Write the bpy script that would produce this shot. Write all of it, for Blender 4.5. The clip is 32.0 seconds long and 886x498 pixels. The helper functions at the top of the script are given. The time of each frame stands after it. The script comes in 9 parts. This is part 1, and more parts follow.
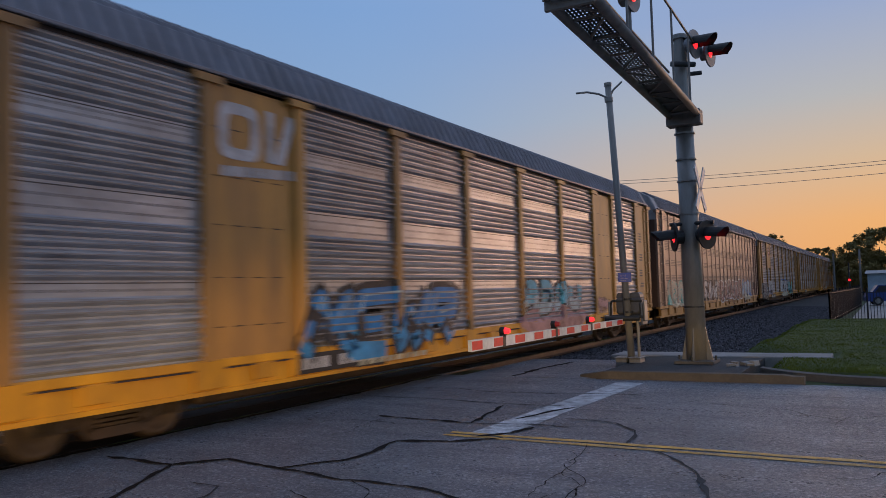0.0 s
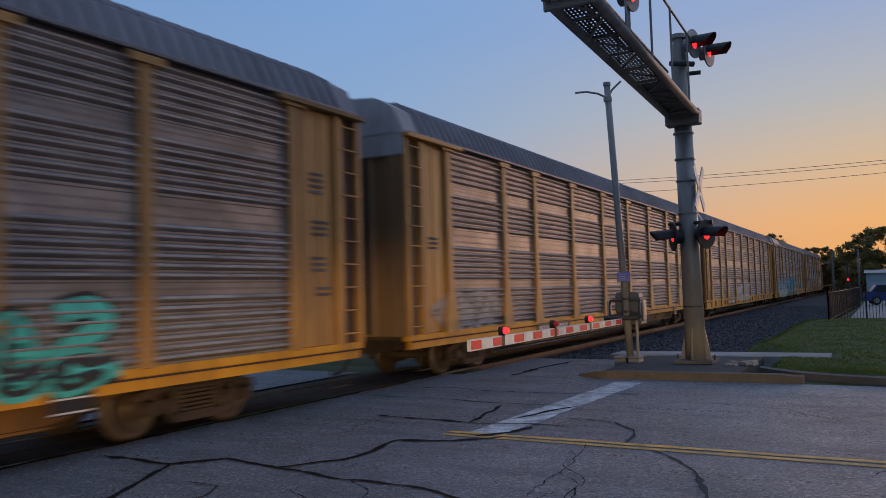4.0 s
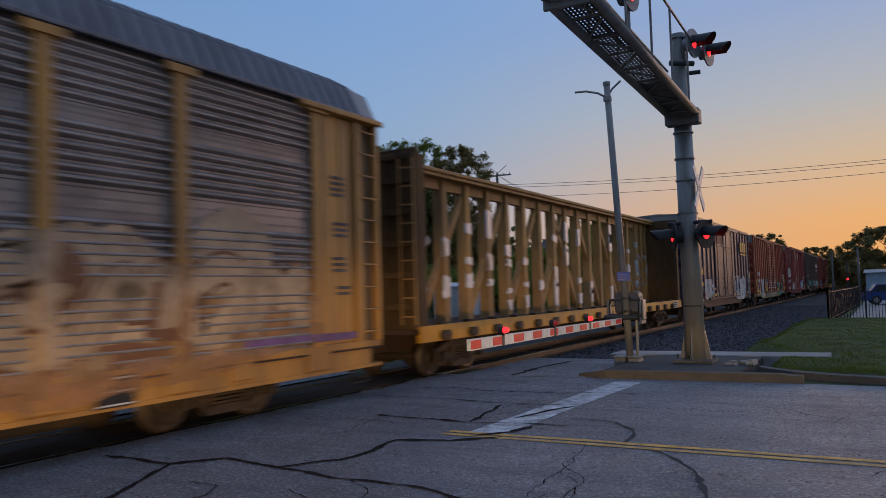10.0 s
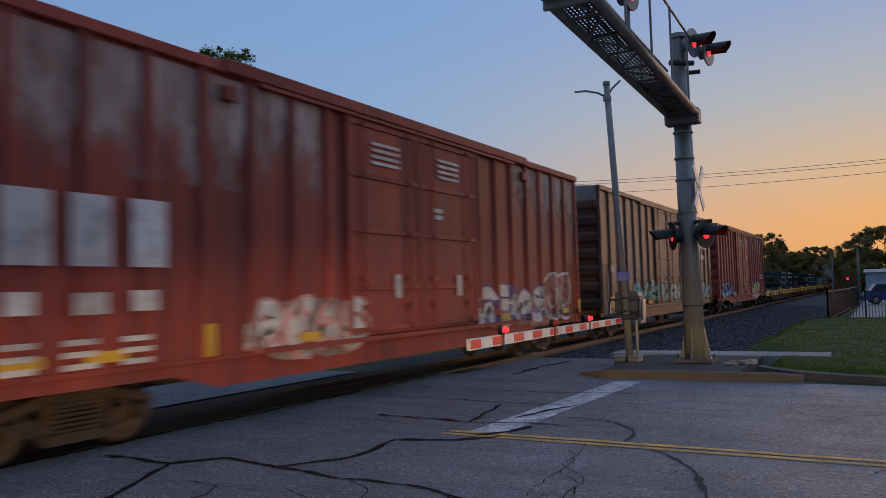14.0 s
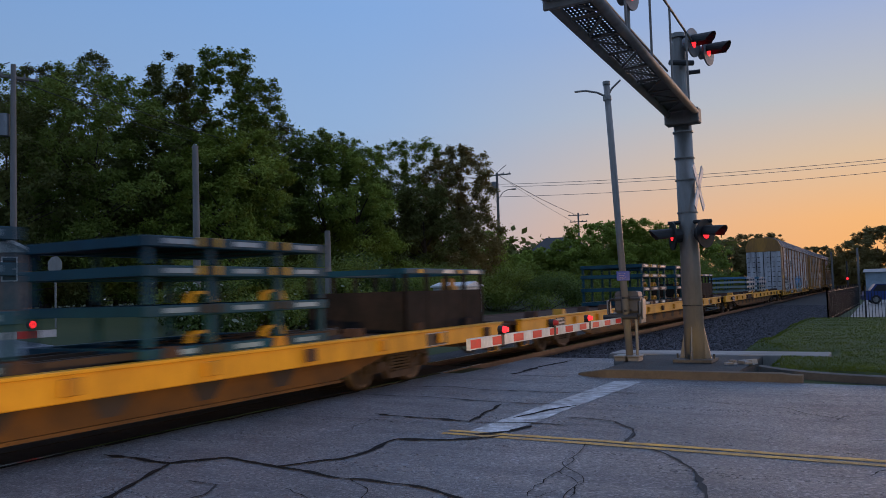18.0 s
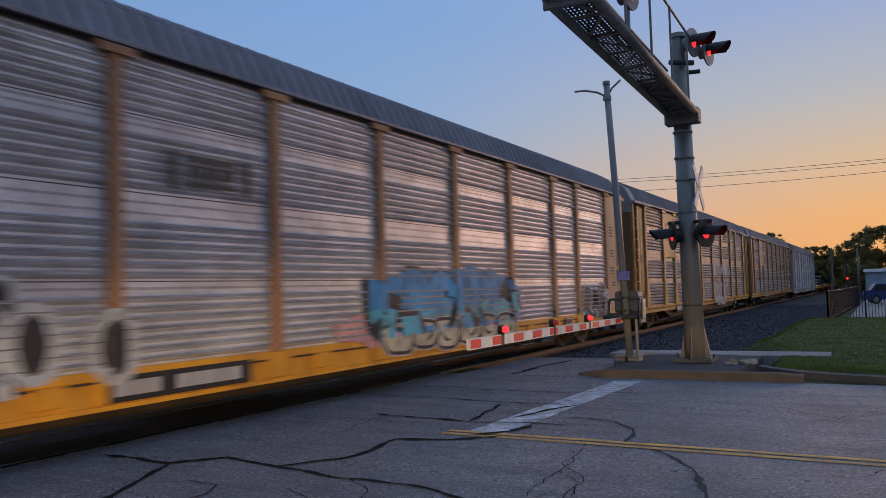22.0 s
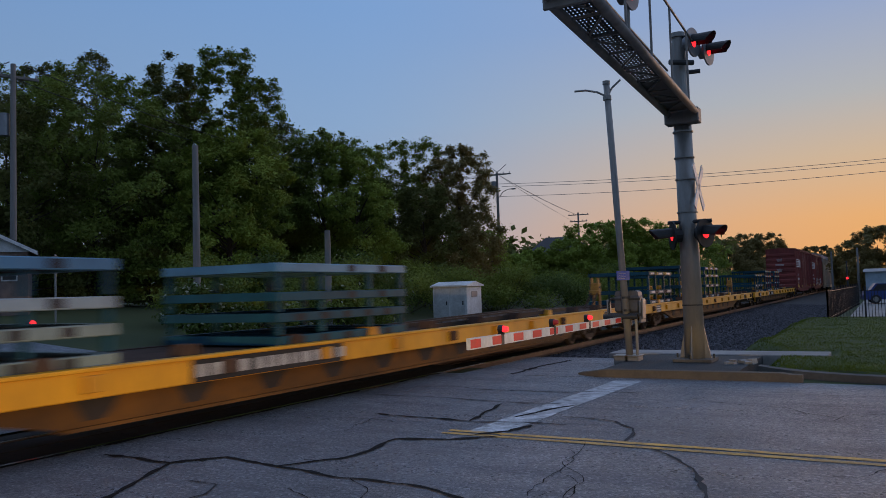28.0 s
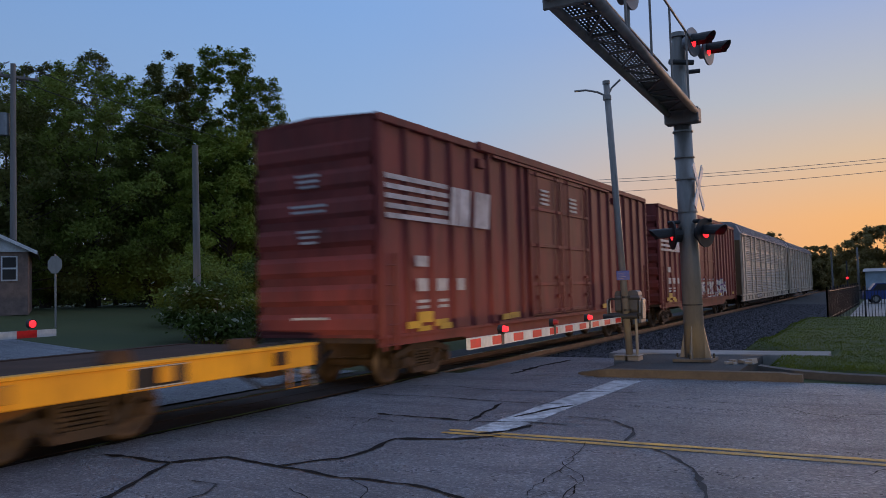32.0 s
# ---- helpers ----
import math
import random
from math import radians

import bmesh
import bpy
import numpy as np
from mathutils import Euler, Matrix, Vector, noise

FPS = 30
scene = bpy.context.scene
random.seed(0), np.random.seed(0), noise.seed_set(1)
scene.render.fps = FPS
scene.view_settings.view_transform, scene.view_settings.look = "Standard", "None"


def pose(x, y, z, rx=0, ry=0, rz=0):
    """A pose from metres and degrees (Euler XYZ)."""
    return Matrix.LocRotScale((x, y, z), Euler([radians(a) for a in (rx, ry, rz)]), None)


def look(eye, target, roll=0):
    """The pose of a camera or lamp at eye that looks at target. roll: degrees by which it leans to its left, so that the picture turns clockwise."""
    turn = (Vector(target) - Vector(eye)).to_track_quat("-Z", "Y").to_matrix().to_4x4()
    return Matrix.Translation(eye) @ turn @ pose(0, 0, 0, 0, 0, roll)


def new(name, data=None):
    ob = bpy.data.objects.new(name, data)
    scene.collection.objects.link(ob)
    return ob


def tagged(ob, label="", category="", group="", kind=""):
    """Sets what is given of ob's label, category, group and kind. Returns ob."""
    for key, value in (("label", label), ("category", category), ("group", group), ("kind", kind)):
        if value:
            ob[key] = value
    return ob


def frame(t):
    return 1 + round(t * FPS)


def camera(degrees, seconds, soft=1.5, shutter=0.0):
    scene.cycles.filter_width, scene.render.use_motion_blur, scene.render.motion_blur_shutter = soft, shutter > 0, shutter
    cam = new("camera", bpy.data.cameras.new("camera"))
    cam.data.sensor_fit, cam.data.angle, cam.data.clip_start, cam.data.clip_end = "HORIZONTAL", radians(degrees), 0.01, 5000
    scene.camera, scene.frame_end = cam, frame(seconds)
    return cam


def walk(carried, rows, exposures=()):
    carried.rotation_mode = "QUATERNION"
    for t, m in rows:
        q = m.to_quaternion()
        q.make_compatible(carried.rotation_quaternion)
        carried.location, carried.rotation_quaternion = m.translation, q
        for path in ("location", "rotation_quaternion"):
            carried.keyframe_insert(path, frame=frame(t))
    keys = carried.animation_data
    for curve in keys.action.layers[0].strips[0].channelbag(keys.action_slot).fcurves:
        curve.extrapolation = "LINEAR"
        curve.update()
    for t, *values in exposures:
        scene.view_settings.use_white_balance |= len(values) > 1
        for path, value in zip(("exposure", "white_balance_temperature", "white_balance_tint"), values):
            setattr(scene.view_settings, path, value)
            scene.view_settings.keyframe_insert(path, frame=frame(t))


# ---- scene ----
# Plan: x across the track (the train passes at x = -9.7), y along it (away from the viewer), z = 0 at rail top and road.
EYE = (0.0, 0.0, 1.853)


def aim(yaw, pitch):
    return look(EYE, (EYE[0] - 100 * math.sin(yaw) * math.cos(pitch), EYE[1] + 100 * math.cos(yaw) * math.cos(pitch),
                      EYE[2] + 100 * math.sin(pitch)), -1.705)


cam = camera(58.37, 32.0, soft=0.55, shutter=0.35)
walk(cam, [(0, aim(0.5084, 0.0548)), (1, aim(0.5076, 0.0545)), (6, aim(0.5071, 0.0541)), (12, aim(0.5067, 0.0534)), (24, aim(0.5065, 0.0527)), (32, aim(0.5064, 0.0522))],
     exposures=[(0, 0.1, 6050, 11), (9, 0.08, 5950, 10), (13, 0.06, 6050, 11), (17, 0.2, 5950, 11), (21, 0.24, 5880, 12), (22, 0.14, 5950, 12), (25, 0.06, 5920, 11), (28, 0.04, 5950, 10), (29, 0.22, 5930, 11), (32, 0.21, 5880, 12)])

# ---- light: after sunset, the glow lies to the right of the track's far end ----
world = bpy.data.worlds.new("dusk_sky")
scene.world = world
world.use_nodes = True
wn, wl = world.node_tree.nodes, world.node_tree.links
GLOW_AZIMUTH = radians(22.0)   # right of the track's direction


def sky_ramp(stops):
    r = wn.new("ShaderNodeValToRGB")
    el = r.color_ramp.elements
    while len(el) < len(stops):
        el.new(0.5)
    for e, (deg, c) in zip(el, stops):
        e.position, e.color = deg / 90.0, (*c, 1)
    return r


def sky_math(op, a, b=None):
    n = wn.new("ShaderNodeMath")
    n.operation = op
    for k, v in enumerate((a, b)):
        if v is None:
            continue
        if isinstance(v, (int, float)):
            n.inputs[k].default_value = v
        else:
            wl.new(v, n.inputs[k])
    return n.outputs[0]


coords = wn.new("ShaderNodeTexCoord")
axes = wn.new("ShaderNodeSeparateXYZ")
wl.new(coords.outputs["Generated"], axes.inputs[0])
height = sky_math("MULTIPLY", sky_math("ARCSINE", sky_math("MAXIMUM", axes.outputs[2], 0.0)), 2 / math.pi)
flat = sky_math("SQRT", sky_math("ADD", sky_math("MULTIPLY", axes.outputs[0], axes.outputs[0]), sky_math("MULTIPLY", axes.outputs[1], axes.outputs[1])))
toward = sky_math("DIVIDE", sky_math("ADD", sky_math("MULTIPLY", axes.outputs[0], math.sin(GLOW_AZIMUTH)), sky_math("MULTIPLY", axes.outputs[1], math.cos(GLOW_AZIMUTH))),
                  sky_math("MAXIMUM", flat, 0.001))
near_glow = wn.new("ShaderNodeMapRange")
near_glow.interpolation_type = "SMOOTHSTEP"
near_glow.inputs["From Min"].default_value, near_glow.inputs["From Max"].default_value = 0.5, 1.0
wl.new(toward, near_glow.inputs["Value"])
warm = sky_ramp([(0, (0.86, 0.36, 0.08)), (4, (0.84, 0.41, 0.13)), (8, (0.66, 0.45, 0.26)), (12, (0.47, 0.44, 0.4)), (18, (0.31, 0.37, 0.52)), (30, (0.29, 0.39, 0.57)), (60, (0.36, 0.44, 0.64)), (90, (0.38, 0.46, 0.66))])
cool = sky_ramp([(0, (0.36, 0.36, 0.4)), (5, (0.32, 0.37, 0.45)), (12, (0.26, 0.37, 0.53)), (20, (0.21, 0.34, 0.56)), (35, (0.26, 0.37, 0.57)), (60, (0.36, 0.44, 0.64)), (90, (0.38, 0.46, 0.66))])
for r in (warm, cool):
    wl.new(height, r.inputs[0])
blend = wn.new("ShaderNodeMix")
blend.data_type = "RGBA"
wl.new(near_glow.outputs[0], blend.inputs[0])
wl.new(cool.outputs[0], blend.inputs[6])
wl.new(warm.outputs[0], blend.inputs[7])
# the sky away from the glow is already dimmer
away = wn.new("ShaderNodeMapRange")
away.inputs["From Min"].default_value, away.inputs["From Max"].default_value = -0.7, 0.55
away.inputs["To Min"].default_value, away.inputs["To Max"].default_value = 0.66, 1.0
wl.new(toward, away.inputs["Value"])
dusk = wn.new("ShaderNodeHueSaturation")
wl.new(away.outputs[0], dusk.inputs["Value"])
wl.new(blend.outputs[2], dusk.inputs["Color"])
wl.new(dusk.outputs[0], wn["Background"].inputs[0])
wn["Background"].inputs[1].default_value = 1.0

sun_data = bpy.data.lights.new("sun", "SUN")
sun_data.energy, sun_data.angle, sun_data.color = 0.5, radians(16), (1.0, 0.56, 0.34)
sun = new("sun", sun_data)
sun.matrix_world = look((100 * math.sin(GLOW_AZIMUTH), 100 * math.cos(GLOW_AZIMUTH), 7), (0, 0, 0))

# unseen warm spots behind the viewer, the first pair assumed to be waiting cars' headlights
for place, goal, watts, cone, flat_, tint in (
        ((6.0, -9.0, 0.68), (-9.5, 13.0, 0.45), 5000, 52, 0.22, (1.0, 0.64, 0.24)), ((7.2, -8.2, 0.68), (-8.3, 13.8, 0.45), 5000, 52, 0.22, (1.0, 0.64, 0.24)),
        # two narrow spots, added only to brighten the gate post and mast base
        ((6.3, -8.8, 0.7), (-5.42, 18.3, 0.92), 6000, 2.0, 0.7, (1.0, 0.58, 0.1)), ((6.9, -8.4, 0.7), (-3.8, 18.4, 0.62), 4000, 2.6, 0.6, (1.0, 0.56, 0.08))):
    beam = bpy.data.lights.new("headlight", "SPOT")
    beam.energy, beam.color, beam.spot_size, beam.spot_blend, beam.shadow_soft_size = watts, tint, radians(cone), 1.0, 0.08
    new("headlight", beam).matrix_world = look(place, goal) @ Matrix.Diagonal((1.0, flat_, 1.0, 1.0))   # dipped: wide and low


# ---- mesh building ----
class Shape:
    """Collects vertices and faces for one mesh."""

    def __init__(self):
        self.v, self.f = [], []

    def add(self, verts, faces):
        n = len(self.v)
        self.v += [tuple(p) for p in verts]
        self.f += [tuple(i + n for i in q) for q in faces]
        return self

    def box(self, x0, x1, y0, y1, z0, z1, c=0.0):
        if c <= 0:
            v = [(x, y, z) for x in (x0, x1) for y in (y0, y1) for z in (z0, z1)]
            return self.add(v, [(0, 1, 3, 2), (4, 6, 7, 5), (0, 4, 5, 1), (2, 3, 7, 6), (0, 2, 6, 4), (1, 5, 7, 3)])
        bm = bmesh.new()
        bmesh.ops.create_cube(bm, size=1.0)
        for w in bm.verts:
            w.co = ((x0 + x1) / 2 + w.co.x * (x1 - x0), (y0 + y1) / 2 + w.co.y * (y1 - y0), (z0 + z1) / 2 + w.co.z * (z1 - z0))
        bmesh.ops.bevel(bm, geom=bm.edges[:], offset=c, segments=1, affect="EDGES")
        bm.verts.ensure_lookup_table()
        self.add([w.co for w in bm.verts], [[w.index for w in q.verts] for q in bm.faces])
        bm.free()
        return self

    def tube(self, p0, p1, r0, r1=None, n=12, caps=True):
        r1 = r0 if r1 is None else r1
        a, b = Vector(p0), Vector(p1)
        d = (b - a).normalized()
        u = d.orthogonal().normalized()
        w = d.cross(u)
        ring = lambda c, r: [c + r * (math.cos(k * math.tau / n) * u + math.sin(k * math.tau / n) * w) for k in range(n)]
        faces = [(k, (k + 1) % n, n + (k + 1) % n, n + k) for k in range(n)]
        if caps:
            faces += [tuple(range(n - 1, -1, -1)), tuple(range(n, 2 * n))]
        return self.add(ring(a, r0) + ring(b, r1), faces)

    def pipe(self, pts, r, n=8, r_end=None):
        """One bent tube through the points."""
        m = len(pts) - 1
        r_end = r if r_end is None else r_end
        v, u = [], None
        pts = [Vector(q) for q in pts]
        for k in range(m + 1):
            d = (pts[min(m, k + 1)] - pts[max(0, k - 1)]).normalized()
            u = d.orthogonal().normalized() if u is None else (u - d * u.dot(d)).normalized()
            w, q = d.cross(u), r + (r_end - r) * k / m
            v += [pts[k] + q * (math.cos(i * math.tau / n) * u + math.sin(i * math.tau / n) * w) for i in range(n)]
        f = [(k * n + i, k * n + (i + 1) % n, (k + 1) * n + (i + 1) % n, (k + 1) * n + i) for k in range(m) for i in range(n)]
        return self.add(v, f + [tuple(range(n - 1, -1, -1)), tuple(range(m * n, m * n + n))])

    def prism(self, outline, axis, a, b):
        """An outline of two coordinates pushed along axis from a to b."""
        n = len(outline)
        put = {"x": lambda p, t: (t, p[0], p[1]), "y": lambda p, t: (p[0], t, p[1]), "z": lambda p, t: (p[0], p[1], t)}[axis]
        v = [put(p, a) for p in outline] + [put(p, b) for p in outline]
        f = [(k, (k + 1) % n, n + (k + 1) % n, n + k) for k in range(n)]
        return self.add(v, f + [tuple(range(n - 1, -1, -1)), tuple(range(n, 2 * n))])

    def strip(self, left, right):
        """A ribbon between two rows of points."""
        n = len(left)
        return self.add(list(left) + list(right), [(k, n + k, n + k + 1, k + 1) for k in range(n - 1)])

    def mesh(self, name, smooth=False):
        me = bpy.data.meshes.new(name)
        me.from_pydata(self.v, [], self.f)
        bm = bmesh.new()
        bm.from_mesh(me)
        bmesh.ops.recalc_face_normals(bm, faces=bm.faces[:])
        bm.to_mesh(me)
        bm.free()
        if smooth:
            me.polygons.foreach_set("use_smooth", [True] * len(me.polygons))
        return me


def part(name, shape, material, parent, label="", at=(0, 0, 0), smooth=False, turn=(0, 0, 0)):
    """One mesh object under a thing or part; shape may be a Shape or a ready mesh that is shared."""
    me = shape.mesh(name, smooth) if isinstance(shape, Shape) else shape
    if not me.materials:
        me.materials.append(material)
    ob = new(name, me)
    if parent is not None:
        ob.parent = parent
    ob.matrix_basis = pose(*at, *turn)
    if me.materials[0] != material:
        ob.material_slots[0].link = "OBJECT"
        ob.material_slots[0].material = material
    if label:
        tagged(ob, label)
    return ob


def thing(name, at, label, category, group="", kind="", rz=0):
    ob = new(name)
    ob.empty_display_size = 0.2
    ob.matrix_basis = pose(*at, 0, 0, rz)
    return tagged(ob, label, category, group, kind)


# ---- materials ----
def paint(name, base, second=None, dirt=(0.06, 0.05, 0.04), rough=0.6, metal=0.0, grain=9.0, stain=0.7, amount=0.45, bump=0.15, streak=1.0, vary=0.12, second_amount=0.5, speckle=0.6, spec=0.5):
    """A worn surface: large stains, streaks (streak > 1 stretches them downwards), fine grain and relief."""
    m = bpy.data.materials.new(name)
    m.use_nodes = True
    n, l = m.node_tree.nodes, m.node_tree.links
    b = n["Principled BSDF"]
    co, info = n.new("ShaderNodeTexCoord"), n.new("ShaderNodeObjectInfo")
    shift = n.new("ShaderNodeVectorMath")
    shift.operation = "MULTIPLY_ADD"
    shift.inputs[1].default_value = (1, 1, 1.0 / streak)
    rnd = n.new("ShaderNodeCombineXYZ")
    for k, f in enumerate((17.0, 31.0, 11.0)):
        mul = n.new("ShaderNodeMath")
        mul.operation = "MULTIPLY"
        mul.inputs[1].default_value = f
        l.new(info.outputs["Random"], mul.inputs[0])
        l.new(mul.outputs[0], rnd.inputs[k])
    l.new(co.outputs["Object"], shift.inputs[0])
    l.new(rnd.outputs[0], shift.inputs[2])

    def tex(scale, detail, rough_):
        t = n.new("ShaderNodeTexNoise")
        t.inputs["Scale"].default_value, t.inputs["Detail"].default_value, t.inputs["Roughness"].default_value = scale, detail, rough_
        l.new(shift.outputs[0], t.inputs["Vector"])
        return t

    def ramp(t, lo, hi):
        r = n.new("ShaderNodeMapRange")
        r.inputs["From Min"].default_value, r.inputs["From Max"].default_value = lo, hi
        l.new(t.outputs["Fac"], r.inputs["Value"])
        return r.outputs[0]

    def mix(fac, a, c):
        x = n.new("ShaderNodeMix")
        x.data_type = "RGBA"
        if isinstance(fac, float):
            x.inputs[0].default_value = fac
        else:
            l.new(fac, x.inputs[0])
        for k, val in ((6, a), (7, c)):
            if isinstance(val, tuple):
                x.inputs[k].default_value = (*val, 1)
            else:
                l.new(val, x.inputs[k])
        return x.outputs[2]

    def times(v, k):
        x = n.new("ShaderNodeMath")
        x.operation = "MULTIPLY"
        x.inputs[1].default_value = k
        l.new(v, x.inputs[0])
        return x.outputs[0]

    big, fine = tex(stain, 4, 0.6), tex(grain, 5, 0.65)
    col = mix(times(ramp(big, 0.38, 0.62), second_amount * 2), base, second or tuple(0.75 * c for c in base))
    col = mix(times(ramp(tex(stain * 2.7, 6, 0.7), 0.45, 0.75), amount), col, dirt)
    hsv = n.new("ShaderNodeHueSaturation")
    l.new(col, hsv.inputs["Color"])
    val = n.new("ShaderNodeMath")
    val.operation = "MULTIPLY_ADD"
    l.new(fine.outputs["Fac"], val.inputs[0])
    val.inputs[1].default_value = speckle
    add = n.new("ShaderNodeMath")
    add.operation = "MULTIPLY_ADD"
    l.new(info.outputs["Random"], add.inputs[0])
    add.inputs[1].default_value, add.inputs[2].default_value = vary * 2, 1.0 - speckle / 2 - vary
    l.new(add.outputs[0], val.inputs[2])
    l.new(val.outputs[0], hsv.inputs["Value"])
    l.new(hsv.outputs[0], b.inputs["Base Color"])
    rr = n.new("ShaderNodeMapRange")
    rr.inputs["To Min"].default_value, rr.inputs["To Max"].default_value = max(0.05, rough - 0.12), min(1, rough + 0.15)
    l.new(fine.outputs["Fac"], rr.inputs["Value"])
    l.new(rr.outputs[0], b.inputs["Roughness"])
    b.inputs["Metallic"].default_value = metal
    b.inputs["Specular IOR Level"].default_value = spec
    if bump:
        bp = n.new("ShaderNodeBump")
        bp.inputs["Strength"].default_value, bp.inputs["Distance"].default_value = bump, 0.02
        l.new(fine.outputs["Fac"], bp.inputs["Height"])
        l.new(bp.outputs[0], b.inputs["Normal"])
    return m


def glow(name, colour, strength):
    m = bpy.data.materials.new(name)
    m.use_nodes = True
    b = m.node_tree.nodes["Principled BSDF"]
    b.inputs["Base Color"].default_value = (*colour, 1)
    b.inputs["Emission Color"].default_value = (*colour, 1)
    b.inputs["Emission Strength"].default_value = strength
    return m


def foliage(name, dark, light, scale=0.35, island=0.25, thin=True):
    m = bpy.data.materials.new(name)
    m.use_nodes = True
    n, l = m.node_tree.nodes, m.node_tree.links
    b = n["Principled BSDF"]
    geo, co = n.new("ShaderNodeNewGeometry"), n.new("ShaderNodeTexCoord")
    t = n.new("ShaderNodeTexNoise")
    t.inputs["Scale"].default_value = scale
    l.new(co.outputs["Object"], t.inputs["Vector"])
    add = n.new("ShaderNodeMath")
    add.operation = "MULTIPLY_ADD"
    add.inputs[1].default_value, add.inputs[2].default_value = island, -island / 2
    l.new(geo.outputs["Random Per Island"], add.inputs[0])
    s = n.new("ShaderNodeMath")
    l.new(t.outputs["Fac"], s.inputs[0])
    l.new(add.outputs[0], s.inputs[1])
    x = n.new("ShaderNodeMix")
    x.data_type = "RGBA"
    l.new(s.outputs[0], x.inputs[0])
    x.inputs[6].default_value, x.inputs[7].default_value = (*dark, 1), (*light, 1)
    l.new(x.outputs[2], b.inputs["Base Color"])
    b.inputs["Roughness"].default_value = 0.75
    b.inputs["Specular IOR Level"].default_value = 0.25
    if thin:
        glowing = n.new("ShaderNodeBsdfTranslucent")
        l.new(x.outputs[2], glowing.inputs["Color"])
        both = n.new("ShaderNodeMixShader")
        both.inputs[0].default_value = 0.35
        l.new(b.outputs[0], both.inputs[1])
        l.new(glowing.outputs[0], both.inputs[2])
        l.new(both.outputs[0], n["Material Output"].inputs["Surface"])
    return m


def asphalt():
    """Worn asphalt: single stones in the binder, darker and paler patches, polished streaks along the lane."""
    m = bpy.data.materials.new("asphalt")
    m.use_nodes = True
    n, l = m.node_tree.nodes, m.node_tree.links
    b = n["Principled BSDF"]
    co = n.new("ShaderNodeTexCoord")

    def noise_at(scale, detail, stretch=(1, 1, 1)):
        mp = n.new("ShaderNodeMapping")
        mp.inputs["Scale"].default_value = stretch
        l.new(co.outputs["Object"], mp.inputs[0])
        t = n.new("ShaderNodeTexNoise")
        t.inputs["Scale"].default_value, t.inputs["Detail"].default_value, t.inputs["Roughness"].default_value = scale, detail, 0.65
        l.new(mp.outputs[0], t.inputs["Vector"])
        return t.outputs["Fac"]

    def span(v, lo, hi, a, c):
        r = n.new("ShaderNodeMapRange")
        for k, q in zip(("From Min", "From Max", "To Min", "To Max"), (lo, hi, a, c)):
            r.inputs[k].default_value = q
        l.new(v, r.inputs["Value"])
        return r.outputs[0]

    def calc(op, a, c):
        x = n.new("ShaderNodeMath")
        x.operation = op
        for k, v in enumerate((a, c)):
            if isinstance(v, (int, float)):
                x.inputs[k].default_value = v
            else:
                l.new(v, x.inputs[k])
        return x.outputs[0]

    stones = n.new("ShaderNodeTexVoronoi")
    stones.inputs["Scale"].default_value = 38
    l.new(co.outputs["Object"], stones.inputs["Vector"])
    rgb = n.new("ShaderNodeSeparateColor")
    l.new(stones.outputs["Color"], rgb.inputs[0])
    grit = noise_at(160, 2)
    pale = span(rgb.outputs[0], 0.68, 0.95, 0.0, 1.0)
    dark = span(rgb.outputs[1], 0.0, 0.4, 0.58, 1.0)
    streak = noise_at(1.0, 4, (0.25, 2.6, 1))
    patch = noise_at(0.45, 5)
    tone = calc("MULTIPLY", span(patch, 0.3, 0.7, 0.62, 1.3), span(streak, 0.3, 0.7, 0.9, 1.1))
    tone = calc("MULTIPLY", tone, calc("MULTIPLY", dark, span(grit, 0.3, 0.7, 0.7, 1.28)))
    mix = n.new("ShaderNodeMix")
    mix.data_type = "RGBA"
    l.new(calc("MULTIPLY", pale, 0.62), mix.inputs[0])
    mix.inputs[6].default_value, mix.inputs[7].default_value = (0.19, 0.207, 0.244, 1), (0.52, 0.55, 0.62, 1)
    hsv = n.new("ShaderNodeHueSaturation")
    l.new(mix.outputs[2], hsv.inputs["Color"])
    l.new(tone, hsv.inputs["Value"])
    l.new(hsv.outputs[0], b.inputs["Base Color"])
    l.new(calc("MULTIPLY", span(streak, 0.3, 0.7, 0.52, 0.28), span(rgb.outputs[2], 0, 1, 0.75, 1.25)), b.inputs["Roughness"])
    bump = n.new("ShaderNodeBump")
    bump.inputs["Strength"].default_value, bump.inputs["Distance"].default_value = 1.0, 0.018
    l.new(calc("ADD", span(stones.outputs["Distance"], 0.0, 0.6, 1.0, 0.0), grit), bump.inputs["Height"])
    l.new(bump.outputs[0], b.inputs["Normal"])
    return m


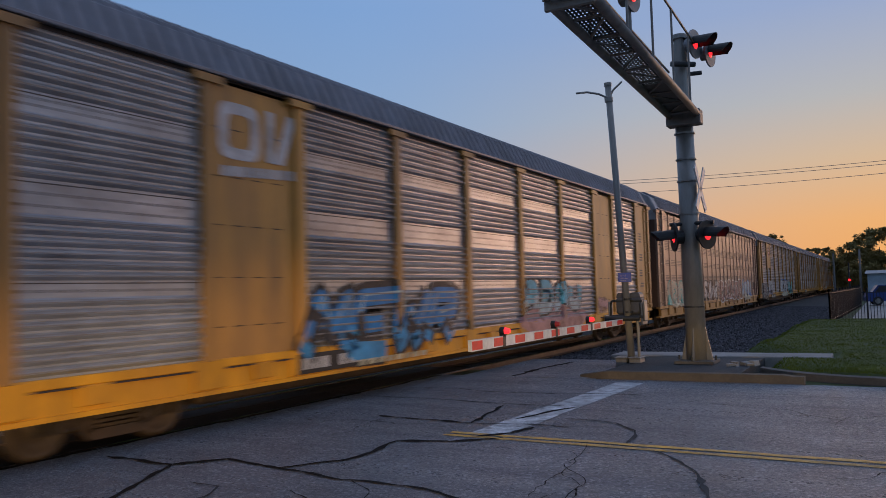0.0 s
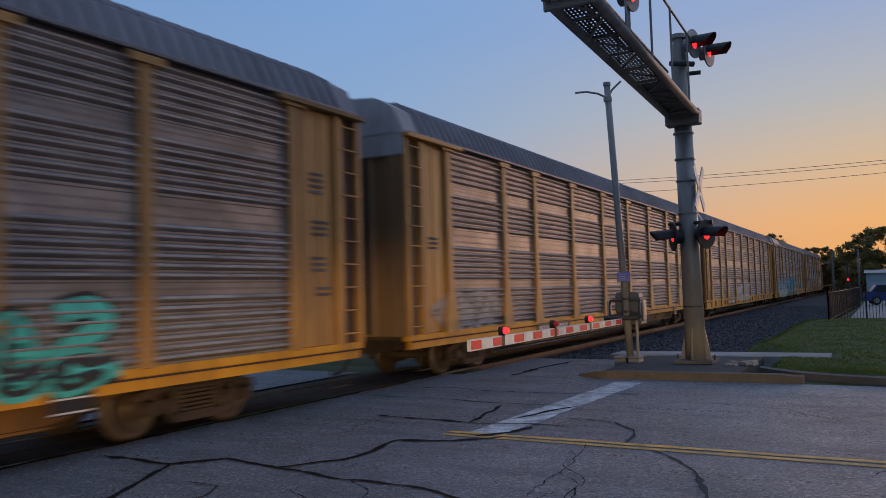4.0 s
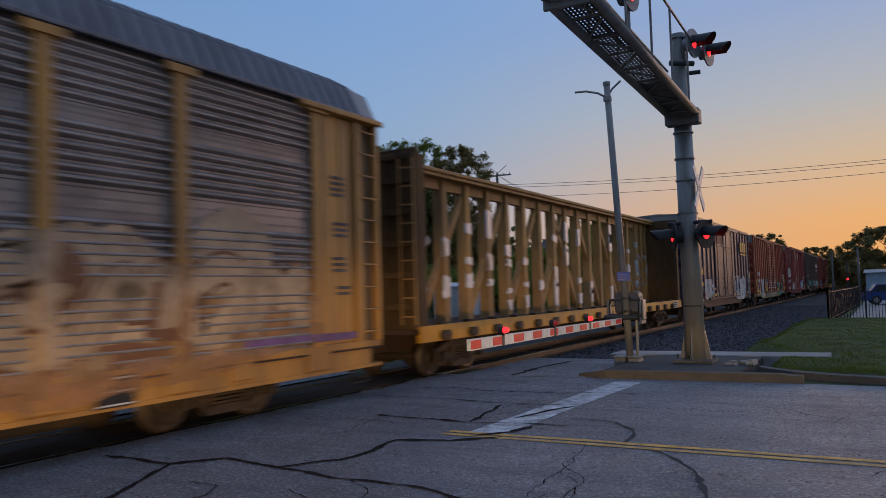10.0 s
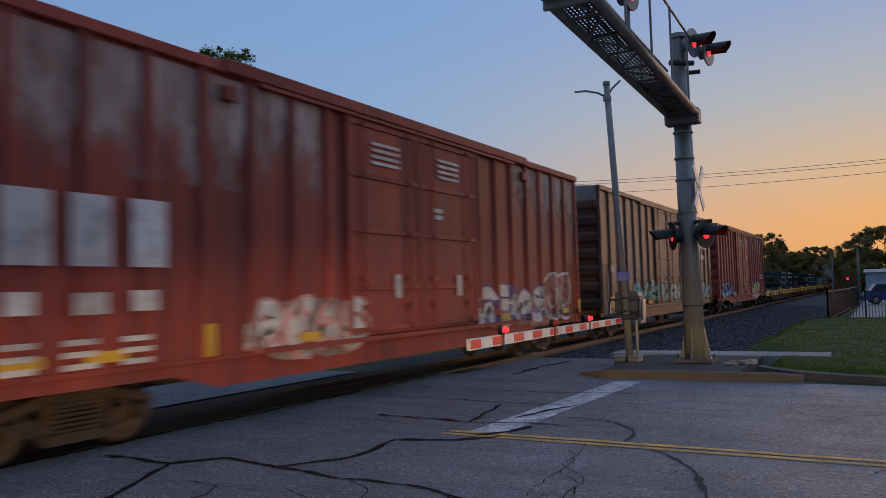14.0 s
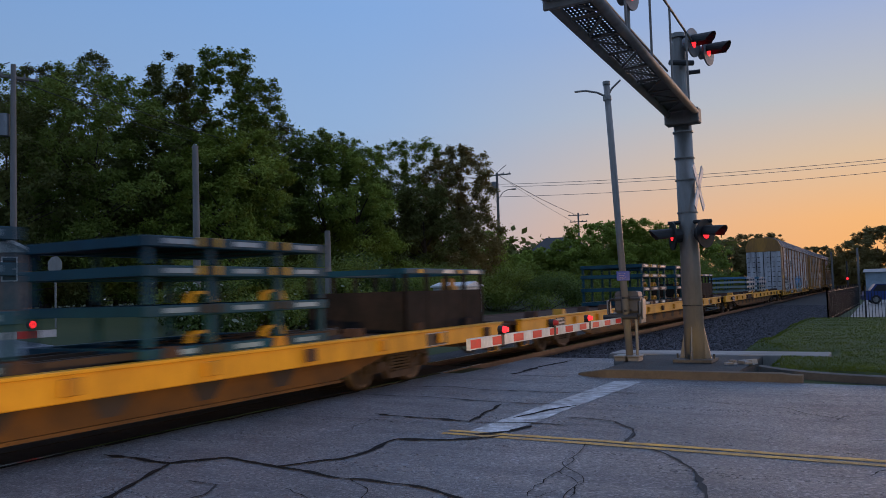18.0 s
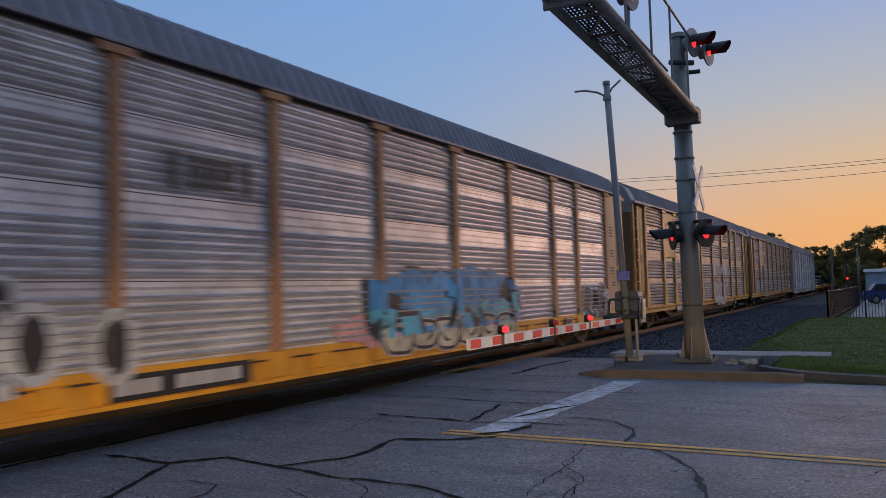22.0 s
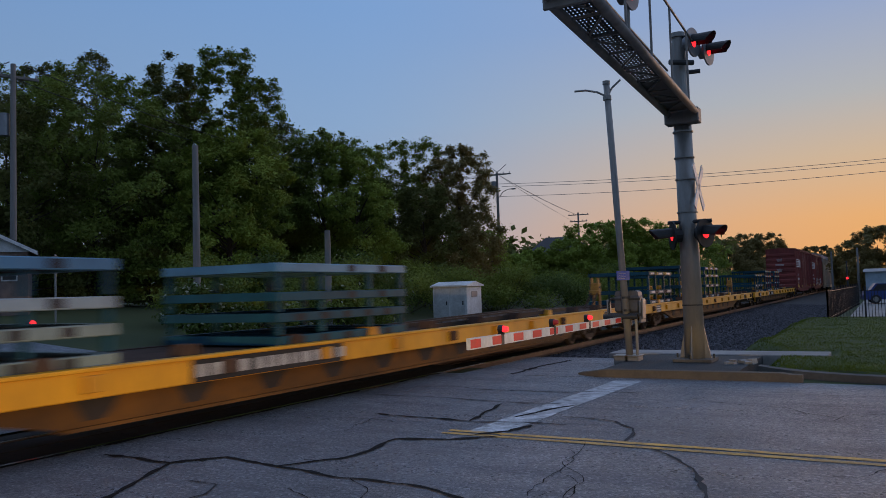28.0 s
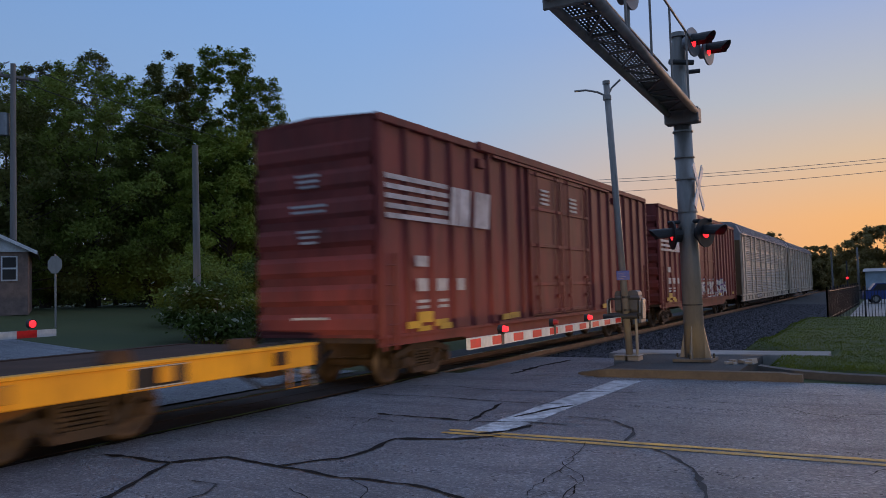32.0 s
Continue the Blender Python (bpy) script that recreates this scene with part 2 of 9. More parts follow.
M = {
    "asphalt": asphalt(),
    "tar": paint("tar", (0.007, 0.007, 0.008), None, (0.016, 0.016, 0.016), 0.8, 0, 20, 1, 0.3, 0.3, spec=0.15),
    "old_tar": paint("faded_tar", (0.055, 0.056, 0.06), (0.035, 0.036, 0.04), (0.08, 0.08, 0.085), 0.8, 0, 20, 1, 0.3, 0.3, spec=0.2),
    "panel_mat": paint("crossing_panel", (0.042, 0.033, 0.029), (0.066, 0.048, 0.04), (0.018, 0.016, 0.015), 0.8, 0, 14, 1.2, 0.5, 0.4, spec=0.3),
    "white_line": paint("white_road_paint", (0.66, 0.68, 0.71), (0.4, 0.42, 0.45), (0.1, 0.1, 0.1), 0.6, 0, 40, 1.7, 0.95, 0.4, speckle=1.5),
    "yellow_line": paint("yellow_road_paint", (0.85, 0.46, 0.07), (0.6, 0.34, 0.08), (0.12, 0.1, 0.09), 0.55, 0, 40, 1.2, 0.7, 0.4, speckle=1.2),
    "concrete": paint("concrete", (0.33, 0.315, 0.3), (0.25, 0.235, 0.22), (0.12, 0.11, 0.1), 0.85, 0, 18, 0.8, 0.4, 0.3),
    "kerb_tan": paint("tan_kerb", (0.15, 0.118, 0.082), (0.105, 0.084, 0.062), (0.05, 0.042, 0.036), 0.9, 0, 18, 0.9, 0.5, 0.3),
    "grass": paint("grass_soil", (0.045, 0.06, 0.012), (0.03, 0.045, 0.009), (0.075, 0.065, 0.02), 0.95, 0, 12, 0.15, 0.4, 0.5, vary=0.02),
    "lawn_soil": paint("lawn_soil", (0.062, 0.088, 0.013), (0.04, 0.062, 0.01), (0.1, 0.088, 0.03), 0.95, 0, 12, 0.15, 0.4, 0.5, vary=0.02),
    "old_asphalt": paint("old_dark_asphalt", (0.065, 0.063, 0.064), (0.045, 0.044, 0.045), (0.08, 0.075, 0.07), 0.85, 0, 30, 0.6, 0.4, 0.6),
    "kerb_grey": paint("dark_kerb_concrete", (0.125, 0.113, 0.1), (0.08, 0.073, 0.066), (0.05, 0.045, 0.04), 0.9, 0, 18, 0.8, 0.5, 0.3),
    "gravel": paint("gravel_bed", (0.022, 0.022, 0.025), (0.014, 0.014, 0.016), (0.06, 0.055, 0.055), 0.9, 0, 26, 1.5, 0.5, 1.0, vary=0.02, speckle=2.5),
    "stone": foliage("ballast_stone", (0.002, 0.002, 0.003), (0.14, 0.136, 0.155), 6.0, 0.7, False),
    "rail": paint("rail_steel", (0.16, 0.1, 0.06), (0.1, 0.06, 0.04), (0.05, 0.035, 0.03), 0.6, 0.4, 20, 1, 0.4, 0.2),
    "rail_head": paint("polished_rail_head", (0.6, 0.58, 0.56), (0.5, 0.48, 0.46), (0.35, 0.32, 0.3), 0.1, 1.0, 8, 1, 0.2, 0.0),
    "tie": paint("timber_tie", (0.07, 0.05, 0.035), None, (0.03, 0.025, 0.02), 0.9, 0, 20, 2, 0.5, 0.5, streak=0.2),
    "galv": paint("galvanised_steel", (0.28, 0.27, 0.255), (0.215, 0.207, 0.195), (0.11, 0.1, 0.09), 0.42, 0.3, 12, 0.9, 0.4, 0.06, streak=4),
    "dark_metal": paint("dark_metal", (0.05, 0.052, 0.055), None, (0.02, 0.02, 0.02), 0.5, 0.4, 12, 1, 0.3, 0.1),
    "arm_steel": paint("dull_arm_steel", (0.24, 0.22, 0.205), (0.18, 0.165, 0.152), (0.035, 0.03, 0.028), 0.55, 0.3, 12, 1.2, 0.4, 0.08),
    "machine_grey": paint("blue_grey_machine_paint", (0.12, 0.125, 0.145), (0.09, 0.093, 0.11), (0.04, 0.04, 0.04), 0.5, 0.2, 12, 1.5, 0.4, 0.08),
    "black": paint("black_paint", (0.012, 0.012, 0.013), None, (0.03, 0.03, 0.03), 0.5, 0, 10, 1, 0.3, 0.1),
    "grey_box": paint("grey_enamel", (0.24, 0.25, 0.27), None, (0.12, 0.12, 0.12), 0.4, 0.4, 12, 1.5, 0.3, 0.08),
    "white": paint("white_enamel", (0.7, 0.7, 0.7), None, (0.3, 0.28, 0.25), 0.5, 0, 10, 1, 0.3, 0.05),
    "red_sheet": paint("red_reflective_sheet", (0.7, 0.02, 0.015), (0.6, 0.02, 0.015), (0.3, 0.03, 0.02), 0.4, 0, 10, 2, 0.2, 0.03, vary=0.03),
    "white_sheet": paint("white_reflective_sheet", (0.72, 0.72, 0.7), None, (0.4, 0.38, 0.35), 0.4, 0, 10, 2, 0.25, 0.03, vary=0.03),
    "blue_sign": paint("blue_sign", (0.008, 0.07, 0.5), None, (0.01, 0.05, 0.35), 0.4, 0, 10, 2, 0.2, 0.02),
    "lamp_red": glow("red_lamp", (1.0, 0.02, 0.025), 1.7),
    "lamp_dim": glow("unlit_red_lens", (0.25, 0.01, 0.01), 0.15),
    "wood": paint("weathered_pole_wood", (0.23, 0.215, 0.205), (0.165, 0.155, 0.147), (0.09, 0.08, 0.07), 0.9, 0, 14, 1, 0.4, 0.3, streak=8),
    "bark": paint("bark", (0.07, 0.05, 0.038), None, (0.03, 0.025, 0.02), 0.95, 0, 14, 1, 0.5, 0.6, streak=5),
    "leaf": foliage("leaf", (0.085, 0.118, 0.02), (0.25, 0.31, 0.055), 0.3),
    "leaf_dark": foliage("dark_leaf", (0.08, 0.095, 0.026), (0.2, 0.205, 0.055), 0.3),
    "leaf_bright": foliage("lit_yellow_green_leaf", (0.13, 0.18, 0.026), (0.34, 0.41, 0.065), 0.3),
    # lifted brown tone puts the evening haze into the leaf colour
    "leaf_dusk": foliage("hazy_dusk_leaf", (0.13, 0.112, 0.04), (0.34, 0.27, 0.1), 0.3),
    "leaf_light": foliage("light_leaf", (0.03, 0.055, 0.012), (0.13, 0.18, 0.036)),
    "blossom": foliage("blossom", (0.22, 0.26, 0.16), (0.5, 0.52, 0.42), 1.5),
    "blade": foliage("grass_blade", (0.045, 0.07, 0.009), (0.17, 0.21, 0.025), 0.9, 0.3),
    # train
    "yellow": paint("yellow_car_paint", (0.66, 0.3, 0.008), (0.52, 0.23, 0.012), (0.1, 0.05, 0.018), 0.5, 0, 8, 0.8, 0.5, 0.06, streak=3, spec=0.4),
    "flat_yellow": paint("bright_yellow_car_paint", (0.85, 0.4, 0.008), (0.74, 0.34, 0.01), (0.2, 0.09, 0.015), 0.5, 0, 8, 0.8, 0.4, 0.06, streak=3, spec=0.4),
    "dark_sill": paint("dark_rusty_sill", (0.1, 0.05, 0.025), (0.065, 0.035, 0.022), (0.03, 0.02, 0.016), 0.7, 0, 8, 1.2, 0.6, 0.06, streak=0.6),
    "tan": paint("tan_post_paint", (0.47, 0.23, 0.042), (0.33, 0.165, 0.045), (0.12, 0.07, 0.035), 0.5, 0, 5, 0.8, 0.65, 0.12, streak=4),
    "silver": paint("silver_panel", (0.7, 0.69, 0.71), (0.48, 0.475, 0.49), (0.2, 0.175, 0.17), 0.42, 0.35, 6, 0.6, 0.55, 0.06, streak=0.5),
    "dull_silver": paint("dull_silver_panel", (0.4, 0.41, 0.44), (0.29, 0.295, 0.315), (0.13, 0.112, 0.108), 0.36, 0.4, 6, 0.6, 0.6, 0.06, streak=0.5),
    "brown_panel": paint("dusty_brown_panel", (0.29, 0.255, 0.24), (0.185, 0.162, 0.152), (0.07, 0.056, 0.05), 0.44, 0.42, 6, 0.6, 0.6, 0.06, streak=0.5),
    "tan_panel": paint("dusty_tan_panel", (0.255, 0.172, 0.128), (0.19, 0.128, 0.098), (0.085, 0.058, 0.048), 0.45, 0.15, 6, 0.5, 0.55, 0.06, streak=3),
    "white_panel": paint("white_panel", (0.5, 0.5, 0.5), (0.4, 0.4, 0.4), (0.2, 0.18, 0.16), 0.5, 0.2, 6, 0.6, 0.4, 0.06, streak=3),
    "bluegrey_panel": paint("blue_grey_panel", (0.3, 0.35, 0.42), (0.25, 0.29, 0.35), (0.15, 0.14, 0.14), 0.5, 0.3, 6, 0.6, 0.4, 0.06, streak=3),
    "roof": paint("grey_roof", (0.19, 0.188, 0.215), (0.14, 0.136, 0.152), (0.09, 0.074, 0.068), 0.5, 0.4, 6, 0.6, 0.4, 0.06),
    # lighter tone laid along rib crests to imitate their highlights
    "rib_highlight": paint("bright_rib_edge", (0.42, 0.39, 0.375), (0.28, 0.255, 0.242), (0.11, 0.085, 0.075), 0.45, 0.4, 6, 0.7, 0.7, 0.06, streak=0.3),
    "skip_steel": paint("dark_skip_steel", (0.03, 0.025, 0.023), (0.02, 0.018, 0.017), (0.08, 0.05, 0.04), 0.85, 0, 8, 0.9, 0.4, 0.1, spec=0.1),
    "cream_panel": paint("pale_cream_panel", (0.6, 0.5, 0.38), (0.48, 0.39, 0.29), (0.24, 0.18, 0.13), 0.5, 0.0, 6, 0.6, 0.45, 0.06, streak=2),
    "vent": paint("shaded_perforation", (0.115, 0.1, 0.098), (0.08, 0.07, 0.068), (0.05, 0.045, 0.045), 0.8),
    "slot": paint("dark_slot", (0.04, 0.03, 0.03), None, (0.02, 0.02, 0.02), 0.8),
    "maroon": paint("maroon_car_paint", (0.25, 0.06, 0.053), (0.17, 0.044, 0.04), (0.09, 0.05, 0.047), 0.6, 0, 5, 0.8, 0.6, 0.1, streak=4, spec=0.15),
    "red_brown": paint("red_brown_car_paint", (0.36, 0.077, 0.037), (0.25, 0.055, 0.03), (0.1, 0.04, 0.028), 0.6, 0, 5, 0.8, 0.65, 0.1, streak=4, spec=0.2),
    # cream sill whose warm pale tone also carries headlight glow
    "grimy_lit_sill": paint("grimy_lit_cream_sill", (0.36, 0.28, 0.16), (0.25, 0.13, 0.06), (0.1, 0.06, 0.04), 0.6, 0, 8, 1.2, 0.6, 0.06, streak=0.6),
    "faded_red": paint("faded_red_car_paint", (0.34, 0.066, 0.048), (0.22, 0.045, 0.036), (0.12, 0.058, 0.053), 0.6, 0, 5, 0.8, 0.7, 0.1, streak=6, spec=0.2),
    "scuffed_tan": paint("scuffed_pinkish_tan", (0.5, 0.31, 0.17), (0.38, 0.23, 0.13), (0.16, 0.1, 0.08), 0.55, 0, 6, 1.0, 0.6, 0.06, streak=3),
    "scraped": paint("scraped_pale_paint", (0.52, 0.4, 0.36), (0.36, 0.24, 0.21), (0.12, 0.06, 0.05), 0.7, 0, 5, 1.4, 0.7, 0.04, streak=3),
    "dark_brown": paint("dark_brown_car_paint", (0.11, 0.052, 0.03), (0.065, 0.034, 0.024), (0.03, 0.02, 0.018), 0.55, 0, 5, 0.8, 0.7, 0.12, streak=4),
    "black_car": paint("dark_blue_black_car_paint", (0.013, 0.018, 0.038), (0.058, 0.048, 0.072), (0.03, 0.022, 0.027), 0.46, 0, 5, 0.45, 0.45, 0.12, streak=2, spec=0.22),
    "running_gear": paint("rusty_running_gear", (0.042, 0.03, 0.022), (0.075, 0.045, 0.027), (0.015, 0.013, 0.012), 0.75, 0.2, 12, 2, 0.5, 0.2),
    "wheel": paint("wheel_steel", (0.12, 0.085, 0.06), (0.08, 0.055, 0.04), (0.03, 0.025, 0.02), 0.55, 0.5, 8, 3, 0.4, 0.08),
    "beam": paint("centre_beam_paint", (0.44, 0.24, 0.07), (0.33, 0.185, 0.07), (0.08, 0.05, 0.03), 0.65, 0, 9, 1, 0.5, 0.1, streak=3, spec=0.3),
    "bulkhead": paint("dark_bulkhead_paint", (0.13, 0.075, 0.03), (0.08, 0.05, 0.026), (0.03, 0.022, 0.018), 0.7, 0, 9, 1, 0.6, 0.1, streak=3, spec=0.2),
    "belly": paint("grimy_amber_belly", (0.18, 0.078, 0.014), (0.1, 0.048, 0.014), (0.05, 0.03, 0.018), 0.7, 0, 8, 0.9, 0.6, 0.08, spec=0.3),
    "mark_white": paint("white_marking", (0.6, 0.58, 0.58), None, (0.4, 0.3, 0.28), 0.6, 0, 8, 1, 0.4, 0.02),
    "mark_yellow": paint("yellow_marking", (0.65, 0.38, 0.02), None, (0.3, 0.2, 0.05), 0.6, 0, 8, 1, 0.3, 0.02),
    "mark_red": paint("red_sign_panel", (0.33, 0.04, 0.025), (0.27, 0.035, 0.025), (0.15, 0.05, 0.04), 0.55, 0, 8, 1, 0.3, 0.03),
    "frame_teal": paint("teal_steel_frame", (0.014, 0.078, 0.12), (0.012, 0.055, 0.088), (0.01, 0.02, 0.025), 0.55, 0, 8, 1, 0.4, 0.05, spec=0.25),
    "frame_strip": paint("pale_blue_strip", (0.3, 0.42, 0.5), (0.2, 0.3, 0.38), (0.12, 0.16, 0.2), 0.35, 0.1, 8, 1, 0.4, 0.03),
    "blue_wall": paint("pale_blue_wall", (0.42, 0.52, 0.62), None, (0.3, 0.32, 0.34), 0.7, 0, 10, 1, 0.3, 0.05),
    "cap_grey": paint("weathered_grey_cap", (0.36, 0.36, 0.38), (0.28, 0.27, 0.28), (0.14, 0.11, 0.1), 0.6, 0.1, 7, 0.8, 0.5, 0.05, streak=3),
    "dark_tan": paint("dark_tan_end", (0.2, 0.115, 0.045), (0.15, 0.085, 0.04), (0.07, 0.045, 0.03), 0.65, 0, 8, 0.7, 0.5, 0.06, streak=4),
    "dark_panel": paint("dark_weathered_panel", (0.18, 0.16, 0.148), (0.11, 0.093, 0.086), (0.12, 0.055, 0.045), 0.36, 0.45, 6, 0.6, 0.65, 0.06, streak=0.5),
    "rust_post": paint("rusty_tan_post", (0.46, 0.22, 0.085), (0.31, 0.145, 0.065), (0.09, 0.045, 0.03), 0.6, 0, 8, 0.9, 0.6, 0.06, streak=3),
    "pale_door": paint("scuffed_pale_door", (0.72, 0.71, 0.74), (0.52, 0.51, 0.54), (0.12, 0.09, 0.08), 0.6, 0.1, 6, 0.9, 0.6, 0.08, streak=5),
    "frame_blue": paint("sky_blue_steel_frame", (0.11, 0.27, 0.42), (0.08, 0.2, 0.33), (0.06, 0.08, 0.1), 0.5, 0.1, 8, 1, 0.4, 0.05),
    "frame_ice": paint("pale_blue_steel_frame", (0.34, 0.42, 0.47), (0.26, 0.32, 0.36), (0.14, 0.14, 0.14), 0.5, 0.1, 8, 1, 0.5, 0.05),
    "frame_pale": paint("pale_green_steel_frame", (0.25, 0.31, 0.3), (0.17, 0.22, 0.21), (0.07, 0.07, 0.07), 0.5, 0.1, 8, 1, 0.5, 0.05),
    "plastic": paint("torn_white_plastic", (0.6, 0.6, 0.62), (0.4, 0.4, 0.42), (0.3, 0.28, 0.26), 0.4, 0, 9, 1.6, 0.4, 0.2),
    "rust_patch": paint("rust_red_patch", (0.2, 0.06, 0.035), (0.1, 0.04, 0.03), (0.05, 0.03, 0.03), 0.7, 0, 6, 1.0, 0.5, 0.04, streak=2),
    "hitch_yellow": paint("scuffed_hitch_paint", (0.52, 0.25, 0.03), (0.34, 0.15, 0.03), (0.12, 0.06, 0.03), 0.6, 0, 8, 2.5, 0.6, 0.08),
    "deck": paint("rusty_deck", (0.1, 0.06, 0.045), (0.07, 0.045, 0.035), (0.03, 0.025, 0.02), 0.95, 0, 12, 1, 0.5, 0.3, spec=0.1),
}
SPRAY = {k: paint(k + "_spray_paint", c, tuple(0.7 * q for q in c), (0.2, 0.16, 0.14), 0.6, 0, 6, 1.2, 0.16, 0.02) for k, c in {
    "white": (0.6, 0.6, 0.58), "cream": (0.55, 0.5, 0.35), "sky": (0.1, 0.45, 0.62), "blue": (0.02, 0.17, 0.52), "teal": (0.06, 0.46, 0.42),
    "pink": (0.6, 0.3, 0.28), "black": (0.015, 0.015, 0.018), "yellow": (0.6, 0.42, 0.05), "purple": (0.16, 0.08, 0.22), "navy": (0.03, 0.035, 0.13), "khaki": (0.1, 0.3, 0.2), "orange": (0.55, 0.2, 0.04), "ice": (0.42, 0.55, 0.6), "mint": (0.03, 0.4, 0.26), "rust": (0.2, 0.08, 0.03), "lime": (0.3, 0.36, 0.06), "grey": (0.25, 0.25, 0.26), "amber": (0.6, 0.34, 0.03), "azure": (0.05, 0.27, 0.56), "turquoise": (0.015, 0.3, 0.37), "sage": (0.22, 0.33, 0.24), "cobalt": (0.008, 0.2, 0.56), "headlit_ochre": (0.42, 0.22, 0.08), "sand": (0.5, 0.34, 0.2)}.items()}


def wear_off(m, lo=0.6, hi=1.0, edge=0.34):
    """Lets the sheet below show through thin and flaked paint."""
    n, l = m.node_tree.nodes, m.node_tree.links
    co, t, r = n.new("ShaderNodeTexCoord"), n.new("ShaderNodeTexNoise"), n.new("ShaderNodeMapRange")
    t.inputs["Scale"].default_value, t.inputs["Detail"].default_value, t.inputs["Roughness"].default_value = 2.6, 6, 0.7
    l.new(co.outputs["Object"], t.inputs["Vector"])
    l.new(t.outputs["Fac"], r.inputs["Value"])
    for k, q in zip(("From Min", "From Max", "To Min", "To Max"), (edge, edge + 0.18, lo, hi)):
        r.inputs[k].default_value = q
    l.new(r.outputs[0], n["Principled BSDF"].inputs["Alpha"])


for spray_paint in list(SPRAY.values()) + [M["mark_white"], M["white_line"], M["yellow_line"]]:
    wear_off(spray_paint)

FAINT = {k: paint("faint_" + k + "_spray_paint", c, None, (0.2, 0.16, 0.14), 0.6, 0, 6, 1.2, 0.35, 0.02) for k, c in {"pink": (0.5, 0.26, 0.22), "cream": (0.5, 0.4, 0.28), "white": (0.55, 0.52, 0.5), "orange": (0.5, 0.24, 0.1), "grey": (0.4, 0.4, 0.44), "black": (0.03, 0.03, 0.035), "teal": (0.15, 0.4, 0.38)}.items()}
for spray_paint in FAINT.values():
    wear_off(spray_paint, 0.0, 0.62, 0.36)


def scrape_off(m):
    """Leaves ragged upright streaks that thin out towards the lower edge."""
    n, l = m.node_tree.nodes, m.node_tree.links
    co, mp, t = n.new("ShaderNodeTexCoord"), n.new("ShaderNodeMapping"), n.new("ShaderNodeTexNoise")
    mp.inputs["Scale"].default_value = (1, 2.2, 0.7)
    t.inputs["Scale"].default_value, t.inputs["Detail"].default_value, t.inputs["Roughness"].default_value = 1.6, 6, 0.65
    l.new(co.outputs["Object"], mp.inputs[0])
    l.new(mp.outputs[0], t.inputs["Vector"])
    axes_, s, r = n.new("ShaderNodeSeparateXYZ"), n.new("ShaderNodeMath"), n.new("ShaderNodeMapRange")
    l.new(co.outputs["Generated"], axes_.inputs[0])
    s.operation = "MULTIPLY_ADD"
    s.inputs[1].default_value = 0.3
    l.new(axes_.outputs[2], s.inputs[0])
    l.new(t.outputs["Fac"], s.inputs[2])
    l.new(s.outputs[0], r.inputs["Value"])
    for k, q in zip(("From Min", "From Max", "To Min", "To Max"), (0.55, 0.74, 0.0, 0.85)):
        r.inputs[k].default_value = q
    l.new(r.outputs[0], n["Principled BSDF"].inputs["Alpha"])


scrape_off(M["scraped"])

# ---- ground ----
def rise(x, y):
    """Height of the natural ground."""
    z = -0.03
    if x < -12:
        k = min(1.0, (-12 - x) / 26.0)
        z += 1.5 * k * k * (3 - 2 * k)
    if y > 17.2 and -14.6 < x < -2.0:
        e = min(1.0, (y - 17.2) / 1.0) * min(1.0, (x + 14.6) / 1.6, (-2.0 - x) / 0.9)
        z -= 0.5 * max(0.0, e)
    if y > 22 and -5.6 <= x < 40:
        z -= 0.1 * min(1.0, (y - 22) / 15)
    return z


def ground_sheet():
    xs = [-3000, -1200, -500, -250, -140, -90] + [-70 + 2 * k for k in range(24)] + [-22 + 0.6 * k for k in range(48)] + [8 + 3 * k for k in range(12)] + [60, 120, 300, 900, 3000]
    ys = [-3000, -800, -200, -60, -20] + [-8 + 0.6 * k for k in range(60)] + [28 + 2 * k for k in range(30)] + [95, 120, 160, 250, 500, 1200, 3000]
    s = Shape()
    nx = len(xs)
    s.v = [(x, y, rise(x, y)) for y in ys for x in xs]
    s.f = [(j * nx + i, j * nx + i + 1, (j + 1) * nx + i + 1, (j + 1) * nx + i) for j in range(len(ys) - 1) for i in range(nx - 1)]
    tagged(part("ground", s, M["grass"], None, smooth=True), "green mown grass ground with bare dark patches", "ground", kind="structure")


ground_sheet()

TRACK_X = -9.715


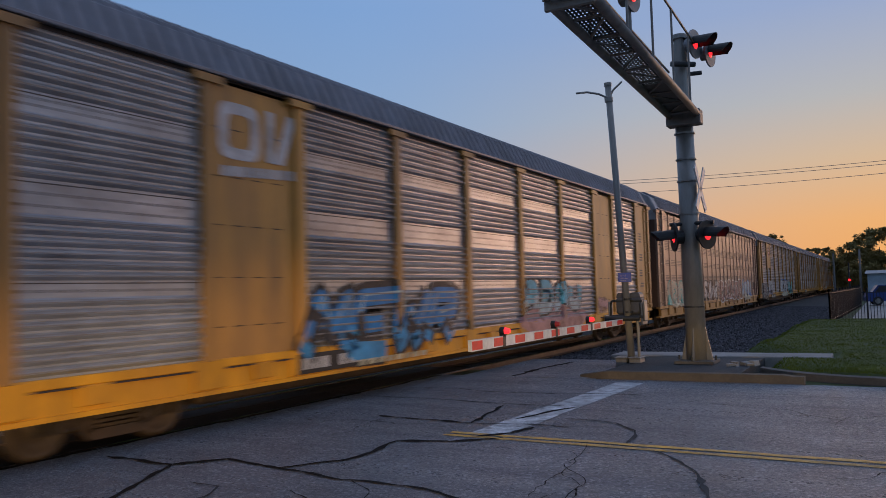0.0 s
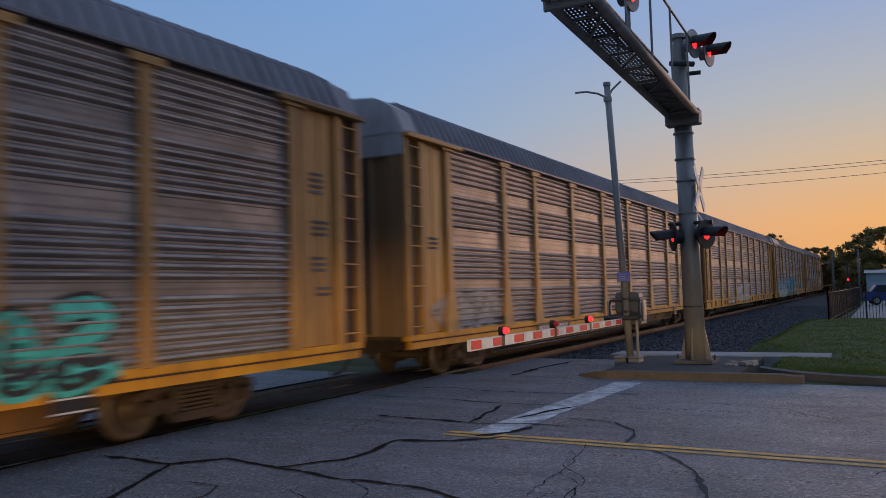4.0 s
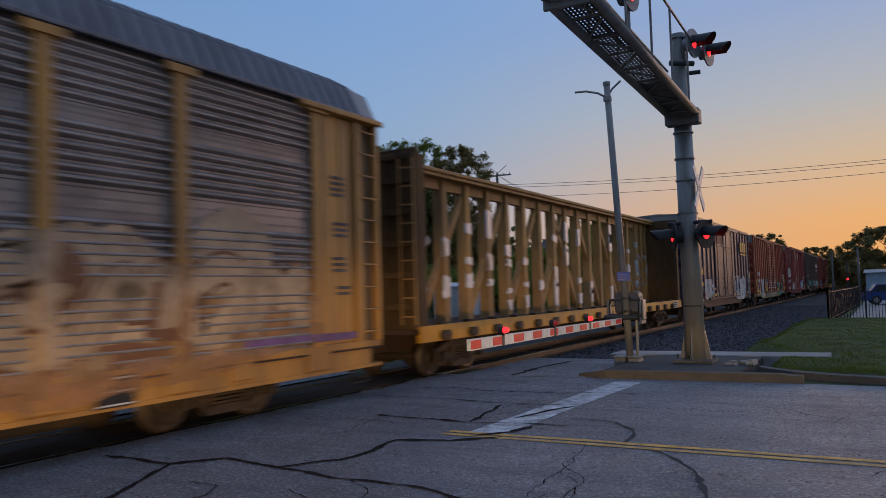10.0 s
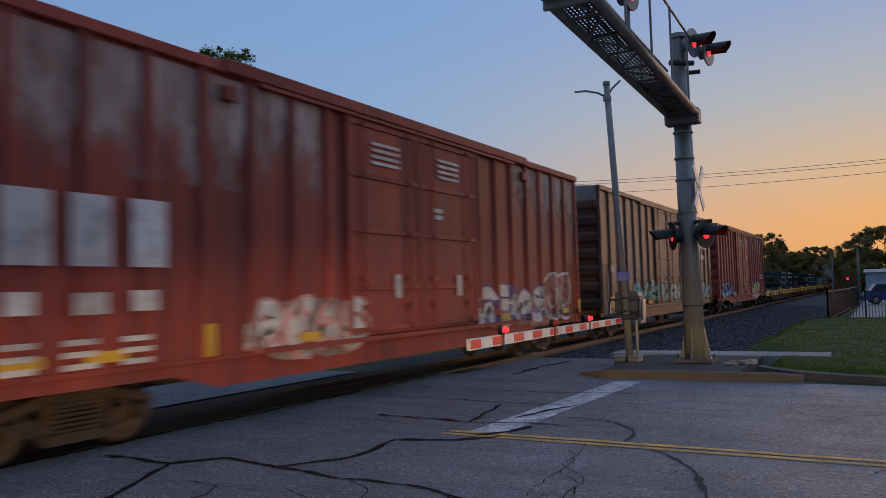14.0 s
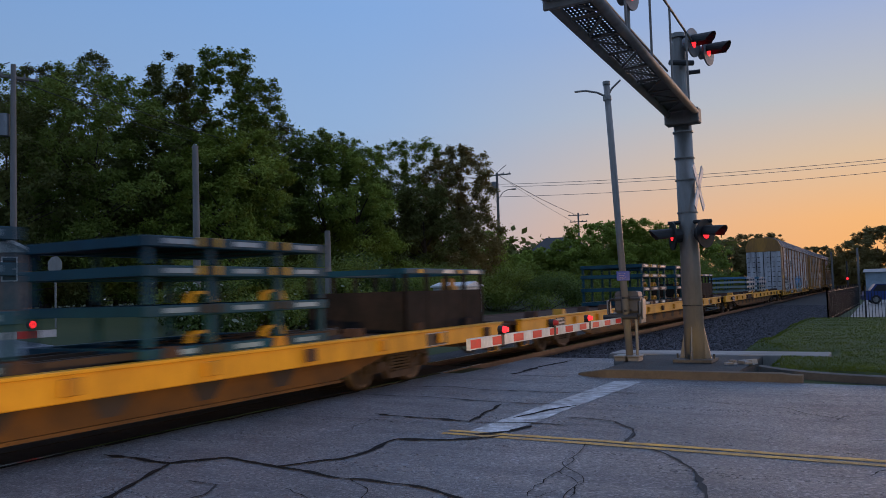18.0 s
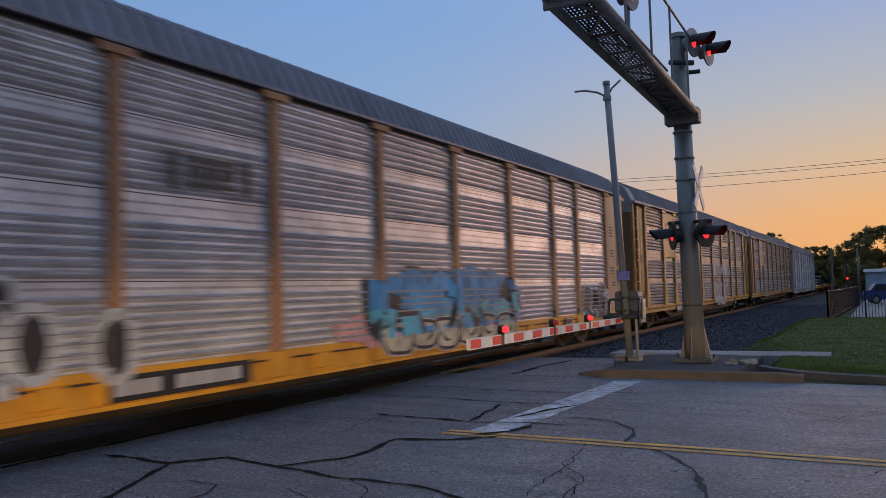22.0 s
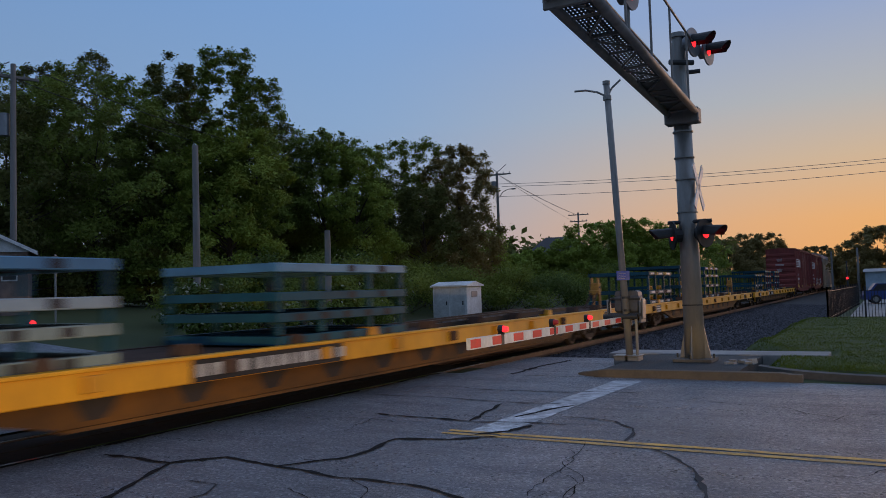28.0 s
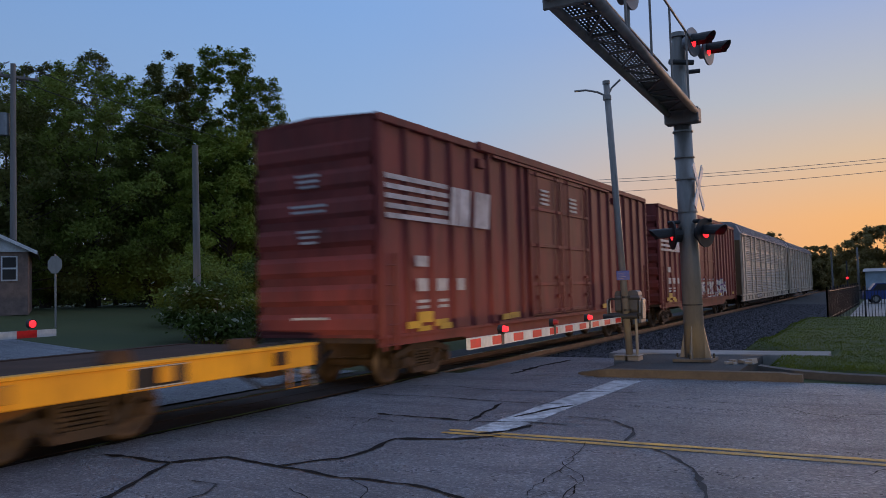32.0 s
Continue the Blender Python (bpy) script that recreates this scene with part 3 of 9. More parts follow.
def road():
    s = Shape()
    xs = [30, 20, 10, 4] + [2 - 0.6 * k for k in range(18)]
    xs = [x for x in xs if x > -8.8] + [-8.86]
    ys = [2.2 + 0.9 * k for k in range(15)] + [15.72]
    s.v = [(x, y, 0.012 * noise.noise((x * 0.4, y * 0.4, 0))) for x in xs for y in ys]
    n = len(ys)
    s.f = [(i * n + j, i * n + j + 1, (i + 1) * n + j + 1, (i + 1) * n + j) for i in range(len(xs) - 1) for j in range(n - 1)]
    tagged(part("road", s, M["asphalt"], None, smooth=True), "worn grey asphalt road with sealed cracks", "road", kind="structure")
    # apron beside the gate
    s = Shape().box(-8.36, -5.3, 15.72, 19.9, -0.25, 0.005)
    tagged(part("pavement_apron", s, M["asphalt"], None), "asphalt apron beside the crossing", "pavement", kind="structure")
    # the far side of the crossing
    s = Shape()
    pts = [-10.98 - 0.6 * k for k in range(5)] + [-14.2 - 1.2 * k for k in range(58)]
    rows = [0.5 + 1.5 * k for k in range(11)]
    s.v = [(x, y, rise(x, y) + 0.05) for x in pts for y in rows]
    n = len(rows)
    s.f = [(i * n + j, i * n + j + 1, (i + 1) * n + j + 1, (i + 1) * n + j) for i in range(len(pts) - 1) for j in range(n - 1)]
    tagged(part("road_far", s, M["asphalt"], None, smooth=True), "dark old asphalt road beyond the tracks", "road", kind="structure")


road()


def wavy(points, width, seed, z=0.004, step=0.12, stray=0.1, rough=0.95):
    """A wandering ribbon along a few corner points."""
    rng = random.Random(seed)
    left, right = [], []
    dense = []
    for (x0, y0), (x1, y1) in zip(points, points[1:]):
        m = max(2, int(math.hypot(x1 - x0, y1 - y0) / step))
        dense += [(x0 + (x1 - x0) * k / m, y0 + (y1 - y0) * k / m) for k in range(m)]
    dense.append(points[-1])
    for k, (x, y) in enumerate(dense):
        a, b = dense[max(0, k - 1)], dense[min(len(dense) - 1, k + 1)]
        d = math.hypot(b[0] - a[0], b[1] - a[1]) or 1
        nx, ny = -(b[1] - a[1]) / d, (b[0] - a[0]) / d
        off = stray * noise.noise((x * 1.7, y * 1.7, seed))
        w = width * (1 - rough / 2 + rough * rng.random() + (1.1 * rough if rng.random() < 0.1 * rough else 0)) * (1 - rough * 0.7 if k in (0, len(dense) - 1) else 1)
        h = 0.012 * noise.noise((x * 0.4, y * 0.4, 0)) + z + 0.006
        left.append((x + nx * (off + w), y + ny * (off + w), h))
        right.append((x + nx * (off - w), y + ny * (off - w), h))
    return Shape().strip(left, right)


CRACKS = [
    (0.045, [(-8.3, 6.4), (-7.15, 6.4), (-6.75, 6.85), (-5.9, 6.75), (-5.45, 7.3), (-5.4, 7.8), (-5.5, 8.55), (-4.8, 8.7), (-4.35, 9.2)]),
    (0.045, [(-7.15, 6.4), (-6.65, 5.5), (-6.4, 4.6)]), (0.04, [(-5.9, 6.75), (-4.9, 6.55), (-4.1, 6.55), (-3.2, 6.2)]),
    (0.022, [(-6.3, 5.9), (-5.9, 5.85), (-5.75, 5.5), (-5.8, 5.0)]), (0.04, [(-6.9, 10.2), (-5.9, 10.1), (-5.2, 10.0), (-5.5, 11.7)]),
    (0.03, [(-8.3, 12.05), (-7.1, 12.15), (-5.55, 11.9), (-4.5, 11.95)]), (0.03, [(-8.3, 13.4), (-7.4, 13.55), (-6.05, 13.25), (-3.8, 13.55)]),
    (0.03, [(-5.2, 10.0), (-4.5, 10.15), (-3.8, 10.2)]), (0.08, [(-7.15, 15.8), (-7.2, 17.6), (-7.0, 19.1)]), (0.03, [(-2.4, 9.0), (-1.95, 8.55), (-1.6, 7.8), (-1.3, 6.6)]),
    (0.007, [(-3.15, 9.1), (-3.05, 8.0), (-2.6, 7.25), (-2.4, 6.0)]), (0.03, [(-4.1, 10.8), (-3.3, 10.7), (-2.9, 10.2), (-2.8, 9.3)]),
    (0.012, [(-2.5, 12.85), (-1.4, 12.55), (-0.5, 11.7)]), (0.012, [(-0.7, 11.6), (-0.5, 12.15), (0.2, 12.4)]), (0.07, [(-4.65, 9.1), (-4.35, 9.5), (-4.3, 10.0)]),
    (0.06, [(-4.75, 10.5), (-4.55, 11.3), (-4.3, 11.9)]), (0.015, [(-1.7, 14.2), (-0.6, 14.0), (0.6, 14.3)])]
CRACKS.append((0.05, [(-8.8, 2.3), (-8.8, 8.0), (-8.82, 15.6)]))
FADED = (3, 5, 6, 7, 9, 11, 12, 13, 16)
for k, (w, pts) in enumerate(CRACKS):
    tagged(part("crack_seal", wavy(pts, w * 0.64, k + 3), M["old_tar" if k in FADED else "tar"], None), "faded tar seal along a crack in the road" if k in FADED else "black tar seal along a crack in the road", "tar seal", "crack seals in the road", "structure")


def rubble():
    """A few broken pieces of concrete beside the mast."""
    rng = random.Random(31)
    for k in range(11):
        x, y, r = rng.uniform(-3.0, -2.55), rng.uniform(17.7, 18.3), rng.uniform(0.04, 0.11)
        v = [(r * rng.uniform(0.7, 1.2) * a, r * rng.uniform(0.6, 1.1) * b, 0.6 * r * rng.uniform(0.6, 1.1) * c) for a in (-1, 1) for b in (-1, 1) for c in (-1, 1)]
        s = Shape().add(v, [(0, 1, 3, 2), (4, 6, 7, 5), (0, 4, 5, 1), (2, 3, 7, 6), (0, 2, 6, 4), (1, 5, 7, 3)])
        ob = part("broken_stone", s, M["concrete"], None, at=(x, y, 0.1 + 0.45 * r), turn=(0, 0, rng.uniform(0, 90)))
        tagged(ob, "broken lump of pale concrete on the dark pad", "rubble", "broken stones beside the mast")


rubble()


def hairlines():
    """Fine branching cracks in the asphalt."""
    rng = random.Random(77)
    for x, y, a, n in ((-3.2, 8.6, -1.3, 16), (-2.95, 7.6, -0.9, 12), (-2.7, 6.9, -1.9, 12), (-2.2, 6.3, -0.4, 10), (-1.0, 7.0, -1.2, 12), (-0.7, 8.3, 0.2, 12), (-6.6, 8.6, 0.4, 12), (-7.4, 9.6, 0.1, 10),
                       (-0.4, 10.3, 0.5, 10), (0.9, 12.6, 2.8, 12), (-3.4, 12.4, 0.1, 10), (-5.2, 6.0, -0.6, 10), (-4.4, 5.6, 0.3, 10)):
        pts = [(x, y)]
        for _ in range(n):
            a += rng.uniform(-0.55, 0.55)
            x, y = x + 0.13 * math.cos(a), y + 0.13 * math.sin(a)
            pts.append((x, y))
        tagged(part("hairline_crack", wavy(pts, 0.0045, n, z=0.003, step=0.08, stray=0.05), M["tar"], None), "fine dark crack in the asphalt", "crack", "hairline cracks in the road", "structure")


hairlines()


def markings():
    s = wavy([(-4.62, 9.3), (-4.42, 15.2)], 0.26, 40, z=0.0005, step=0.12, stray=0.01, rough=0.05)
    tagged(part("stop_line", s, M["white_line"], None), "broad worn white stop line across the lane", "road marking", kind="structure")
    for k, y in enumerate((9.02, 9.215)):
        tagged(part("centre_line", wavy([(-5.15, y + 0.1), (0, y), (28, y - 0.3)], 0.06, 60 + k, z=0.0005, step=0.2, stray=0.02, rough=0.25), M["yellow_line"], None),
               "worn yellow centre line on the asphalt", "road marking", "double yellow centre line", "structure")


markings()


def kerbs():
    # low tan kerb round the signal island
    s = Shape()
    left, right = [], []
    for k in range(25):
        x = -5.75 + 4.36 * k / 24
        y = 15.74 + (0.35 * max(0, 1 - k / 4) ** 2)
        h = 0.16 * min(1, 0.25 + k / 5) * (1 if k < 23 else 0.85)
        left.append((x, y, h))
        right.append((x, y + 0.24, h))
    s.strip(left, right)
    s.strip([(x, y - 0.04, -0.1) for x, y, _ in left], left)
    s.strip(right, [(x, y, -0.1) for x, y, _ in right])
    s.add([(left[-1][0], left[-1][1] - 0.04, -0.1), left[-1], right[-1], (right[-1][0], right[-1][1], -0.1)], [(0, 1, 2, 3)])
    tagged(part("kerb_island", s, M["kerb_tan"], None), "low tan concrete kerb round the signal island", "kerb", kind="structure")
    s = Shape().box(-5.3, -2.6, 15.98, 20.0, -0.25, 0.1)
    tagged(part("pavement_island", s, M["old_asphalt"], None), "dark paved pad round the signal mast", "pavement", kind="structure")
    s = Shape().box(-6.3, -1.2, 20.0, 21.1, -0.25, 0.13, 0.02)
    tagged(part("pavement_walk", s, M["concrete"], None), "pale concrete walk beside the grass", "pavement", kind="structure")
    # grey kerb that sweeps from the walk to the road's edge
    left, right = [], []
    for k in range(30):
        a = k / 29
        x = -2.38 + 32 * a ** 2.2
        y = 15.72 + 2.2 * math.exp(-((x + 2.6) / 1.25))
        left.append((x, y, 0.11))
        right.append((x + 0.03, y + 0.2, 0.12))
    s = Shape().strip(left, right).strip([(x, y - 0.03, -0.15) for x, y, _ in left], left).strip(right, [(x, y, -0.15) for x, y, _ in right])
    tagged(part("kerb_road", s, M["kerb_grey"], None), "grey concrete kerb along the grass", "kerb", kind="structure")


kerbs()


def lawn():
    """Raised turf between kerb and fence."""
    s = Shape()
    xs = [-5.0 + 0.5 * k for k in range(34)] + [14, 20, 30]
    ys = [15.95 + 0.5 * k for k in range(50)]

    def h(x, y):
        edge = 15.9 + 2.2 * math.exp(-((x + 2.6) / 1.25))
        e = min(1, max(0, (y - edge) / 0.25)) * min(1, max(0, (x + 3.9 + 0.5 * noise.noise((x * 0.3, y * 0.3, 5)) - max(0, 25 - y) * 0.22) / 0.7)) * (1 if not (19.8 < y < 21.3 and x < -1.0) else 0.6)
        return -0.5 + 0.63 * e + 0.03 * noise.noise((x, y, 2))
    s.v = [(x, y, h(x, y)) for y in ys for x in xs]
    n = len(xs)
    s.f = [(j * n + i, j * n + i + 1, (j + 1) * n + i + 1, (j + 1) * n + i) for j in range(len(ys) - 1) for i in range(n - 1)]
    tagged(part("lawn", s, M["lawn_soil"], None, smooth=True), "green mown lawn behind the kerb", "lawn", kind="structure")
    return h


lawn_height = lawn()


def track():
    base = tagged(new("track"), "single railway track with rusty rails on ballast", "railway track", kind="structure")
    for x in (-0.755, 0.755):
        s = Shape()
        s.prism([(x - 0.07, -0.17), (x + 0.07, -0.17), (x + 0.07, -0.155), (x + 0.012, -0.13), (x + 0.012, -0.045), (x + 0.036, -0.035), (x + 0.036, -0.006),
                 (x - 0.036, -0.006), (x - 0.036, -0.035), (x - 0.012, -0.045), (x - 0.012, -0.13), (x - 0.07, -0.155)], "y", -60, 600)
        part("rail", s, M["rail"], base, at=(TRACK_X, 0, 0))
        part("rail_head", Shape().box(x - 0.034, x + 0.034, -60, 600, -0.006, 0.0), M["rail_head"], base, "shiny polished running surface", at=(TRACK_X, 0, 0))
    tie = Shape().box(-1.3, 1.3, -0.115, 0.115, -0.34, -0.172, 0.015).mesh("tie")
    for k in range(150):
        part("tie", tie, M["tie"], base, at=(TRACK_X, 17.8 + 0.52 * k, 0))
    # crossing surface: dark planks along the rails
    for a, b in ((-1.26, -0.85), (-0.65, -0.02), (0.02, 0.65)):
        for k in range(7):
            s = Shape().box(a, b, 2.45 * k, 2.45 * k + 2.43, -0.2, -0.008, 0.01)
            part("crossing_plank", s, M["panel_mat"], base, "dark worn crossing panel", at=(TRACK_X, 0.3, 0))
    # gravel bed
    s = Shape()
    ys = [17.4, 18.2, 20, 25, 32, 45, 70, 110, 200, 600]
    for y in ys:
        for x, z in ((-14.6, -0.4), (-12.4, -0.2), (-8.5, -0.19), (-7.2, -0.2), (-5.2, -0.26), (-2.7, -0.3)):
            zz = z if y > 18 else z + 0.1
            s.v.append((x, y, zz))
    s.f = [(j * 6 + i, j * 6 + i + 1, (j + 1) * 6 + i + 1, (j + 1) * 6 + i) for j in range(len(ys) - 1) for i in range(5)]
    tagged(part("ballast_bed", s, M["gravel"], None), "grey gravel track bed", "gravel", kind="structure")


track()


def ballast():
    rng = np.random.default_rng(5)
    n = 34000
    y = 17.9 + 55 * rng.random(n) ** 1.9
    x = -8.7 + 6.2 * rng.random(n)
    z = np.interp(x, [-8.5, -7.2, -5.2, -3.3], [-0.19, -0.2, -0.26, -0.3]) + 0.012
    r = 0.03 + 0.045 * rng.random(n)
    base = np.array([(1, 0, 0), (-1, 0, 0), (0, 1, 0), (0, -1, 0), (0, 0, 0.8), (0, 0, -0.8)], float)
    tri = np.array([(0, 2, 4), (2, 1, 4), (1, 3, 4), (3, 0, 4), (2, 0, 5), (1, 2, 5), (3, 1, 5), (0, 3, 5)])
    v = base[None] * r[:, None, None] * (0.6 + 0.8 * rng.random((n, 6, 1)))
    a = rng.random(n) * 6.28
    c, sn = np.cos(a)[:, None], np.sin(a)[:, None]
    v = np.stack([v[..., 0] * c - v[..., 1] * sn, v[..., 0] * sn + v[..., 1] * c, v[..., 2] + 0.4 * v[..., 0]], -1)
    v += np.stack([x, y, z], -1)[:, None]
    f = (tri[None] + 6 * np.arange(n)[:, None, None]).reshape(-1, 3)
    me = bpy.data.meshes.new("ballast")
    me.from_pydata(v.reshape(-1, 3).tolist(), [], f.tolist())
    tagged(part("ballast", me, M["stone"], None), "loose crushed grey ballast stones", "ballast", kind="stuff")


ballast()


def turf():
    """Blades on the lawn, thickest beside the kerb."""
    rng = np.random.default_rng(9)
    n = 90000
    x = -4.2 + 9.5 * rng.random(n)
    y = 16.0 + 24 * rng.random(n) ** 1.6
    z = np.array([lawn_height(a, b) for a, b in zip(x.tolist(), y.tolist())])
    keep = z > -0.22
    x, y, z = x[keep], y[keep], z[keep]
    n = len(x)
    h = (0.015 + 0.03 * rng.random(n))
    a = rng.random(n) * 6.28
    w = 0.006 + 0.008 * rng.random(n)
    dx, dy = np.cos(a) * w, np.sin(a) * w
    lx, ly = rng.normal(size=n) * 0.03, rng.normal(size=n) * 0.03
    v = np.stack([np.stack([x - dx, y - dy, z - 0.01], -1), np.stack([x + dx, y + dy, z - 0.01], -1), np.stack([x + lx, y + ly, z + h], -1)], 1).reshape(-1, 3)
    me = bpy.data.meshes.new("grass_blades")
    me.from_pydata(v.tolist(), [], np.arange(3 * n).reshape(-1, 3).tolist())
    tagged(part("grass_blades", me, M["blade"], None), "short green grass blades on the lawn", "grass", kind="stuff")


turf()

# ---- train: shared meshes, built once ----
def make_truck(spread=1.78):
    """Side frame, wheel and bolster meshes of a freight truck."""
    side = Shape()
    a = spread / 2
    outline = [(-a - 0.24, 0.5), (-a - 0.18, 0.63), (-0.45, 0.78), (0.45, 0.78), (a + 0.18, 0.63), (a + 0.24, 0.5), (a + 0.1, 0.54), (0.42, 0.66), (-0.42, 0.66), (-a - 0.1, 0.54)]
    side.prism(outline, "x", 0.98, 1.12)
    side.prism([(-a + 0.16, 0.5), (-a + 0.3, 0.52), (-0.34, 0.3), (0.34, 0.3), (a - 0.3, 0.52), (a - 0.16, 0.5), (0.4, 0.17), (-0.4, 0.17)], "x", 0.98, 1.12)
    for k in (-1, 1):
        side.box(0.98, 1.12, k * 0.38 - 0.05, k * 0.38 + 0.05, 0.26, 0.7, 0.01)
        for e in (-0.17, 0.17):
            side.box(0.99, 1.11, k * a + e - 0.045, k * a + e + 0.045, 0.32, 0.6, 0.01)
        side.tube((1.0, k * a, 0.42), (1.2, k * a, 0.42), 0.1, n=12)
        side.tube((1.2, k * a, 0.42), (1.22, k * a, 0.42), 0.06, n=8)
    for k in (-0.2, 0, 0.2):
        for z in range(5):
            side.tube((1.06, k, 0.31 + 0.06 * z), (1.06, k, 0.35 + 0.06 * z), 0.085, n=8)
    side.box(0.96, 1.14, -0.3, 0.3, 0.6, 0.66, 0.01)
    wheel = Shape()
    n = 24
    prof = [(0.66, 0.0), (0.66, 0.3), (0.68, 0.44), (0.72, 0.44), (0.73, 0.42), (0.81, 0.415), (0.81, 0.34), (0.75, 0.31), (0.75, 0.12), (0.8, 0.1), (0.8, 0.0)]
    v, f = [], []
    for k in range(n):
        c, sn = math.cos(k * math.tau / n), math.sin(k * math.tau / n)
        v += [(x, r * c, r * sn) for x, r in prof]
    m = len(prof)
    for k in range(n):
        for i in range(m - 1):
            f.append((k * m + i, ((k + 1) % n) * m + i, ((k + 1) % n) * m + i + 1, k * m + i + 1))
    wheel.add(v, f)
    bolster = Shape().box(-1.0, 1.0, -0.22, 0.22, 0.38, 0.72, 0.03).box(-0.3, 0.3, -a, a, 0.5, 0.62)
    for k in (-a, a):
        bolster.tube((-0.7, k, 0.42), (0.7, k, 0.42), 0.08, n=8)
    return side.mesh("side_frame"), wheel.mesh("wheel", True), bolster.mesh("truck")


SIDE, WHEEL, BOLSTER = make_truck()


def truck(car, y, spread=1.78):
    t = part("truck", BOLSTER, M["running_gear"], car, at=(0, y, 0))
    for rz in (0, 180):
        part("side_frame", SIDE, M["running_gear"], t, turn=(0, 0, rz))
        for k in (-spread / 2, spread / 2):
            part("wheel", WHEEL, M["wheel"], t, at=(0, k, 0.42), turn=(0, 0, rz))


COUPLER = Shape().box(-0.14, 0.14, -0.75, 0.1, 0.72, 0.95, 0.03).box(-0.2, 0.2, -0.78, -0.5, 0.68, 1.0, 0.04).mesh("coupler")
HOSE = Shape().pipe([(0.35, 0, 0.75), (0.35, -0.3, 0.6), (0.3, -0.55, 0.35), (0.2, -0.7, 0.3)], 0.03, 6).mesh("brake_hose")


def couplers(car, length):
    part("coupler", COUPLER, M["running_gear"], car)
    part("coupler", COUPLER, M["running_gear"], car, at=(0, length, 0), turn=(0, 0, 180))
    part("brake_hose", HOSE, M["black"], car)


def ladder_mesh(z0, z1, width=0.42, step=0.38):
    s = Shape()
    for y in (0, width):
        s.box(0, 0.04, y - 0.02, y + 0.02, z0, z1)
    z = z0 + 0.1
    while z < z1:
        s.tube((0.03, 0, z), (0.03, width, z), 0.014, n=6)
        z += step
    return s.mesh("ladder")


LADDER_TALL, LADDER_SHORT = ladder_mesh(0.75, 4.9), ladder_mesh(0.75, 2.6)


# ---- spray paint: ribbons that follow the sheet below ----
DRAPE = {}   # car -> the outer face of its side at (y, z)


def rack_face(edges, ribbed=True):
    posts = edges[1:-1] if ribbed else [edges[1], edges[-2]]

    def face(y, z):
        if z < 1.045:
            return 1.564
        return 1.57 if min(abs(y - p) for p in posts) < 0.14 else (1.51 if ribbed else 1.508)
    return face


def box_face(step, doors):
    def face(y, z):
        if z < 1.06:
            return 1.508
        if doors[0] - 0.05 < y < doors[1] + 0.05:
            return 1.526
        return 1.54 if abs((y - 0.12 + step / 2) % step - step / 2) < 0.1 else 1.467
    return face


def dense(pts, step=0.07):
    out = []
    for (a, b), (c, d) in zip(pts, pts[1:]):
        m = max(1, int(math.hypot(c - a, d - b) / step))
        out += [(a + (c - a) * k / m, b + (d - b) * k / m) for k in range(m)]
    return out + [pts[-1]]


def rounded(pts, times=2):
    for _ in range(times):
        out = [pts[0]]
        for (a, b), (c, d) in zip(pts, pts[1:]):
            out += [(0.75 * a + 0.25 * c, 0.75 * b + 0.25 * d), (0.25 * a + 0.75 * c, 0.25 * b + 0.75 * d)]
        pts = out + [pts[-1]]
    return pts


def stroke_into(s, face, pts, w, lift, above=None, below=None, taper=0.0):
    """A painted band of half width w along pts; above and below keep only its upper or lower part."""
    pts = dense(pts)
    n = len(pts)
    if n < 2:
        return
    left, right = [], []
    for k, (y, z) in enumerate(pts):
        a, b = pts[max(0, k - 1)], pts[min(n - 1, k + 1)]
        d = math.hypot(b[0] - a[0], b[1] - a[1]) or 1
        q = w * (1 - taper * abs(2 * k / (n - 1) - 1))
        ny, nz = -(b[1] - a[1]) / d * q, (b[0] - a[0]) / d * q
        left.append((face(y + ny, z + nz) + lift, y + ny, z + nz))
        right.append((face(y - ny, z - nz) + lift, y - ny, z - nz))
    base = len(s.v)
    s.v += left + right
    for k in range(n - 1):
        mid = (pts[k][1] + pts[k + 1][1]) / 2
        if (above is None or mid >= above) and (below is None or mid < below):
            s.f.append((base + k, base + n + k, base + n + k + 1, base + k + 1))


def fill_into(s, face, loop, lift, step=0.09):
    """The inside of a closed outline, in upright columns."""
    ys = [p[0] for p in loop]
    y0, y1 = min(ys), max(ys)
    m = max(2, int((y1 - y0) / step))
    cols = []
    for k in range(m + 1):
        y = y0 + 0.004 + (y1 - y0 - 0.008) * k / m
        zs = []
        for (a, b), (c, d) in zip(loop, loop[1:] + loop[:1]):
            if (a <= y < c) or (c <= y < a):
                zs.append(b + (d - b) * (y - a) / (c - a))
        if len(zs) < 2:
            zs = [loop[0][1], loop[0][1]]
        lo, hi = min(zs), max(zs)
        rows = [lo + (hi - lo) * i / 8 for i in range(9)]
        cols.append([(face(y, z) + lift, y, z) for z in rows])
    base = len(s.v)
    for c in cols:
        s.v += c
    s.f += [(base + k * 9 + i, base + (k + 1) * 9 + i, base + (k + 1) * 9 + i + 1, base + k * 9 + i + 1) for k in range(m) for i in range(8)]


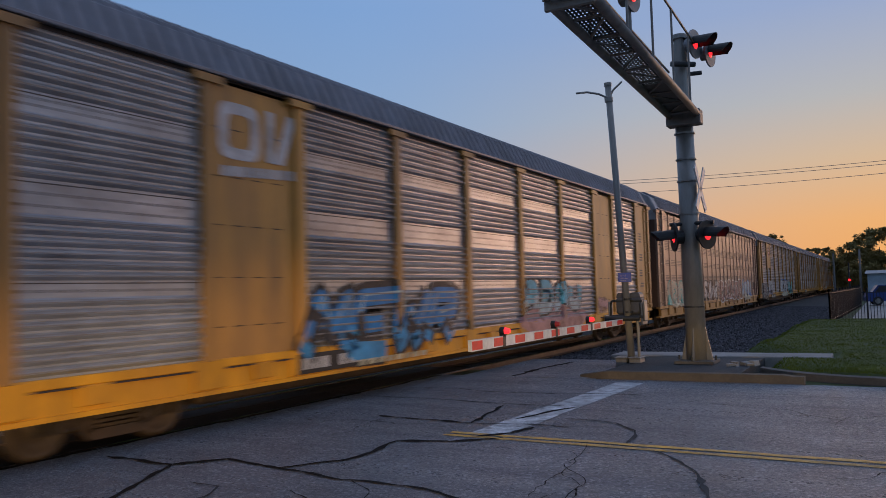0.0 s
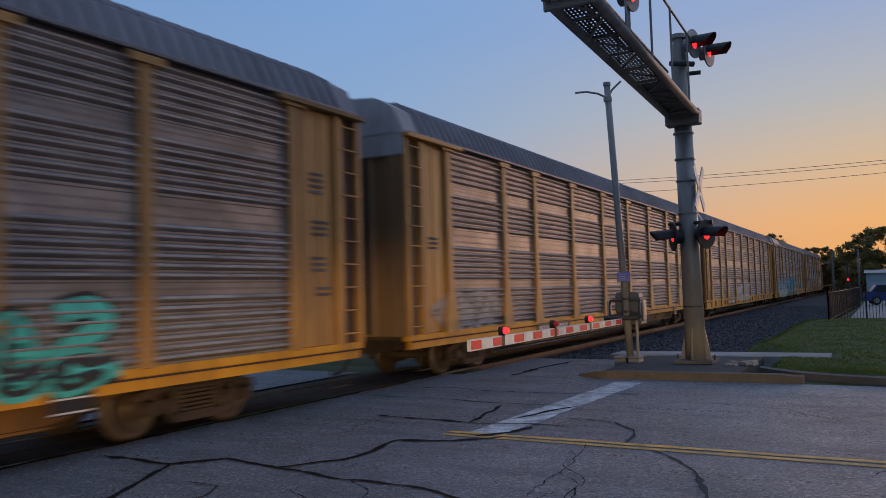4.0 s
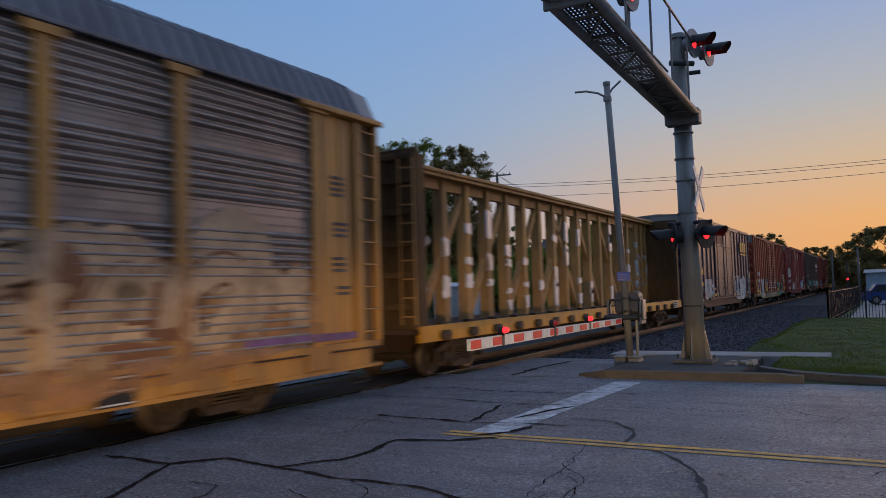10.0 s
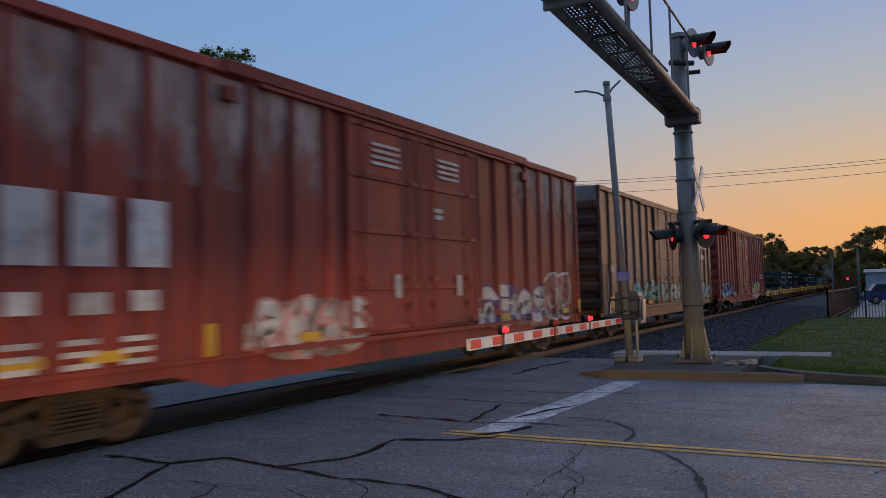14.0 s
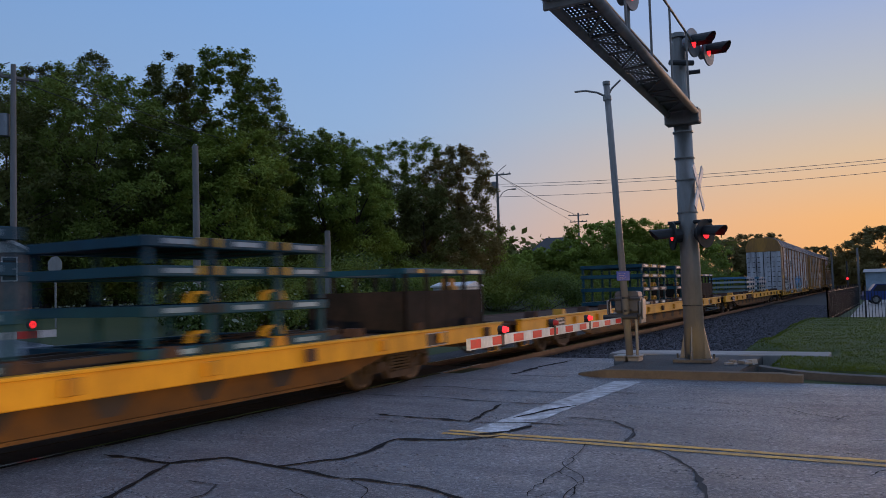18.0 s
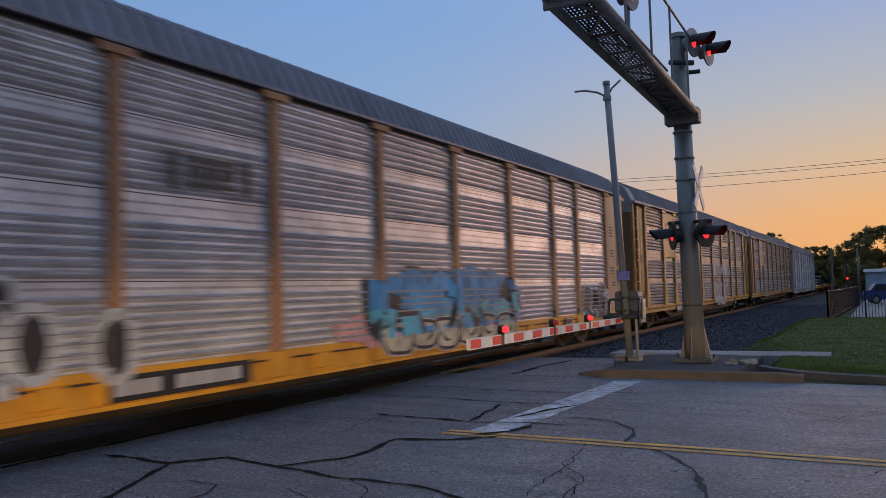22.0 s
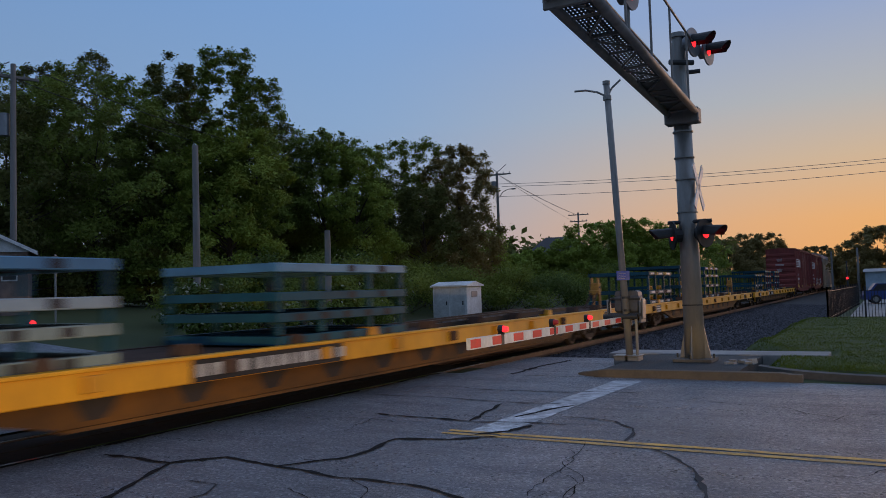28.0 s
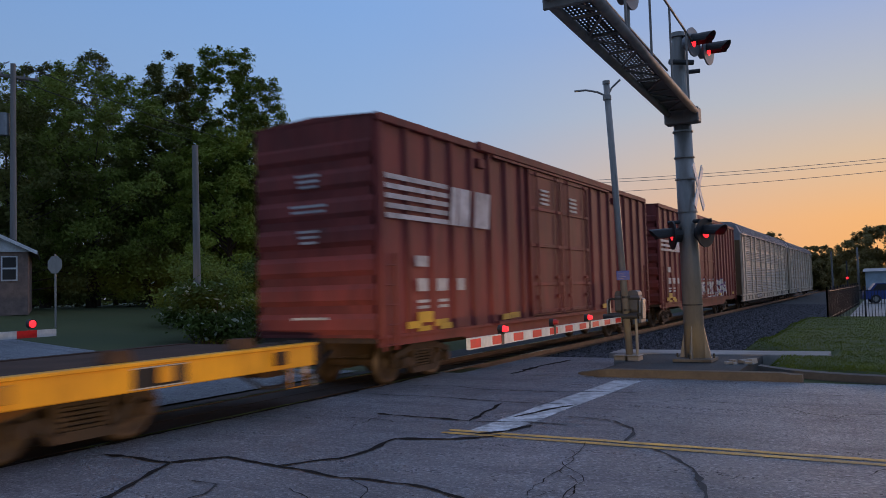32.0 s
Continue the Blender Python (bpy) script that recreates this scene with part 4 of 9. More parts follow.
HOOKS = [   # bent strokes on a unit square, no letters
    [[(0.1, 0.0), (0.05, 0.9), (0.5, 1.0), (0.9, 0.7), (0.5, 0.45), (0.15, 0.5)], [(0.5, 0.45), (1.0, 0.0)]],
    [[(0.95, 0.85), (0.4, 1.0), (0.05, 0.75), (0.5, 0.5), (0.95, 0.3), (0.5, 0.0), (0.0, 0.1)]],
    [[(0.1, 1.0), (0.15, 0.1), (0.5, 0.0), (0.9, 0.15), (0.9, 1.05)]],
    [[(0.0, 0.0), (0.25, 1.0), (0.55, 0.3), (0.8, 1.05), (1.0, 0.05)]],
    [[(0.9, 1.0), (0.15, 0.95), (0.1, 0.05), (1.0, 0.0)], [(0.1, 0.5), (0.8, 0.55)]],
    [[(0.1, 0.0), (0.15, 1.05)], [(0.9, 1.0), (0.2, 0.5), (1.05, 0.0)]],
    [[(0.5, 0.0), (0.05, 0.3), (0.1, 0.8), (0.5, 1.0), (0.95, 0.7), (0.9, 0.2), (0.5, 0.0)]],
    [[(0.0, 0.0), (0.5, 1.05), (1.0, 0.0)], [(0.2, 0.35), (0.85, 0.4)]],
]
GLYPHS = {
    "M": [[(0.0, 0.0), (0.12, 1.0), (0.5, 0.4), (0.88, 1.0), (1.0, 0.0)]], "E": [[(1.0, 1.0), (0.05, 1.0), (0.0, 0.0), (1.0, 0.0)], [(0.05, 0.5), (0.8, 0.5)]],
    "W": [[(0.0, 1.0), (0.25, 0.0), (0.5, 0.65), (0.75, 0.0), (1.0, 1.0)]], "R": [[(0.0, 0.0), (0.05, 1.0), (0.8, 0.95), (0.85, 0.6), (0.1, 0.5)], [(0.4, 0.5), (1.0, 0.0)]],
    "F": [[(0.0, 0.0), (0.0, 1.0), (1.0, 1.0)], [(0.0, 0.5), (0.8, 0.5)]], "O": [[(0.5, 0.0), (0.0, 0.15), (0.0, 0.85), (0.5, 1.0), (1.0, 0.85), (1.0, 0.15), (0.5, 0.0)]],
    "X": [[(0.0, 0.0), (1.0, 1.0)], [(0.0, 1.0), (1.0, 0.0)]], "U": [[(0.0, 1.0), (0.05, 0.1), (0.5, 0.0), (0.95, 0.1), (1.0, 1.0)]], "K": [[(0.0, 0.0), (0.0, 1.0)], [(1.0, 1.0), (0.1, 0.45), (1.0, 0.0)]],
}


def cloud(car, y0, y1, z0, z1, colour, seed, lift=0.001, faint=False):
    """A ragged patch of one colour behind a piece."""
    rng = random.Random(seed)
    m, top, low = max(8, int((y1 - y0) / 0.25)), [], []
    for k in range(m + 1):
        y = y0 + (y1 - y0) * k / m
        e = min(1.0, 4 * min(k, m - k) / m + 0.25)
        mid = (z0 + z1) / 2
        top.append((y, mid + (z1 - mid) * e * rng.uniform(0.75, 1.0)))
        low.append((y, mid - (mid - z0) * e * rng.uniform(0.75, 1.0)))
    s = Shape()
    fill_into(s, DRAPE[car.name], top + low[::-1], lift)
    return part("graffiti", s, (FAINT if faint else SPRAY)[colour], car, colour + " sprayed background patch")


def piece(car, y0, y1, z0, z1, fill, seed, n=None, word="", second="", edge="black", shine="", w=0.14, lean=0.12, jag=0.1, lift=0.004, overlap=1.15, faint=False, soft=True, start=0, rim_w=0.055):
    """A row of sprayed figures: dark edge, fill in one or two colours, thin shine."""
    rng = random.Random(seed)
    face = DRAPE[car.name]
    n = len(word) or n or max(2, round((y1 - y0) / 1.15))
    cw = (y1 - y0) / n
    mats = FAINT if faint else SPRAY
    for k in range(n):
        figure = GLYPHS[word[k]] if word else HOOKS[(start + k * 3 + rng.randrange(3)) % len(HOOKS)]
        if not word and rng.random() < 0.5:
            figure = [[(1 - a, b) for a, b in path] for path in figure]
        a = lean + rng.uniform(-0.08, 0.08)
        up, down = rng.uniform(0, jag), rng.uniform(0, jag)
        h = z1 - z0
        wide = cw * overlap - 2 * w
        paths = []
        for path in figure:
            q = [(p + rng.uniform(-0.04, 0.04), r + rng.uniform(-0.03, 0.03)) for p, r in path]
            q = [(y0 + cw * (k + 0.5) + wide * (p - 0.5) + a * (r - 0.5) * h, z0 + min(w, 0.2) + (down + (1 - up - down) * r) * (h - 2 * min(w, 0.2))) for p, r in q]
            paths.append(rounded(q) if soft else q)
        rim, body, low, top = Shape(), Shape(), Shape(), Shape()
        d = lift + 0.0006 * (k % 3)
        split = z0 + h * rng.uniform(0.36, 0.5)
        for q in paths:
            if edge:
                stroke_into(rim, face, q, w + rim_w, d)
            stroke_into(body, face, q, w, d + 0.003, above=split if second else None)
            if second:
                stroke_into(low, face, q, w, d + 0.003, below=split)
            if shine:
                stroke_into(top, face, [(p + w * 0.45, r + w * 0.3) for p, r in q], 0.02, d + 0.006, above=z0 + h * 0.55)
        text = " and ".join(dict.fromkeys(c for c in (fill, second) if c)) + " sprayed figure" + (" with " + edge + " edge" if edge else "")
        if edge:
            ob = part("graffiti", rim, mats[edge] if edge in mats else SPRAY[edge], car, text)
            inner = part("stroke", body, mats[fill], ob)
            if second:
                tagged(inner, kind="stuff")
        else:
            ob = part("graffiti", body, mats[fill], car, text)
            if len(paths) > 1:
                tagged(ob, text, kind="stuff")
        if low.f:
            tagged(part("stroke", low, mats[second], ob), kind="stuff")
        if top.f:
            tagged(part("stroke", top, SPRAY[shine], ob), kind="stuff")


def bubbles(car, y0, y1, z0, z1, fill, seed, n, edge="black", outer="", w=0.03, lift=0.006, faint=False, second=""):
    """Fat rounded figures with a thin outline and a few inner lines."""
    rng = random.Random(seed)
    face = DRAPE[car.name]
    cw, h = (y1 - y0) / n, z1 - z0
    for k in range(n):
        cy, cz = y0 + cw * (k + 0.5), (z0 + z1) / 2 + h * rng.uniform(-0.05, 0.05)
        ry, rz = cw * 0.56, h * rng.uniform(0.42, 0.5)
        loop = []
        for i in range(28):
            t = i * math.tau / 28
            q = 1 + 0.07 * math.sin(3 * t + seed + k) + 0.04 * math.sin(5 * t + k)
            loop.append((cy + math.copysign(abs(math.cos(t)) ** 0.7, math.cos(t)) * ry * q, cz + math.copysign(abs(math.sin(t)) ** 0.7, math.sin(t)) * rz * q))
        d = lift + 0.0007 * (k % 3)
        body, rim, lines, halo = Shape(), Shape(), Shape(), Shape()
        fill_into(body, face, loop, d)
        stroke_into(rim, face, loop + loop[:1], w, d + 0.003)
        for _ in range(2):
            t = rng.uniform(0, 6.28)
            curl = [(cy + 0.45 * ry * math.cos(t + 0.35 * i), cz + 0.5 * rz * math.sin(t + 0.35 * i)) for i in range(7)]
            stroke_into(lines, face, curl, w * 1.3, d + 0.003, taper=0.6)
        ob = part("graffiti", body, (FAINT if faint else SPRAY)[fill], car, fill + " sprayed bubble figure with thin outline")
        part("outline", rim, SPRAY[edge], ob)
        part("stroke", lines, SPRAY[edge], ob)
        if outer:
            stroke_into(halo, face, [(cy + (p - cy) * 1.1, cz + (r - cz) * 1.1) for p, r in loop + loop[:1]], w * 0.8, d - 0.002)
            part("outline", halo, SPRAY[outer], ob)
        if second:
            spot = Shape()
            fill_into(spot, face, [(cy + (p - cy) * 0.9, cz - rz * 0.45 + (r - cz) * 0.42) for p, r in loop], d + 0.002)
            part("stroke", spot, SPRAY[second], ob)


def slab(car, loop, colour, lift):
    """A plain sprayed patch inside a convex outline."""
    s = Shape()
    fill_into(s, DRAPE[car.name], loop, lift, 0.05)
    part("graffiti", s, SPRAY[colour], car, colour + " sprayed block")


def oval(car, y, z, ry, rz, colour, lift):
    s = Shape()
    fill_into(s, DRAPE[car.name], [(y + ry * math.cos(0.2618 * k), z + rz * math.sin(0.2618 * k)) for k in range(24)], lift, 0.05)
    part("graffiti", s, SPRAY[colour], car, colour + " sprayed oval")


def scrawl(car, y0, y1, z0, z1, colour, seed, n=3, w=0.025, faint=False):
    """Thin loose sprayed loops."""
    rng = random.Random(seed)
    face = DRAPE[car.name]
    for k in range(n):
        a, b = y0 + (y1 - y0) * k / n, y0 + (y1 - y0) * (k + 1) / n
        pts = [(a + (b - a) * i / 7 + rng.uniform(-0.1, 0.1), z0 + (z1 - z0) * (rng.uniform(0.6, 1.0) if i % 2 else rng.uniform(0.0, 0.4))) for i in range(8)]
        s = Shape()
        stroke_into(s, face, rounded(pts), w, 0.01)
        part("graffiti", s, (FAINT if faint else SPRAY)[colour], car, "loose " + colour + " sprayed line")


def bars(car, y, z, w, rows, material, x, size=0.12, gap=0.08, seed=1):
    """Lettering too small to read, as plain bars."""
    rng = random.Random(seed)
    first = None
    for k in range(rows):
        s = Shape().box(x, x + 0.004, y, y + w * rng.uniform(0.75, 1.0), z - k * (size + gap) - size, z - k * (size + gap))
        ob = part("lettering" if k == 0 else "mark", s, material, first or car)
        first = first or ob


# ---- autoracks ----
RACK_LEN = 28.15
EDGES = [0.0, 1.75, 4.65, 6.65, 9.58, 12.52, 15.5, 18.43, 21.4, 23.4, 26.3, 28.15]


RIB_ROWS = [z + 0.128 * k for z, n in ((1.05, 7), (2.12, 6), (3.26, 6), (4.25, 6)) for k in range(n)]
SLOT_ROWS = [1.98, 2.94, 3.08, 4.07, 4.15]
THIN_ROWS = [z + 0.07 * k for z, n in ((1.22, 8), (2.07, 4), (2.73, 4), (3.39, 6), (4.68, 3)) for k in range(n)]


def rack_panel(width, ribs=True):
    """Ribbed sheet: groups of narrow ribs between flat bands, highlights are laid over the crests. Base at z 1.0, top
    5.0.
    """
    prof = [(0.0, 1.0)]
    for z in RIB_ROWS:
        prof += [(0.0, z), (0.012, z + 0.008), (0.047, z + 0.04), (0.05, z + 0.058), (0.04, z + 0.07), (0.0, z + 0.102)]
    prof.append((0.0, 5.0))
    if not ribs:
        prof = [(0.0, 1.0), (0.0, 5.0)]
    me = Shape().strip([(x, 0, q) for x, q in prof], [(x, width, q) for x, q in prof]).mesh("side_panel")
    return me


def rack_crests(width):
    """Strips along a panel's rib crests that carry their painted highlight."""
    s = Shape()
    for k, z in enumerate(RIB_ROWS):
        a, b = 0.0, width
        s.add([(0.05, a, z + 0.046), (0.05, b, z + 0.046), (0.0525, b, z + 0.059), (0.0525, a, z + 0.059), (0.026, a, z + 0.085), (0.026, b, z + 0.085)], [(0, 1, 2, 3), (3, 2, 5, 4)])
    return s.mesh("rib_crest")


def rack_slots(width, ribbed=True):
    s = Shape()
    if not ribbed:
        for z in THIN_ROWS:
            s.add([(0.003, 0.15, z), (0.003, width - 0.15, z), (0.003, width - 0.15, z + 0.03), (0.003, 0.15, z + 0.03)], [(0, 1, 2, 3)])
        return s.mesh("perforation")
    for z in SLOT_ROWS:
        for k in range(int(width / 0.24)):
            y = 0.15 + 0.24 * k
            s.add([(0.003, y, z), (0.003, y + 0.1, z), (0.003, y + 0.1, z + 0.035), (0.003, y, z + 0.035)], [(0, 1, 2, 3)])
    for z in (2.08, 3.21, 4.21):
        s.add([(0.003, 0, z), (0.003, width, z), (0.003, width, z + 0.014), (0.003, 0, z + 0.014)], [(0, 1, 2, 3)])
    return s.mesh("perforation")


EDGES_S = [0.0] + [0.97 + 1.187 * k for k in range(23)] + [28.15]
PANELS, SLOTS, CRESTS = {}, {}, {}
for a, b in list(zip(EDGES, EDGES[1:])) + list(zip(EDGES_S, EDGES_S[1:])):
    w = round(b - a, 2)
    PANELS[w, True], PANELS[w, False] = rack_panel(w), rack_panel(w, False)
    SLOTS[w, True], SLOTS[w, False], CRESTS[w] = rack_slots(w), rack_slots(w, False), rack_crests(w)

POST = Shape().box(-0.02, 0.075, -0.11, 0.11, 1.0, 4.94, 0.01).box(-0.02, 0.115, -0.27, 0.27, 4.9, 5.01).mesh("post")
POST_FLARED = Shape().box(-0.02, 0.075, -0.11, 0.11, 1.9, 4.94).box(-0.02, 0.115, -0.27, 0.27, 4.9, 5.01).add(
    [(0.08, -0.11, 1.95), (0.08, 0.11, 1.95), (0.1, 0.3, 0.98), (0.1, -0.3, 0.98), (-0.02, -0.11, 1.95), (-0.02, 0.11, 1.95), (-0.02, 0.3, 0.98), (-0.02, -0.3, 0.98)],
    [(0, 1, 2, 3), (0, 3, 7, 4), (1, 5, 6, 2)]).mesh("post")


def rack_roof():
    prof = [(1.57, 5.03), (1.52, 5.12), (1.3, 5.58), (0.85, 5.84), (0.0, 5.92), (-0.85, 5.84), (-1.3, 5.58), (-1.52, 5.12), (-1.57, 5.03)]
    s = Shape()
    ys = [0.6]
    k = 0
    while ys[-1] < RACK_LEN - 0.8:
        ys += [ys[-1] + 0.16, ys[-1] + 0.19, ys[-1] + 0.27, ys[-1] + 0.3]
    m = len(prof)
    for i, y in enumerate(ys):
        lift = 1.0 if i % 4 in (0, 1) else 1.022
        s.v += [(x * lift, y, z if abs(x) > 1.55 else z + (lift - 1) * 2) for x, z in prof]
    s.f = [(j * m + i, j * m + i + 1, (j + 1) * m + i + 1, (j + 1) * m + i) for j in range(len(ys) - 1) for i in range(m - 1)]
    return s.mesh("roof"), prof


ROOF, ROOF_PROFILE = rack_roof()
PATCH = Shape().strip([(x * 1.03, 1.0, z + 0.06) for x, z in ROOF_PROFILE[1:5]], [(x * 1.03, 5.0, z + 0.06) for x, z in ROOF_PROFILE[1:5]]).mesh("roof_patch")
CAP = Shape().prism([(x * 0.992, z - 0.01) for x, z in ROOF_PROFILE], "y", 0.0, 0.62).mesh("roof_cap")
SILL_MESH = Shape().box(1.38, 1.54, 0, RACK_LEN, 0.9, 1.02, 0.01).box(1.4, 1.5, 0.3, RACK_LEN - 0.3, 0.58, 0.9).box(1.36, 1.53, 0, RACK_LEN, 0.54, 0.6).mesh("side_sill")
SILL_THIN = Shape().box(1.38, 1.54, 0, RACK_LEN, 0.9, 1.02, 0.01).box(1.4, 1.52, 0.1, RACK_LEN - 0.1, 0.74, 0.9).mesh("side_sill")
BELLY = Shape().prism([(4.8, 0.76), (6.0, 0.47), (RACK_LEN - 6.0, 0.47), (RACK_LEN - 4.8, 0.76)], "x", 1.3, 1.36).box(1.28, 1.42, 6.0, RACK_LEN - 6.0, 0.44, 0.475).mesh("belly_plate")
# flat dark plate laid on the solid belly in place of an opening
RACK_HOLE = Shape().prism([(-0.32, -0.12), (-0.02, -0.12), (0.32, 0.13), (0.22, 0.13)], "x", 0.0, 0.006).mesh("belly_opening")
EAVE = Shape().box(1.5, 1.6, 0.1, RACK_LEN - 0.1, 5.035, 5.09, 0.01).mesh("eave_rail")
# solid dark strip drawn where the sill's gap lies in shade
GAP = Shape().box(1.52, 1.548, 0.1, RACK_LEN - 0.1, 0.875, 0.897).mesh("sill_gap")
STIRRUP = Shape().pipe([(0, 0, 0.6), (0, 0, 0.3), (0, 0.45, 0.3), (0, 0.45, 0.6)], 0.014, 6).mesh("stirrup")
PAD = Shape().box(1.48, 1.555, -0.28, 0.28, 0.62, 1.01, 0.01).mesh("jacking_pad")
PAD_SMALL = Shape().box(1.48, 1.56, -0.2, 0.2, 0.66, 0.9, 0.01).mesh("jacking_pad")


def rack_door():
    outline = []
    for k in range(8):
        x0, x1 = -1.5 + 3.0 * k / 8, -1.5 + 3.0 * (k + 1) / 8
        d = -0.03 if k % 2 else 0.05
        outline += [(x0 + 0.03, d), (x1 - 0.03, d)]
    outline += [(1.5, 0.1), (-1.5, 0.1)]
    return Shape().prism(outline, "z", 1.0, 4.6).mesh("end_door")


GABLE = Shape().prism([(x * 0.97, z - 0.02) for x, z in ROOF_PROFILE], "y", -0.05, 0.08).box(-1.51, 1.51, -0.05, 0.08, 4.6, 5.03, 0.015).box(-1.3, 1.3, -0.065, -0.05, 5.06, 5.09).mesh("end_gable")
BRACE = Shape().box(-0.035, 0.035, -0.07, -0.03, 1.05, 4.6).mesh("door_bar")
DOOR = rack_door()
# the low middle box is added to block the bright view under the car
UNDER = Shape().box(-0.4, 0.4, 0.4, RACK_LEN - 0.4, 0.62, 0.98).box(-1.4, 1.4, 0.1, RACK_LEN - 0.1, 0.92, 1.0).box(-0.55, 0.55, 5.4, RACK_LEN - 5.4, 0.26, 0.62, 0.04).box(-1.25, -0.6, 9, 12, 0.3, 0.9).box(0.6, 1.2, 14, 15.6, 0.4, 0.9).mesh("underframe")
LINER = Shape().box(-1.5, -1.45, 0.1, RACK_LEN - 0.1, 1.0, 5.03).box(-0.02, 0.02, 0.3, RACK_LEN - 0.3, 1.0, 5.6).mesh("far_side")


SEAM = Shape().box(0.0, 0.03, -0.09, 0.09, 1.0, 4.98, 0.006).mesh("seam")


PLATE_MARK = Shape().box(1.5625, 1.5655, 6.62, 6.78, 0.69, 0.87).mesh("mark")


def flipped(me):
    """The same part for the car's other end."""
    name = me.name + "_rear"
    if name not in bpy.data.meshes:
        bm = bmesh.new()
        bm.from_mesh(me)
        for v in bm.verts:
            v.co.y = -v.co.y
        bmesh.ops.reverse_faces(bm, faces=bm.faces[:])
        other = bpy.data.meshes.new(name)
        bm.to_mesh(other)
        bm.free()
        other.materials.clear()
    return bpy.data.meshes[name]


def plain_slots(width):
    """Seams with short dark slots across a plain sheet."""
    s = Shape()
    for z in (1.45, 2.15, 2.9, 3.6, 4.3):
        for k in range(int(width / 0.42)):
            y = 0.1 + 0.42 * k
            s.add([(0.003, y, z), (0.003, y + 0.2, z), (0.003, y + 0.2, z + 0.018), (0.003, y, z + 0.018)], [(0, 1, 2, 3)])
    return s.mesh("perforation")


PLAIN = {round(b - a, 2): plain_slots(b - a) for a, b in zip(EDGES, EDGES[1:])}


END_FRAME = Shape().box(1.36, 1.555, 0.0, 0.11, 1.0, 4.96, 0.01).box(1.36, 1.555, 0.56, 0.72, 1.0, 4.96, 0.01).mesh("corner_post")
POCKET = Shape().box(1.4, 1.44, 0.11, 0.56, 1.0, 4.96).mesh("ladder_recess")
SLIDE = Shape().box(1.43, 1.49, 0.74, 1.62, 1.02, 4.95, 0.01).box(1.49, 1.505, 0.8, 0.84, 1.1, 4.9).box(1.49, 1.505, 1.1, 1.14, 1.1, 4.9).mesh("sliding_panel")
HOOD = Shape().box(1.4, 1.66, -0.04, 2.3, 4.955, 5.045, 0.012).mesh("eave_hood")
# dark strip draws the shadow line below the roof's edge
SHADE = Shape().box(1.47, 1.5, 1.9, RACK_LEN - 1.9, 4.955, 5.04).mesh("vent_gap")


STILES = Shape().box(1.5, 1.53, 0.0, 0.04, 1.05, 4.9).box(1.5, 1.53, 0.46, 0.5, 1.05, 4.9).mesh("ladder")
RUNG = Shape().pipe([(1.51, 0.0, 0.0), (1.58, 0.02, -0.015), (1.58, 0.48, -0.015), (1.51, 0.5, 0.0)], 0.017, 6).mesh("rung")


